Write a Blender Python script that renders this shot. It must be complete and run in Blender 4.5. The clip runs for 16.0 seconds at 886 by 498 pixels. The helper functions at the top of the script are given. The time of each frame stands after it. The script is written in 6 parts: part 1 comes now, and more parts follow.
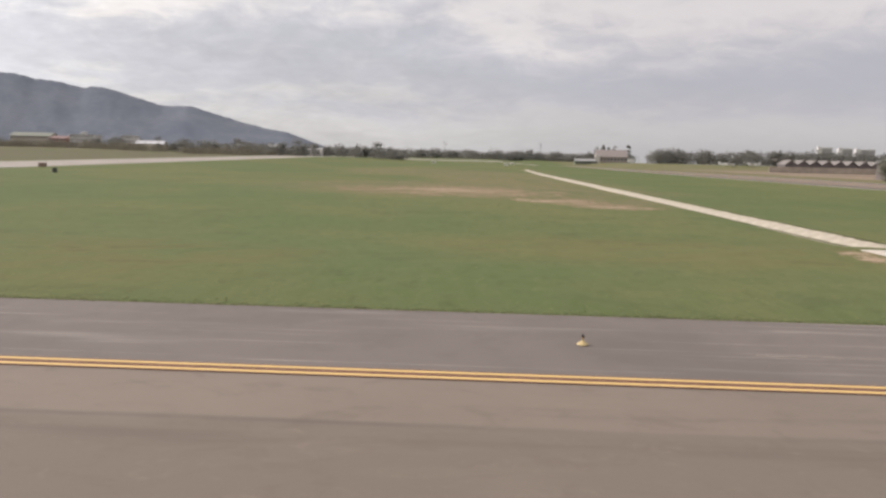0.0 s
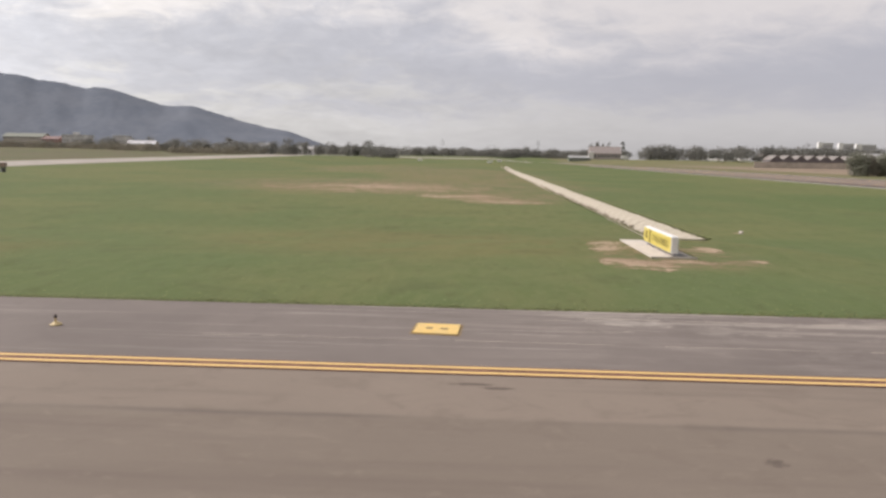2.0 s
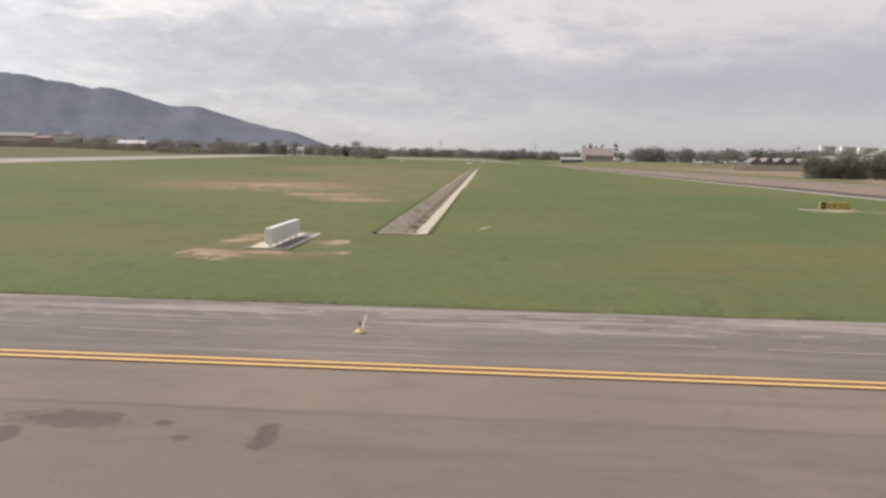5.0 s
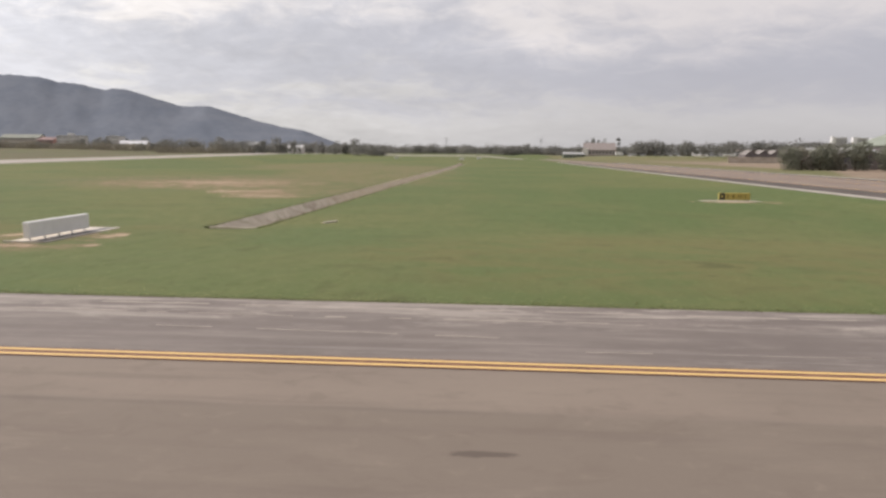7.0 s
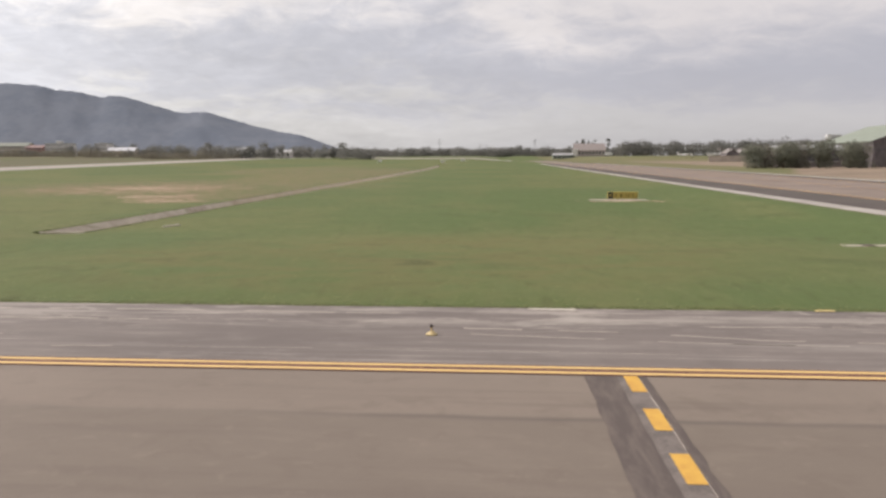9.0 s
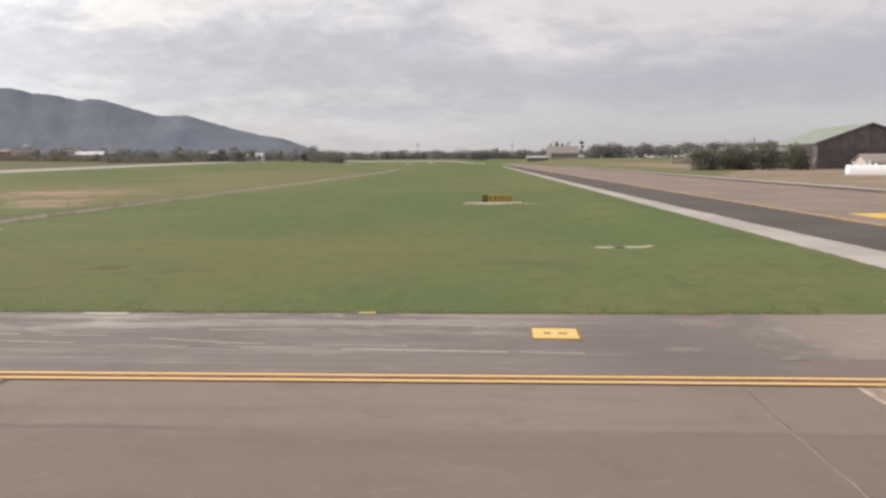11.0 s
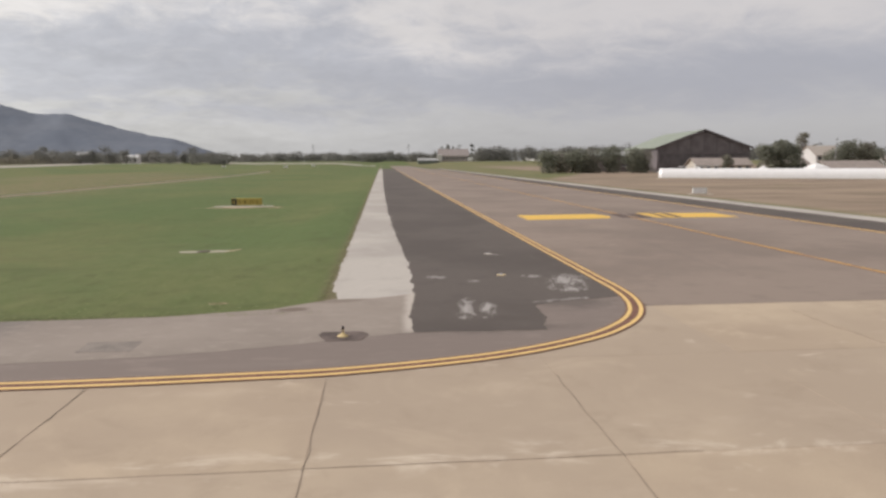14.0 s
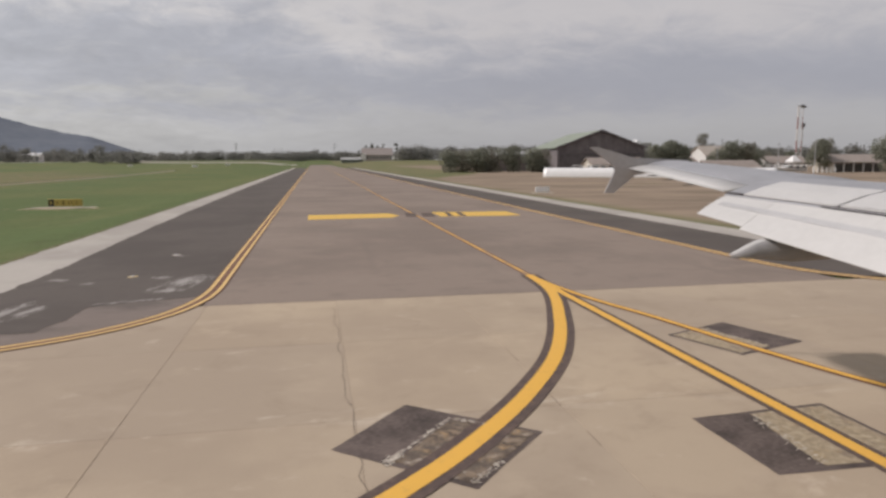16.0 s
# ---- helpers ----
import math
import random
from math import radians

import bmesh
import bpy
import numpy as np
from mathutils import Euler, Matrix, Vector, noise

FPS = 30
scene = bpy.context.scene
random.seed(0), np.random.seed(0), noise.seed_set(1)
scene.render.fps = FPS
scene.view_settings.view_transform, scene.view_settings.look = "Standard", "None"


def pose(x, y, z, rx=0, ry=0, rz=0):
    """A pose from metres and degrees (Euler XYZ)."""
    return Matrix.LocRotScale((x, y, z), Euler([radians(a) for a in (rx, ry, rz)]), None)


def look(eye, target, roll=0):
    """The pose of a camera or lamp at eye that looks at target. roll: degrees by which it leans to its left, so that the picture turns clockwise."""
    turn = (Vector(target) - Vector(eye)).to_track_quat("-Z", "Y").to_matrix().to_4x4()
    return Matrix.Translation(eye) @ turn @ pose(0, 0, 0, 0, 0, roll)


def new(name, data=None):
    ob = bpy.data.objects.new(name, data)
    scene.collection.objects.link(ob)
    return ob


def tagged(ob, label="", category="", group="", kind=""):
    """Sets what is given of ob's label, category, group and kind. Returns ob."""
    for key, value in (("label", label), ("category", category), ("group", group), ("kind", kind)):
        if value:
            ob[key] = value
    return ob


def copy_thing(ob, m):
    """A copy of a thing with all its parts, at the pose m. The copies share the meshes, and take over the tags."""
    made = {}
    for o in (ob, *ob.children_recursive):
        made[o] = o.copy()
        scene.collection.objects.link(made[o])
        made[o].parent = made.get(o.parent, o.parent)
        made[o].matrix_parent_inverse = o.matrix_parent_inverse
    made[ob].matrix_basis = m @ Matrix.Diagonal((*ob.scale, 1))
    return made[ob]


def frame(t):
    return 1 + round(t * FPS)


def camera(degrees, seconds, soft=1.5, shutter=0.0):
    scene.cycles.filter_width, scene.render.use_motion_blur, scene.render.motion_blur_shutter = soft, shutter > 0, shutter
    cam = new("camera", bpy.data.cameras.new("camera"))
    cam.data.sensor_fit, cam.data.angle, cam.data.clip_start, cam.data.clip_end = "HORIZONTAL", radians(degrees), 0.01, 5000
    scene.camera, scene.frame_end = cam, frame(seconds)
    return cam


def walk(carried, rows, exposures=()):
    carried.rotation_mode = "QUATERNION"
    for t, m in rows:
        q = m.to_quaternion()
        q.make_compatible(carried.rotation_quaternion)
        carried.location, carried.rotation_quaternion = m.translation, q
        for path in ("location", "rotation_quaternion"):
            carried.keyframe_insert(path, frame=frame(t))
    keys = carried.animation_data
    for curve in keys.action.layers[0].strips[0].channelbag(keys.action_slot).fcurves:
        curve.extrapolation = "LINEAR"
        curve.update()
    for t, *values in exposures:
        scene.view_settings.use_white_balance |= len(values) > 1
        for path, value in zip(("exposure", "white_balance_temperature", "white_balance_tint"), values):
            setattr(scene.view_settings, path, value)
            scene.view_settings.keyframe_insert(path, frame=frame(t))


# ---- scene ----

def turned(x, y, yaw, pitch, roll):
    """Eye 4.5 m above the taxiway; yaw to the left of +y, pitch up, roll as in look()."""
    return pose(x, y, 4.5, 90 + pitch, 0, yaw) @ pose(0, 0, 0, 0, 0, roll)


EXPO = 0.0
cam = camera(67.2, 16.0, soft=2.8, shutter=0.12)
PATH = [
    (0, turned(-4.982, 0.260, 2.128, -7.674, 1.327)),
    (0.5, turned(-1.618, 0.114, 2.033, -7.813, 1.098)),
    (1, turned(1.736, 0.139, 2.131, -7.908, 1.154)),
    (1.5, turned(5.256, 0.063, 2.127, -7.887, 1.266)),
    (2, turned(8.737, 0.036, 2.510, -7.850, 0.930)),
    (2.5, turned(12.033, -0.016, 2.302, -7.620, 1.001)),
    (3, turned(15.191, -0.072, 2.327, -7.741, 0.926)),
    (3.5, turned(18.510, -0.036, 2.314, -7.782, 1.073)),
    (4, turned(21.826, -0.075, 2.464, -7.723, 1.193)),
    (6.5, turned(38.572, -0.109, 4.118, -7.925, 0.752)),
    (7, turned(41.777, -0.154, 4.177, -8.048, 0.486)),
    (7.5, turned(45.000, -0.072, 4.632, -7.965, 0.548)),
    (8, turned(48.238, -0.078, 4.663, -7.739, -0.081)),
    (10.5, turned(64.488, 0.209, 3.677, -7.995, -0.313)),
    (11, turned(67.691, 0.412, 2.925, -7.593, -0.470)),
    (11.5, turned(70.773, 0.419, 1.798, -7.391, 0.447)),
    (12, turned(73.840, 0.393, 0.470, -7.659, 0.264)),
    (12.5, turned(76.973, 0.343, -0.671, -7.511, 0.042)),
    (13, turned(80.058, 0.243, -2.073, -7.447, -0.210)),
    (13.5, turned(83.074, 0.070, -3.605, -7.478, -0.478)),
    (14, turned(86.083, -0.133, -5.151, -7.440, -0.271)),
    (14.5, turned(88.805, -0.503, -6.754, -7.467, -0.171)),
    (15, turned(91.882, -0.843, -8.023, -7.662, -0.113)),
    (15.5, turned(94.783, -1.317, -9.605, -7.629, -0.132)),
    (16, turned(97.860, -1.886, -10.870, -7.538, -0.204)),
]
walk(cam, PATH, exposures=[(0.0, EXPO, 6450, 17), (9.0, EXPO + 0.03, 6450, 17), (11.5, EXPO + 0.03, 6450, 16), (13.0, EXPO - 0.07, 6430, 15), (14.5, EXPO - 0.24, 6370, 15), (16.0, EXPO - 0.39, 6340, 16)])

# ---- world and sun: thin high overcast with a weak sun behind the camera's left ----
SUN_AZ, SUN_EL = radians(167), radians(44)      # direction towards the sun, from +x counter-clockwise
world = bpy.data.worlds.new("overcast_sky")
scene.world = world
world.use_nodes = True
wt = world.node_tree
wt.nodes.clear()


def wnode(kind, **kw):
    n = wt.nodes.new(kind)
    for k, v in kw.items():
        n.inputs[k].default_value = v
    return n


sky = wt.nodes.new("ShaderNodeTexSky")
sky.sky_type = "NISHITA"
sky.sun_disc = False
sky.sun_elevation = SUN_EL
sky.sun_rotation = radians(90) - SUN_AZ
sky.air_density, sky.dust_density, sky.ozone_density = 1.0, 4.0, 1.0
tc = wt.nodes.new("ShaderNodeTexCoord")
sep = wt.nodes.new("ShaderNodeSeparateXYZ")
wt.links.new(tc.outputs["Generated"], sep.inputs[0])


def wmath(op, a, b=None):
    n = wt.nodes.new("ShaderNodeMath")
    n.operation = op
    for i, v in enumerate((a, b)):
        if v is None:
            continue
        if isinstance(v, (int, float)):
            n.inputs[i].default_value = v
        else:
            wt.links.new(v, n.inputs[i])
    return n.outputs[0]


# cloud sheet: the direction laid onto a flat layer overhead
up = wmath("ADD", wmath("MAXIMUM", sep.outputs[2], 0.0), 0.22)
comb = wt.nodes.new("ShaderNodeCombineXYZ")
wt.links.new(wmath("DIVIDE", sep.outputs[0], up), comb.inputs[0])
wt.links.new(wmath("DIVIDE", sep.outputs[1], up), comb.inputs[1])
comb.inputs[2].default_value = 3.7


def wnoise(scale, detail, rough, distort=0.0):
    n = wt.nodes.new("ShaderNodeTexNoise")
    wt.links.new(comb.outputs[0], n.inputs["Vector"])
    for k, v in (("Scale", scale), ("Detail", detail), ("Roughness", rough), ("Distortion", distort)):
        n.inputs[k].default_value = v
    return n.outputs["Fac"]


# layered overcast: banks that follow the height above the horizon, torn by noise, brighter towards the veiled sun
torn = wmath("ADD", wmath("MULTIPLY", wmath("SUBTRACT", wnoise(1.15, 6.0, 0.56, 0.6), 0.5), 0.30), wmath("MULTIPLY", wmath("SUBTRACT", wnoise(4.2, 8.0, 0.66, 0.9), 0.5), 0.17))
torn = wmath("MULTIPLY", torn, wmath("SUBTRACT", 0.82, wmath("MULTIPLY", sep.outputs[0], 0.65)))      # lumpier towards the mountain, smoother haze on the other side
lvl = wmath("ADD", sep.outputs[2], wmath("MULTIPLY", torn, wmath("MINIMUM", wmath("ADD", wmath("MULTIPLY", wmath("ABSOLUTE", sep.outputs[2]), 6.0), 0.12), 1.0)))
ramp = wt.nodes.new("ShaderNodeValToRGB")
wt.links.new(wmath("MULTIPLY", wmath("ADD", lvl, 0.1), 1.6), ramp.inputs[0])
ramp.color_ramp.interpolation = "B_SPLINE"
# last layer lies above the view, darkened to deepen the sun's shadows
LAYERS = [(-0.06, (0.665, 0.668, 0.655)), (0.015, (0.69, 0.692, 0.678)), (0.055, (0.82, 0.82, 0.79)), (0.085, (0.67, 0.68, 0.71)), (0.125, (0.63, 0.65, 0.695)), (0.165, (0.80, 0.80, 0.81)),
          (0.20, (1.06, 1.02, 0.96)), (0.24, (0.83, 0.83, 0.83)), (0.29, (1.07, 1.03, 0.96)), (0.45, (0.65, 0.655, 0.665))]
while len(ramp.color_ramp.elements) < len(LAYERS):
    ramp.color_ramp.elements.new(0.5)
for el, (z_, c_) in zip(ramp.color_ramp.elements, LAYERS):
    el.position = (z_ + 0.1) * 1.6
    el.color = (*c_, 1)
glow = wt.nodes.new("ShaderNodeVectorMath")
glow.operation = "DOT_PRODUCT"
wt.links.new(tc.outputs["Generated"], glow.inputs[0])
glow.inputs[1].default_value = (math.cos(SUN_AZ) * 0.94, math.sin(SUN_AZ) * 0.94, 0.34)
gain = wmath("ADD", 0.92, wmath("MULTIPLY", wmath("MAXIMUM", wmath("SUBTRACT", glow.outputs["Value"], 0.0), 0.0), 0.33))
gain = wmath("MINIMUM", wmath("ADD", gain, wmath("MULTIPLY", wmath("MAXIMUM", wmath("SUBTRACT", glow.outputs["Value"], 0.58), 0.0), 1.6)), 1.6)
# torn lumps, most of them on the mountain's side, where the light comes through a little warmer
side = wmath("MINIMUM", wmath("MAXIMUM", wmath("SUBTRACT", 0.42, wmath("MULTIPLY", sep.outputs[0], 1.0)), 0.12), 1.0)
lump = wmath("SUBTRACT", wmath("ADD", wmath("MULTIPLY", wnoise(2.3, 9.0, 0.60, 0.7), 0.6), wmath("MULTIPLY", wnoise(7.5, 6.0, 0.62, 0.5), 0.4)), 0.5)
gain = wmath("MULTIPLY", gain, wmath("ADD", 1.0, wmath("MULTIPLY", wmath("MULTIPLY", lump, side), 1.0)))
mixh = wt.nodes.new("ShaderNodeMix")
mixh.data_type, mixh.blend_type = "RGBA", "MULTIPLY"
mixh.inputs[0].default_value = 1.0
wt.links.new(ramp.outputs[0], mixh.inputs[6])
gc = wt.nodes.new("ShaderNodeCombineXYZ")
wt.links.new(gain, gc.inputs[0])
wt.links.new(wmath("MULTIPLY", gain, wmath("ADD", 1.0, wmath("MULTIPLY", side, 0.012))), gc.inputs[1])
wt.links.new(wmath("MULTIPLY", gain, wmath("SUBTRACT", 1.0, wmath("MULTIPLY", side, 0.03))), gc.inputs[2])
wt.links.new(gc.outputs[0], mixh.inputs[7])
bg_cloud = wnode("ShaderNodeBackground", Strength=0.86)
wt.links.new(mixh.outputs[2], bg_cloud.inputs[0])
bg_sky = wnode("ShaderNodeBackground", Strength=0.06)
wt.links.new(sky.outputs[0], bg_sky.inputs[0])
ws = wt.nodes.new("ShaderNodeMixShader")
ws.inputs[0].default_value = 0.88
wt.links.new(bg_sky.outputs[0], ws.inputs[1])
wt.links.new(bg_cloud.outputs[0], ws.inputs[2])
wo = wt.nodes.new("ShaderNodeOutputWorld")
wt.links.new(ws.outputs[0], wo.inputs[0])

sun_data = bpy.data.lights.new("sun", "SUN")
sun_data.energy, sun_data.angle, sun_data.color = 3.8, radians(3), (1.0, 0.95, 0.88)
sun_ob = new("sun", sun_data)
sd = Vector((math.cos(SUN_AZ) * math.cos(SUN_EL), math.sin(SUN_AZ) * math.cos(SUN_EL), math.sin(SUN_EL)))
sun_ob.matrix_world = look(sd * 100, (0, 0, 0))

# ---- materials ----
class Nodes:
    """A short way to write a node material."""

    def __init__(self, name, old=None):
        self.m = old or bpy.data.materials.new(name)
        self.m.use_nodes = True
        self.t = self.m.node_tree
        self.p = self.t.nodes["Principled BSDF"]
        self.pos = self.t.nodes.new("ShaderNodeTexCoord").outputs["Object"]

    def put(self, v, sock):
        if isinstance(v, bpy.types.NodeSocket):
            self.t.links.new(v, sock)
        else:
            if sock.type == "RGBA" and len(v) == 3:
                v = (*v, 1)
            sock.default_value = v

    def world(self):
        return self.t.nodes.new("ShaderNodeNewGeometry").outputs["Position"]

    def math(self, op, a, b=0.0, clamp=False):
        n = self.t.nodes.new("ShaderNodeMath")
        n.operation, n.use_clamp = op, clamp
        self.put(a, n.inputs[0])
        self.put(b, n.inputs[1])
        return n.outputs[0]

    def scaled(self, vec, s, off=(0, 0, 0), rot=0.0):
        n = self.t.nodes.new("ShaderNodeMapping")
        n.vector_type = "TEXTURE"
        self.put(vec, n.inputs[0])
        n.inputs["Location"].default_value = off
        n.inputs["Rotation"].default_value = (0, 0, radians(rot))
        n.inputs["Scale"].default_value = s
        return n.outputs[0]

    def noise(self, scale, detail=4.0, rough=0.55, vec=None, distort=0.0, colour=False):
        n = self.t.nodes.new("ShaderNodeTexNoise")
        self.put(vec or self.pos, n.inputs["Vector"])
        for k, v in (("Scale", scale), ("Detail", detail), ("Roughness", rough), ("Distortion", distort)):
            n.inputs[k].default_value = v
        return n.outputs["Color" if colour else "Fac"]

    def ramp(self, fac, *stops):
        n = self.t.nodes.new("ShaderNodeMapRange")
        self.put(fac, n.inputs[0])
        n.interpolation_type = "SMOOTHSTEP"
        for i, v in enumerate(stops):
            n.inputs[i + 1].default_value = v
        return n.outputs[0]

    def mix(self, fac, a, b):
        n = self.t.nodes.new("ShaderNodeMix")
        n.data_type = "RGBA"
        self.put(fac, n.inputs[0])
        self.put(a, n.inputs[6])
        self.put(b, n.inputs[7])
        return n.outputs[2]

    def blob(self, vec, cx, cy, rx, ry, rot=0.0):
        """1 in the middle of an ellipse on the ground, 0 at its rim and outside."""
        n = self.t.nodes.new("ShaderNodeVectorMath")
        n.operation = "LENGTH"
        flat = self.t.nodes.new("ShaderNodeVectorMath")
        flat.operation = "MULTIPLY"
        self.put(self.scaled(vec, (rx, ry, 1), (cx, cy, 0), rot), flat.inputs[0])
        flat.inputs[1].default_value = (1, 1, 0)
        self.put(flat.outputs[0], n.inputs[0])
        return self.math("SUBTRACT", 1.0, n.outputs["Value"], True)

    def bump(self, height, strength=0.3, distance=0.02):
        n = self.t.nodes.new("ShaderNodeBump")
        n.inputs["Strength"].default_value, n.inputs["Distance"].default_value = strength, distance
        self.put(height, n.inputs["Height"])
        self.t.links.new(n.outputs[0], self.p.inputs["Normal"])

    def done(self, colour, rough=0.8, metal=0.0, spec=0.3):
        self.put(colour, self.p.inputs["Base Color"])
        self.put(rough, self.p.inputs["Roughness"])
        self.put(metal, self.p.inputs["Metallic"])
        self.put(spec, self.p.inputs["Specular IOR Level"])
        return self.m


def plain(name, colour, rough=0.7, metal=0.0, vary=0.12, scale=3.0, bump=0.0, spec=0.3):
    """A surface of one colour with grain and stains at two scales."""
    n = Nodes(name)
    f = n.math("ADD", n.math("MULTIPLY", n.noise(scale, 5), 0.6), n.math("MULTIPLY", n.noise(scale * 9, 3), 0.4))
    dark = tuple(c * (1 - vary) for c in colour)
    light = tuple(min(1.0, c * (1 + vary)) for c in colour)
    if bump:
        n.bump(n.noise(scale * 12, 3), bump, 0.01)
    return n.done(n.mix(n.ramp(f, 0.3, 0.7, 0.0, 1.0), dark, light), rough, metal, spec)


def paving(name, base, stain, streak, streaks=1.0, along=(0.05, 1, 1), grain=0.25, rough=0.85):
    """Asphalt or concrete: fine aggregate, broad stains, and streaks drawn out along the traffic."""
    n = Nodes(name)
    w = n.world()
    broad = n.noise(0.11, 5, 0.6, w)
    mid = n.noise(0.8, 5, 0.6, w)
    lane = n.noise(0.9, 4, 0.6, n.scaled(w, tuple(1 / a for a in along)))
    fine = n.noise(38.0, 3, 0.7, w)
    c = n.mix(n.ramp(broad, 0.40, 0.62, 0.0, 0.8), base, tuple(v * 0.86 for v in stain))
    c = n.mix(n.ramp(mid, 0.50, 0.68, 0.0, 0.45), c, tuple(v * 0.88 for v in stain))
    c = n.mix(n.ramp(n.noise(0.35, 6, 0.65, w, 0.8), 0.55, 0.70, 0.0, 0.5), c, tuple(min(1.0, v * 1.13) for v in base))
    c = n.mix(n.ramp(lane, 0.56, 0.78, 0.0, streaks), c, streak)
    c = n.mix(n.math("MULTIPLY", n.ramp(fine, 0.3, 0.7, 0.0, 1.0), grain), c, tuple(v * 0.55 for v in base))
    n.bump(fine, 0.35, 0.006)
    return n.done(c, rough, 0.0, 0.25)


# ---- building helpers ----
def link(name, bm, material, parent=None, label="", smooth=False):
    me = bpy.data.meshes.new(name)
    bmesh.ops.recalc_face_normals(bm, faces=bm.faces)
    bm.to_mesh(me)
    bm.free()
    for m in (material if isinstance(material, (list, tuple)) else [material]):
        me.materials.append(m)
    if smooth:
        for p in me.polygons:
            p.use_smooth = True
    ob = new(name, me)
    if parent is not None:
        ob.parent = parent
    if label:
        tagged(ob, label)
    return ob


def part(name, bm, material, parent, label="", smooth=False):
    return link(name, bm, material, parent, label, smooth)


def same_part(name, mesh, parent, m):
    ob = new(name, mesh)
    ob.parent = parent
    ob.matrix_basis = m
    return ob


def thing(name, m, label, category, group="", kind=""):
    ob = new(name)
    ob.empty_display_size = 0.3
    ob.matrix_basis = m
    return tagged(ob, label, category, group, kind)


def box(bm, lo, hi, bevel=0.0):
    r = bmesh.ops.create_cube(bm, size=1.0)
    c = (Vector(lo) + Vector(hi)) / 2
    s = Vector(hi) - Vector(lo)
    for v in r["verts"]:
        v.co = Vector((v.co.x * s.x, v.co.y * s.y, v.co.z * s.z)) + c
    if bevel:
        es = list({e for v in r["verts"] for e in v.link_edges})
        bmesh.ops.bevel(bm, geom=es, offset=bevel, segments=2, affect="EDGES", profile=0.5)
    return bm


def boxed(lo, hi, bevel=0.0):
    return box(bmesh.new(), lo, hi, bevel)


def tube(bm, a, b, r0, r1=None, n=8):
    """A tapered round bar from a to b."""
    a, b = Vector(a), Vector(b)
    r1 = r0 if r1 is None else r1
    q = (b - a).to_track_quat("Z", "Y")
    rings = []
    for p, r in ((a, r0), (b, r1)):
        rings.append([bm.verts.new(p + q @ Vector((r * math.cos(2 * math.pi * i / n), r * math.sin(2 * math.pi * i / n), 0))) for i in range(n)])
    for i in range(n):
        bm.faces.new((rings[0][i], rings[0][(i + 1) % n], rings[1][(i + 1) % n], rings[1][i]))
    bm.faces.new(rings[0][::-1])
    bm.faces.new(rings[1])
    return bm


def lathe(bm, profile, n=16, centre=(0, 0, 0)):
    rings = []
    for r, z in profile:
        rings.append([bm.verts.new((centre[0] + r * math.cos(2 * math.pi * i / n), centre[1] + r * math.sin(2 * math.pi * i / n), centre[2] + z)) for i in range(n)])
    for a, b in zip(rings, rings[1:]):
        for i in range(n):
            bm.faces.new((a[i], a[(i + 1) % n], b[(i + 1) % n], b[i]))
    bm.faces.new(rings[0][::-1])
    bm.faces.new(rings[-1])
    return bm


def slab_poly(bm, pts, z, thick):
    """A flat plate with the given outline, its top at z."""
    top = [bm.verts.new((x, y, z)) for x, y in pts]
    low = [bm.verts.new((x, y, z - thick)) for x, y in pts]
    bm.faces.new(top)
    bm.faces.new(low[::-1])
    for i in range(len(pts)):
        j = (i + 1) % len(pts)
        bm.faces.new((top[j], top[i], low[i], low[j]))
    return bm


def ribbon(bm, pts, width, z, thick=0.004, off=0.0):
    """A painted band along a line on the ground."""
    pts = [Vector((x, y)) for x, y in pts]
    l, r = [], []
    for i, p in enumerate(pts):
        d = (pts[min(i + 1, len(pts) - 1)] - pts[max(i - 1, 0)]).normalized()
        nrm = Vector((-d.y, d.x))
        l.append(p + nrm * (off + width / 2))
        r.append(p + nrm * (off - width / 2))
    for side in range(len(pts) - 1):
        q = [l[side], r[side], r[side + 1], l[side + 1]]
        slab_poly(bm, [(v.x, v.y) for v in q], z, thick)
    bmesh.ops.remove_doubles(bm, verts=bm.verts, dist=1e-5)
    return bm


def spline(pts, n=8):
    """A smooth line through the points."""
    P = [Vector(p) for p in pts]
    P = [2 * P[0] - P[1]] + P + [2 * P[-1] - P[-2]]
    out = []
    for i in range(1, len(P) - 2):
        for k in range(n):
            t = k / n
            a, b, c, d = P[i - 1], P[i], P[i + 1], P[i + 2]
            out.append(0.5 * (2 * b + (c - a) * t + (2 * a - 5 * b + 4 * c - d) * t * t + (3 * b - a - 3 * c + d) * t ** 3))
    out.append(P[-2])
    return [tuple(v) for v in out]


def smooth(v, a, b):
    t = min(1.0, max(0.0, (v - a) / (b - a)))
    return t * t * (3 - 2 * t)


# ---- the ground: one sheet to the horizon ----
TAXI_EDGE = 19.67          # grass begins here beside the connecting taxiway
STRIP_X = 84.25            # and here beside the parallel taxiway
DITCH_L, DITCH_R, DITCH_Y0, DITCH_Y1 = 21.3, 25.0, 47.0, 385.0
BANK = 3.0                 # low rise of the ground across the runway, sized to fit the camera's view


def ditch_x(y):
    return 0.007 * (y - DITCH_Y0)


def runway_z(y):
    """Runway height along y, bent to fit the camera's view."""
    return -0.45 + 0.0122 * (min(max(y, 180), 560) - 180) + 1.9 * smooth(y, 560, 1250)


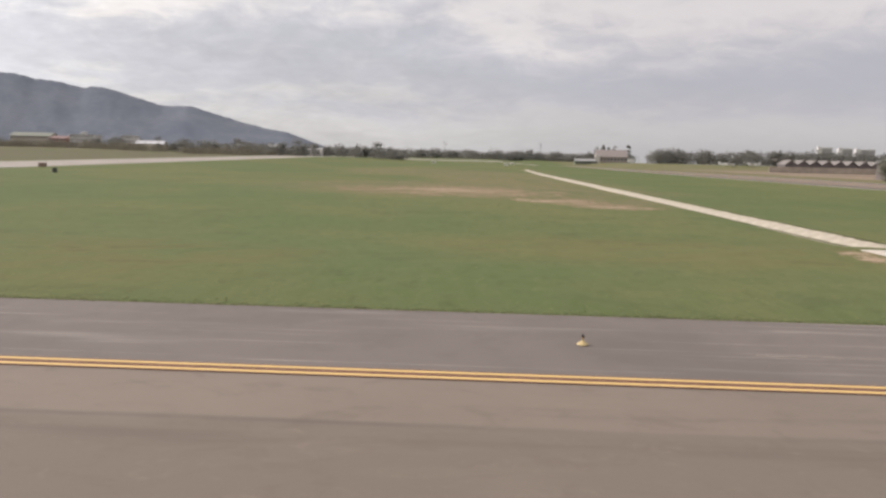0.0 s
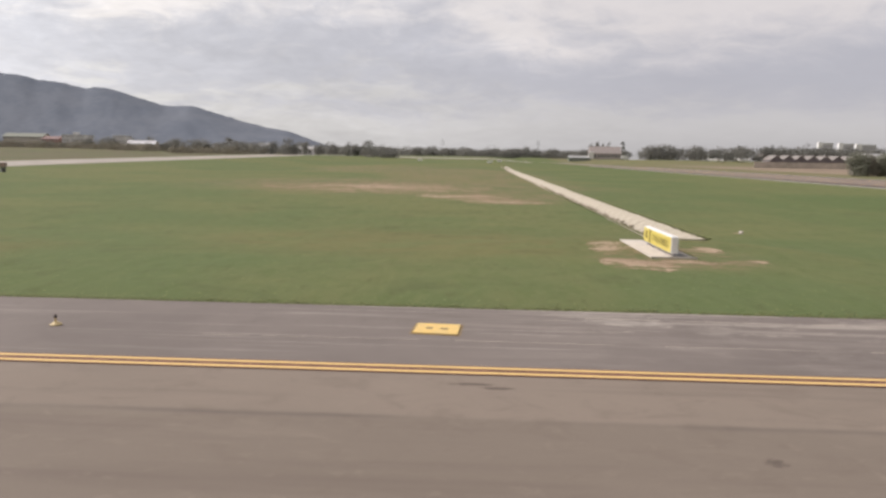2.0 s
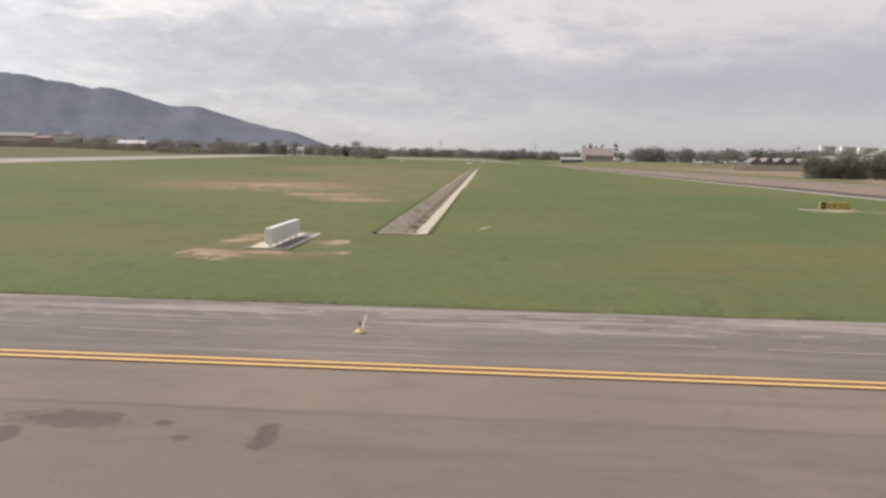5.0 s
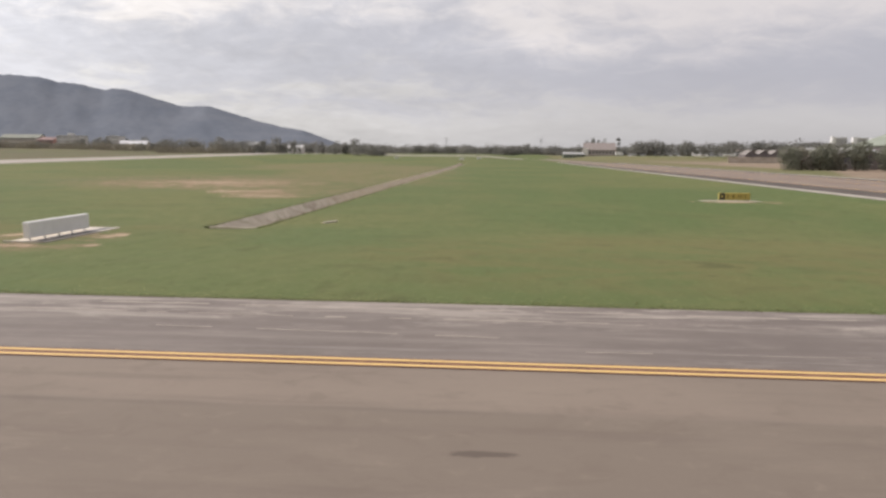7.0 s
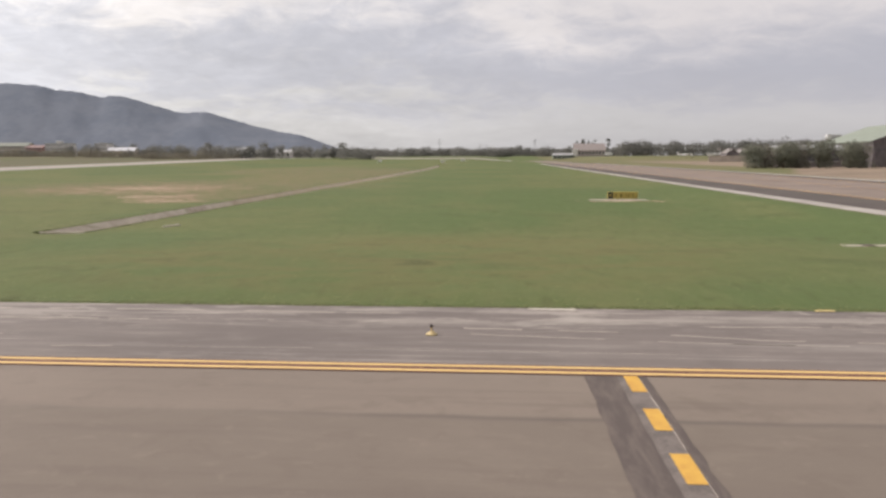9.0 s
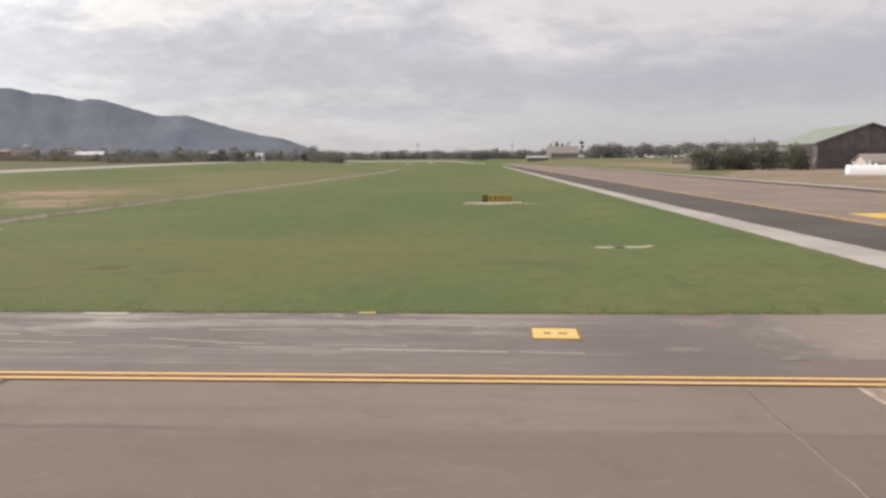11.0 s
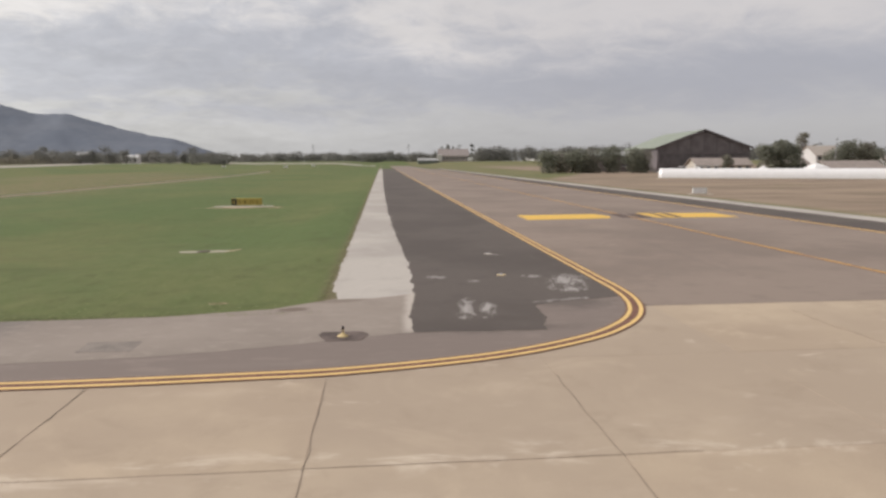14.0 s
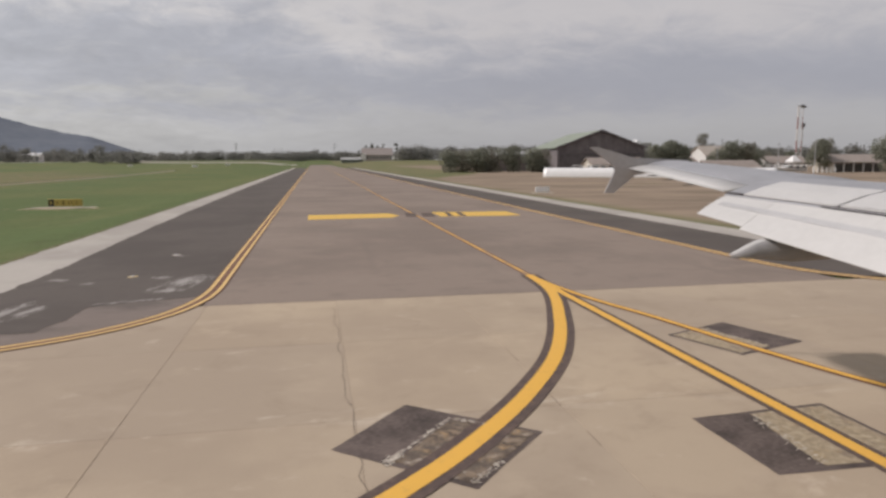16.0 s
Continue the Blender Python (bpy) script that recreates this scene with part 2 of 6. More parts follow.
def height(x, y):
    """Infield lies a little lower than the taxiways; the runway and the far side are shaped to fit the camera's view.
    """
    if x < STRIP_X + 0.01 and y > TAXI_EDGE:
        z = -0.85 * min(smooth(y - TAXI_EDGE, 3, 30), smooth(STRIP_X - x, 1, 10)) * (1 - 0.27 * smooth(y, 45, 78) * smooth(x, 40, 66))
        rise = smooth(y, 260, 560) * smooth(STRIP_X - x, 0, 60)
        z = z * (1 - rise) + 1.4 * rise + 5.0 * smooth(y, 560 + 240 * smooth(x, 20, 84), 1250)
        side = smooth(-x, 60, 128)
        z = z * (1 - side) + (runway_z(y) - 0.03) * side + BANK * smooth(-x, 225, 340) * smooth(y, 300, 620) * (1 - smooth(y, 560, 1250))
        near_sign = smooth(math.hypot((x - 18) * 0.75, y - 35.2), 9.5, 4.5)
        z = z * (1 - near_sign) - 0.07 * near_sign
        u = x - ditch_x(y)
        if DITCH_L - 1 < u < DITCH_R + 1 and DITCH_Y0 - 3 < y < DITCH_Y1:
            side = min(u - DITCH_L + 0.2, DITCH_R - u)
            z -= 1.05 * smooth(side, 0.0, 0.75) * smooth(y, DITCH_Y0 - 1.5, DITCH_Y0 + 0.4)
        return z
    if y <= TAXI_EDGE:
        return -0.06 - 0.42 * smooth(-x, 60, 128)
    if x > 126:
        return -0.05 + (0.6 * smooth(y, 300, 480) + 4.5 * smooth(y, 520, 700)) * smooth(x, 126, 190) + 5.5 * smooth(y, 800, 1250) * (1 - smooth(x, 126, 190))
    return -0.06 + 6.4 * smooth(y, 800, 1250)


def grid_lines(spans):
    out = []
    for a, b, step in spans:
        n = max(1, round((b - a) / step))
        out += [a + (b - a) * i / n for i in range(n)]
    return out + [spans[-1][1]]


GX = grid_lines([(-4900, -1000, 650), (-1000, -260, 74), (-260, -60, 10), (-60, 18, 3), (18, 29, 0.55), (29, 80, 3), (80, 84.25, 0.85), (84.25, 130, 5), (130, 300, 17), (300, 1000, 70), (1000, 4900, 650)])
GY = grid_lines([(-4900, -300, 760), (-300, -40, 52), (-40, 19.67, 10), (19.67, 44, 1.5), (44, 50, 0.6), (50, 130, 3), (130, 400, 9), (400, 700, 25), (700, 1500, 100), (1500, 4900, 680)])
gverts, gfaces = [], []
for gy in GY:
    for gx in GX:
        sway = 0.0
        if 19 < gy < 20 and gx < 84:
            sway = 0.10 * noise.noise((gx * 0.4, 3.1, 0)) + 0.05 * noise.noise((gx * 1.9, 7.7, 0))
        gverts.append((gx, gy + sway, height(gx, gy)))
w_ = len(GX)
for j in range(len(GY) - 1):
    for i in range(len(GX) - 1):
        gfaces.append((j * w_ + i, j * w_ + i + 1, (j + 1) * w_ + i + 1, (j + 1) * w_ + i))
ground_mesh = bpy.data.meshes.new("ground")
ground_mesh.from_pydata(gverts, [], gfaces)
for p in ground_mesh.polygons:
    p.use_smooth = True
tagged(new("ground", ground_mesh), "mown green airfield grass with worn sandy patches", "grass", kind="structure")


def grass_material():
    n = Nodes("mown_grass")
    w = n.world()
    broad = n.noise(0.018, 5, 0.6, w, 0.4)
    mid = n.noise(0.09, 5, 0.6, n.scaled(w, (1, 2.4, 1)))
    sep_ = n.t.nodes.new("ShaderNodeSeparateXYZ")
    n.put(w, sep_.inputs[0])
    fine = n.noise(1.1, 6, 0.72, n.scaled(w, (1.0, 2.4, 1)), 0.3)
    blade = n.noise(14, 3, 0.7, w)
    c = n.mix(n.ramp(broad, 0.42, 0.58, 0.0, 1.0), (0.113, 0.142, 0.061), (0.152, 0.156, 0.069))
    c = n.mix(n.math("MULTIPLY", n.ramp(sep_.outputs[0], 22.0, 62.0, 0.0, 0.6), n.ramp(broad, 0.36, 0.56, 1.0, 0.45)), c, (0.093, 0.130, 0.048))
    c = n.mix(n.ramp(mid, 0.46, 0.70, 0.0, 0.45), c, (0.170, 0.158, 0.072))
    weeds = n.noise(0.40, 7, 0.72, n.scaled(w, (1.0, 2.0, 1)), 0.5)
    c = n.mix(n.ramp(weeds, 0.58, 0.70, 0.0, 0.6), c, (0.088, 0.086, 0.042))
    c = n.mix(n.ramp(fine, 0.44, 0.66, 0.0, 0.40), c, (0.088, 0.122, 0.042))
    c = n.mix(n.ramp(blade, 0.35, 0.7, 0.0, 0.35), c, (0.075, 0.105, 0.035))
    clump = n.noise(0.22, 7, 0.7, n.scaled(w, (1.6, 1.0, 1), (13, 5, 0)), 0.8)
    c = n.mix(n.ramp(clump, 0.54, 0.66, 0.0, 0.50), c, (0.082, 0.096, 0.042))
    c = n.mix(n.ramp(clump, 0.44, 0.32, 0.0, 0.30), c, (0.158, 0.160, 0.066))
    fleck = n.noise(1.5, 7, 0.75, n.scaled(w, (1.0, 2.0, 1), (6, 11, 0)), 0.7)
    c = n.mix(n.ramp(fleck, 0.54, 0.66, 0.0, 0.50), c, (0.078, 0.086, 0.036))
    c = n.mix(n.ramp(fleck, 0.46, 0.36, 0.0, 0.30), c, (0.165, 0.172, 0.072))
    # worn, sandy ground
    soil = None
    for cx, cy, rx, ry, rot in SOIL:
        bl = n.blob(w, cx, cy, rx, ry, rot)
        soil = bl if soil is None else n.math("MAXIMUM", soil, bl)
    torn = n.math("ADD", n.math("MULTIPLY", n.math("SUBTRACT", n.math("ADD", n.math("MULTIPLY", n.noise(0.36, 8, 0.68, n.scaled(w, (1.5, 1.0, 1)), 0.7), 0.36), n.math("ADD", n.math("MULTIPLY", n.noise(1.0, 8, 0.74, n.scaled(w, (2.4, 1.0, 1), (3, 8, 0)), 0.6), 0.34), n.math("MULTIPLY", n.noise(2.6, 7, 0.72, n.scaled(w, (1.8, 1.0, 1), (1, 4, 0)), 0.6), 0.30))), 0.5), 4.4), 0.44)
    dry = n.math("ADD", n.math("MULTIPLY", soil, 0.30), n.math("MULTIPLY", torn, n.ramp(soil, 0.0, 0.22, 0.0, 1.0)))
    c = n.mix(n.ramp(dry, 0.48, 0.60, 0.0, 0.78), c, (0.205, 0.142, 0.092))
    c = n.mix(n.ramp(dry, 0.615, 0.69, 0.0, 0.9), c, (0.46, 0.350, 0.255))
    # older, half-overgrown ground
    faint = None
    for q in OVERGROWN:
        bl = n.blob(w, *q)
        faint = bl if faint is None else n.math("MAXIMUM", faint, bl)
    c = n.mix(n.math("MULTIPLY", n.ramp(faint, 0.0, 0.5, 0.0, 1.0), n.ramp(torn, 0.36, 0.66, 0.10, 0.80)), c, (0.225, 0.163, 0.105))
    # trampled, browner grass with ruts
    tread = n.math("MAXIMUM", n.math("MAXIMUM", n.blob(w, 51, 33, 22, 15, 10), n.blob(w, 8, 40, 20, 12, 0)), n.blob(w, -24, 30, 16, 12, 0))
    rut = n.noise(0.55, 8, 0.72, n.scaled(w, (2.6, 1.5, 1), rot=12), 0.6)
    c = n.mix(n.math("MULTIPLY", n.ramp(tread, 0.0, 0.5, 0.0, 1.0), n.ramp(rut, 0.40, 0.58, 0.1, 0.65)), c, (0.152, 0.136, 0.060))
    c = n.mix(n.math("MULTIPLY", n.ramp(tread, 0.0, 0.6, 0.0, 1.0), n.ramp(rut, 0.56, 0.66, 0.0, 0.6)), c, (0.070, 0.078, 0.036))
    # bare line of earth where the grass meets the shoulder
    rim = n.math("MULTIPLY", n.ramp(n.math("ADD", sep_.outputs[1], n.math("MULTIPLY", n.noise(0.9, 4, 0.6, w), 0.5)), 20.02, 20.26, 0.75, 0.0), n.math("MULTIPLY", n.ramp(sep_.outputs[1], 18.6, 19.2, 0.0, 1.0), n.ramp(sep_.outputs[0], 84.6, 84.0, 0.0, 1.0)))
    c = n.mix(rim, c, (0.115, 0.088, 0.060))
    # thin brown fringe beside the pale strip
    fringe = n.math("MULTIPLY", n.ramp(n.math("ADD", sep_.outputs[0], n.math("MULTIPLY", n.noise(1.6, 6, 0.7, w), 0.9)), 84.1, 84.75, 0.0, 0.8), n.math("MULTIPLY", n.ramp(sep_.outputs[1], 20.4, 21.0, 0.0, 1.0), n.ramp(sep_.outputs[0], 84.9, 84.7, 0.0, 1.0)))
    c = n.mix(fringe, c, (0.150, 0.122, 0.075))
    # browner ground past the parallel taxiway and across the runway
    bare = n.math("MULTIPLY", n.ramp(n.math("SUBTRACT", sep_.outputs[0], n.ramp(sep_.outputs[1], 150.0, 260.0, 0.0, 34.0)), 124.5, 129.0, 0.0, 1.0), n.ramp(sep_.outputs[1], 600.0, 470.0, 0.0, 1.0))
    verge = n.ramp(sep_.outputs[0], 124.5, 126.0, 0.0, 0.65)
    c = n.mix(n.math("MULTIPLY", verge, n.ramp(mid, 0.35, 0.6, 0.5, 1.0)), c, (0.20, 0.168, 0.098))
    patchy = n.noise(0.10, 5, 0.6, n.scaled(w, (2.2, 1, 1)))
    dirt = n.mix(n.ramp(patchy, 0.35, 0.65, 0.0, 1.0), (0.20, 0.155, 0.115), (0.29, 0.225, 0.165))
    c = n.mix(n.math("MULTIPLY", bare, n.ramp(patchy, 0.30, 0.42, 0.35, 1.0)), c, dirt)
    over = n.ramp(sep_.outputs[0], -169.0, -179.0, 0.0, 0.85)
    c = n.mix(n.math("MULTIPLY", over, n.ramp(mid, 0.4, 0.6, 0.5, 1.0)), c, (0.132, 0.112, 0.078))
    n.bump(blade, 0.6, 0.03)
    return n.done(c, 0.95, 0.0, 0.1)


# middle, half-lengths and turn of each worn patch
SOIL = [(-8, 118, 27, 24, -28), (8, 92, 9, 9, -20), (13, 83, 7, 6, 0),
        (16.2, 29.9, 2.1, 2.7, 0), (18.7, 30.7, 2.3, 1.2, 0), (15.9, 34.6, 1.3, 4.6, 0), (18.2, 34.3, 2.6, 5.2, 0), (20.9, 34.8, 0.9, 1.9, 0), (22.0, 31.2, 0.7, 0.9, 0), (69.5, 78.5, 6.5, 2.0, 0), (76, 39, 2.4, 1.0, 0), (29, 51.5, 1.0, 0.4, 40), (80.9, 21.6, 0.6, 0.2, 0)]
OVERGROWN = [(4, 230, 34, 130, 4), (-6, 130, 48, 46, -20), (18.5, 32, 5, 4.5, 0), (-30, 290, 36, 90, 0), (14, 96, 12, 22, 0)]
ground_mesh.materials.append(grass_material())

# ---- paving ----
shoulder_mat = paving("shoulder_asphalt", (0.184, 0.157, 0.140), (0.170, 0.145, 0.130), (0.30, 0.27, 0.24), 0.9, (0.10, 1.3, 1))
old_mat = paving("old_shoulder_concrete", (0.285, 0.241, 0.203), (0.262, 0.220, 0.185), (0.225, 0.190, 0.162), 0.35)
dark_mat = paving("dark_shoulder_asphalt", (0.110, 0.092, 0.080), (0.094, 0.078, 0.068), (0.124, 0.105, 0.092), 0.5, (1, 0.2, 1))
strip_mat = paving("pale_concrete_strip", (0.435, 0.40, 0.355), (0.385, 0.35, 0.31), (0.33, 0.30, 0.265), 0.4, (1, 0.2, 1))
taxi2_mat = paving("parallel_taxiway_asphalt", (0.254, 0.202, 0.165), (0.220, 0.174, 0.143), (0.176, 0.141, 0.118), 0.5, (1, 0.06, 1))
runway_mat = paving("runway_concrete", (0.37, 0.335, 0.29), (0.335, 0.30, 0.26), (0.29, 0.26, 0.225), 0.4, (1, 0.2, 1))
concrete_mat = paving("slab_concrete", (0.446, 0.358, 0.258), (0.402, 0.316, 0.232), (0.495, 0.40, 0.302), 0.45, (0.6, 1, 1))


def lane_material():
    """Two paving widths with a seam, oil-dark stains and a cross joint."""
    n = Nodes("taxiway_lane_asphalt")
    w = n.world()
    s3 = n.t.nodes.new("ShaderNodeSeparateXYZ")
    n.put(w, s3.inputs[0])
    broad, mid, fine = n.noise(0.11, 5, 0.6, w), n.noise(0.8, 5, 0.6, w), n.noise(38.0, 3, 0.7, w)
    lane = n.noise(0.9, 4, 0.6, n.scaled(w, (14, 1, 1)))
    wob = n.math("ADD", s3.outputs[1], n.math("MULTIPLY", n.math("SUBTRACT", n.noise(0.35, 4, 0.6, w), 0.5), 0.22))
    c = n.mix(n.ramp(wob, 10.9, 11.25, 0.0, 1.0), (0.187, 0.154, 0.123), (0.230, 0.188, 0.151))
    c = n.mix(n.ramp(broad, 0.35, 0.68, 0.0, 0.6), c, (0.180, 0.148, 0.118))
    c = n.mix(n.ramp(lane, 0.50, 0.74, 0.0, 0.65), c, (0.138, 0.110, 0.090))
    c = n.mix(n.ramp(n.noise(0.55, 6, 0.68, n.scaled(w, (3.2, 1, 1)), 0.4), 0.50, 0.70, 0.0, 0.38), c, (0.25, 0.207, 0.165))
    blot = n.noise(1.15, 7, 0.70, n.scaled(w, (1.5, 1, 1)), 0.7)
    c = n.mix(n.ramp(blot, 0.50, 0.66, 0.0, 0.42), c, (0.155, 0.124, 0.098))
    c = n.mix(n.ramp(n.noise(2.6, 6, 0.7, n.scaled(w, (1.4, 1, 1), (7, 3, 0)), 0.6), 0.55, 0.72, 0.0, 0.35), c, (0.262, 0.216, 0.172))
    seam = n.math("SUBTRACT", 1.0, n.math("ABSOLUTE", n.math("MULTIPLY", n.math("SUBTRACT", wob, 11.08), 7.0)), True)
    c = n.mix(n.math("MULTIPLY", seam, n.ramp(n.noise(0.25, 4, 0.6, n.scaled(w, (3, 1, 1))), 0.4, 0.6, 0.1, 0.6)), c, (0.10, 0.085, 0.075))
    wet = None
    for q in WET:
        b_ = n.blob(w, *q)
        wet = b_ if wet is None else n.math("MAXIMUM", wet, b_)
    ragged = n.math("ADD", n.math("MULTIPLY", wet, 0.75), n.math("MULTIPLY", n.math("ADD", n.math("MULTIPLY", n.noise(3.4, 8, 0.74, n.scaled(w, (1.3, 1, 1)), 0.6), 1.9), -0.45), n.ramp(wet, 0.0, 0.2, 0.0, 1.0)))
    c = n.mix(n.ramp(ragged, 0.52, 0.92, 0.0, 0.82), c, (0.098, 0.077, 0.063))
    c = n.mix(n.math("MULTIPLY", n.ramp(fine, 0.3, 0.7, 0.0, 1.0), 0.22), c, (0.11, 0.09, 0.08))
    n.bump(fine, 0.35, 0.006)
    return n.done(c, 0.85, 0.0, 0.25)


# damp oil stains on the lane: middle, half-lengths, turn
WET = [(15.85, 9.6, 0.92, 0.46, 0), (17.0, 9.62, 0.36, 0.38, 0), (18.25, 10.12, 0.66, 0.34, -8), (19.3, 10.28, 0.66, 0.36, 8), (21.7, 10.35, 1.45, 0.5, 0), (21.05, 9.66, 0.34, 0.44, 20), (17.55, 10.8, 1.0, 0.2, 0),
       (23.35, 10.33, 0.24, 0.14, 0), (23.9, 9.8, 0.25, 0.2, 0), (25.2, 10.0, 0.3, 0.7, 0), (13.4, 9.8, 0.24, 0.2, 0), (8.8, 12.9, 0.6, 0.12, 0), (9.3, 12.7, 0.5, 0.10, 0), (41.7, 9.44, 0.7, 0.16, 0)]


def scraped(mat):
    """Pale scraped bands and thin drawn-out lines along the outer shoulder."""
    n = Nodes("", mat)
    w = n.world()
    xyz = n.t.nodes.new("ShaderNodeSeparateXYZ")
    n.put(w, xyz.inputs[0])
    reach = n.math("MULTIPLY", n.ramp(xyz.outputs[0], 6.0, 13.0, 0.0, 1.0), n.ramp(xyz.outputs[0], 74.0, 66.0, 0.0, 1.0))
    outer = n.math("MULTIPLY", reach, n.ramp(xyz.outputs[1], 16.7, 17.9, 0.25, 1.0))
    rub = n.noise(1.0, 6, 0.66, n.scaled(w, (9, 0.7, 1)), 0.25)
    blot = n.noise(0.8, 6, 0.7, n.scaled(w, (2.2, 1.0, 1)), 0.6)
    thin = n.noise(1.0, 4, 0.6, n.scaled(w, (16, 0.16, 1)))
    c = n.p.inputs["Base Color"].links[0].from_socket
    c = n.mix(n.math("MULTIPLY", outer, n.ramp(rub, 0.46, 0.62, 0.0, 0.8)), c, (0.315, 0.28, 0.245))
    c = n.mix(n.math("MULTIPLY", outer, n.ramp(blot, 0.55, 0.68, 0.0, 0.65)), c, (0.36, 0.325, 0.285))
    c = n.mix(n.math("MULTIPLY", n.ramp(xyz.outputs[0], 74.0, 66.0, 0.0, 1.0), n.ramp(thin, 0.61, 0.71, 0.0, 0.75)), c, (0.38, 0.345, 0.305))
    worn = n.noise(2.4, 8, 0.74, n.scaled(w, (4.5, 0.9, 1)), 0.5)
    c = n.mix(n.math("MULTIPLY", outer, n.ramp(worn, 0.54, 0.64, 0.0, 0.7)), c, (0.37, 0.33, 0.285))
    c = n.mix(n.math("MULTIPLY", n.ramp(xyz.outputs[1], 15.0, 17.5, 0.3, 1.0), n.ramp(n.noise(1.7, 7, 0.72, n.scaled(w, (1.6, 1, 1), (3, 5, 0)), 0.6), 0.54, 0.68, 0.0, 0.5)), c, (0.135, 0.115, 0.100))
    chip_at = n.math("MAXIMUM", n.math("MAXIMUM", n.blob(w, 74.0, 18.7, 2.2, 0.9, -12), n.blob(w, 72.6, 16.05, 0.9, 0.35)), n.blob(w, 74.9, 17.4, 0.7, 2.6))
    chips = n.math("ADD", n.math("MULTIPLY", chip_at, 0.35), n.math("MULTIPLY", n.noise(9.0, 8, 0.80, n.scaled(w, (1.8, 1, 1)), 0.5), n.ramp(chip_at, 0.0, 0.1, 0.0, 1.0)))
    c = n.mix(n.ramp(chips, 0.62, 0.80, 0.0, 0.40), c, (0.34, 0.30, 0.262))
    c = n.mix(n.ramp(xyz.outputs[0], 72.0, 78.0, 0.0, 0.75), c, (0.196, 0.157, 0.134))
    c = n.mix(n.math("MULTIPLY", n.ramp(xyz.outputs[0], 72.0, 76.0, 0.0, 1.0), n.ramp(n.noise(2.0, 8, 0.76, n.scaled(w, (3.0, 1, 1), (5, 2, 0)), 0.4), 0.50, 0.68, 0.0, 0.55)), c, (0.245, 0.203, 0.174))
    # dark smeared asphalt running out from the dark shoulder
    smear = n.math("MAXIMUM", n.blob(w, 89.0, 17.4, 3.4, 0.75), n.blob(w, 92.0, 20.6, 2.0, 1.6))
    frayed = n.math("ADD", n.math("MULTIPLY", smear, 0.6), n.math("MULTIPLY", n.noise(1.5, 7, 0.72, w, 0.6), n.ramp(smear, 0.0, 0.15, 0.0, 1.0)))
    c = n.mix(n.ramp(frayed, 0.50, 1.0, 0.0, 0.7), c, (0.105, 0.088, 0.077))
    n.put(c, n.p.inputs["Base Color"])


scraped(shoulder_mat)


def torn_edge(pts, amount, step=0.5):
    """The outline with its sides broken up and slightly uneven; far sides stay straight."""
    out = []
    for i, (x0, y0) in enumerate(pts):
        x1, y1 = pts[(i + 1) % len(pts)]
        far = min(y0, y1) > 150 or abs(y1 - y0) > 200
        n = 1 if far else max(1, int(math.hypot(x1 - x0, y1 - y0) / step))
        for k in range(n):
            x, y = x0 + (x1 - x0) * k / n, y0 + (y1 - y0) * k / n
            if k:
                x += amount * (noise.noise((x * 0.7, y * 0.7, 2)) + 0.6 * noise.noise((x * 2.3, y * 2.3, 5)) + 0.35 * noise.noise((x * 6.1, y * 6.1, 7)))
                y += amount * (0.5 * noise.noise((x * 0.8, y * 0.8, 9)) + 0.3 * noise.noise((x * 5.3, y * 5.3, 4)))
            out.append((x, y))
    return out


def plate(name, pts, z, mat, label, category="taxiway", ragged=0.0):
    if ragged:
        pts = torn_edge(pts, ragged, 0.22)
    return tagged(link(name, slab_poly(bmesh.new(), pts, z, 0.04), mat), label, category, kind="structure")


CONC_X, EDGE_Y = 75.1, 13.74          # concrete begins; middle of the double edge marking
# the double edge marking: along the connecting taxiway, then round the fillet into the parallel one
EDGE_LINE = [(-240, EDGE_Y), (40, EDGE_Y), (70, EDGE_Y)] + spline(
    [(74, EDGE_Y), (79.4, 13.72), (82.9, 13.84), (85.4, 14.04), (88.7, 14.84), (91.2, 16.1), (92.6, 17.35), (93.5, 18.7), (94.05, 20.3), (94.3, 22.2), (94.32, 25), (94.32, 30)], 6) + [(94.32, 60), (94.32, 455)]
FILLET = [p for p in EDGE_LINE if p[0] > 74.05 and p[1] < 29]

LIP = [(CONC_X + 0.03 + 0.05 * noise.noise((3.1, y * 1.3, 0)) + 0.035 * noise.noise((8.3, y * 4.7, 0)), y) for y in [-13 + 0.12 * i for i in range(223)] + [EDGE_Y]]
plate("taxiway", [(-330, -13)] + LIP + [(-330, EDGE_Y)], 0.0025, lane_material(), "worn brownish-grey asphalt taxiway lane with tyre streaks")
plate("taxiway_shoulder", [(-330, EDGE_Y), (CONC_X, EDGE_Y), (CONC_X, TAXI_EDGE), (-330, TAXI_EDGE)], 0.0, shoulder_mat, "weathered grey asphalt taxiway shoulder with pale scrapes")
# the wedge of asphalt outside the fillet
plate("fillet_shoulder", [(CONC_X + 0.002, EDGE_Y)] + [p for p in FILLET if p[0] > CONC_X + 0.1] + [(94.32, 30), (88, 30), (86.6, 19.6), (CONC_X + 0.002, 17.0)], 0.006, shoulder_mat, "grey asphalt fillet outside the curved edge marking")
OLD_EDGE = spline([(74.5, 15.2), (79.9, 15.5), (83.5, 16.2), (86.9, 17.2)], 5)
plate("old_shoulder", OLD_EDGE + [(87.2, 20.6), (87.25, 23.0), (84.6, 21.95), (82.6, 20.45), (79.5, 19.75), (77.0, TAXI_EDGE), (74.6, TAXI_EDGE), (74.2, 18.7), (74.7, 17.3), (74.5, 16.2)], 0.010, old_mat, "pale old concrete corner beside the grass", ragged=0.09)
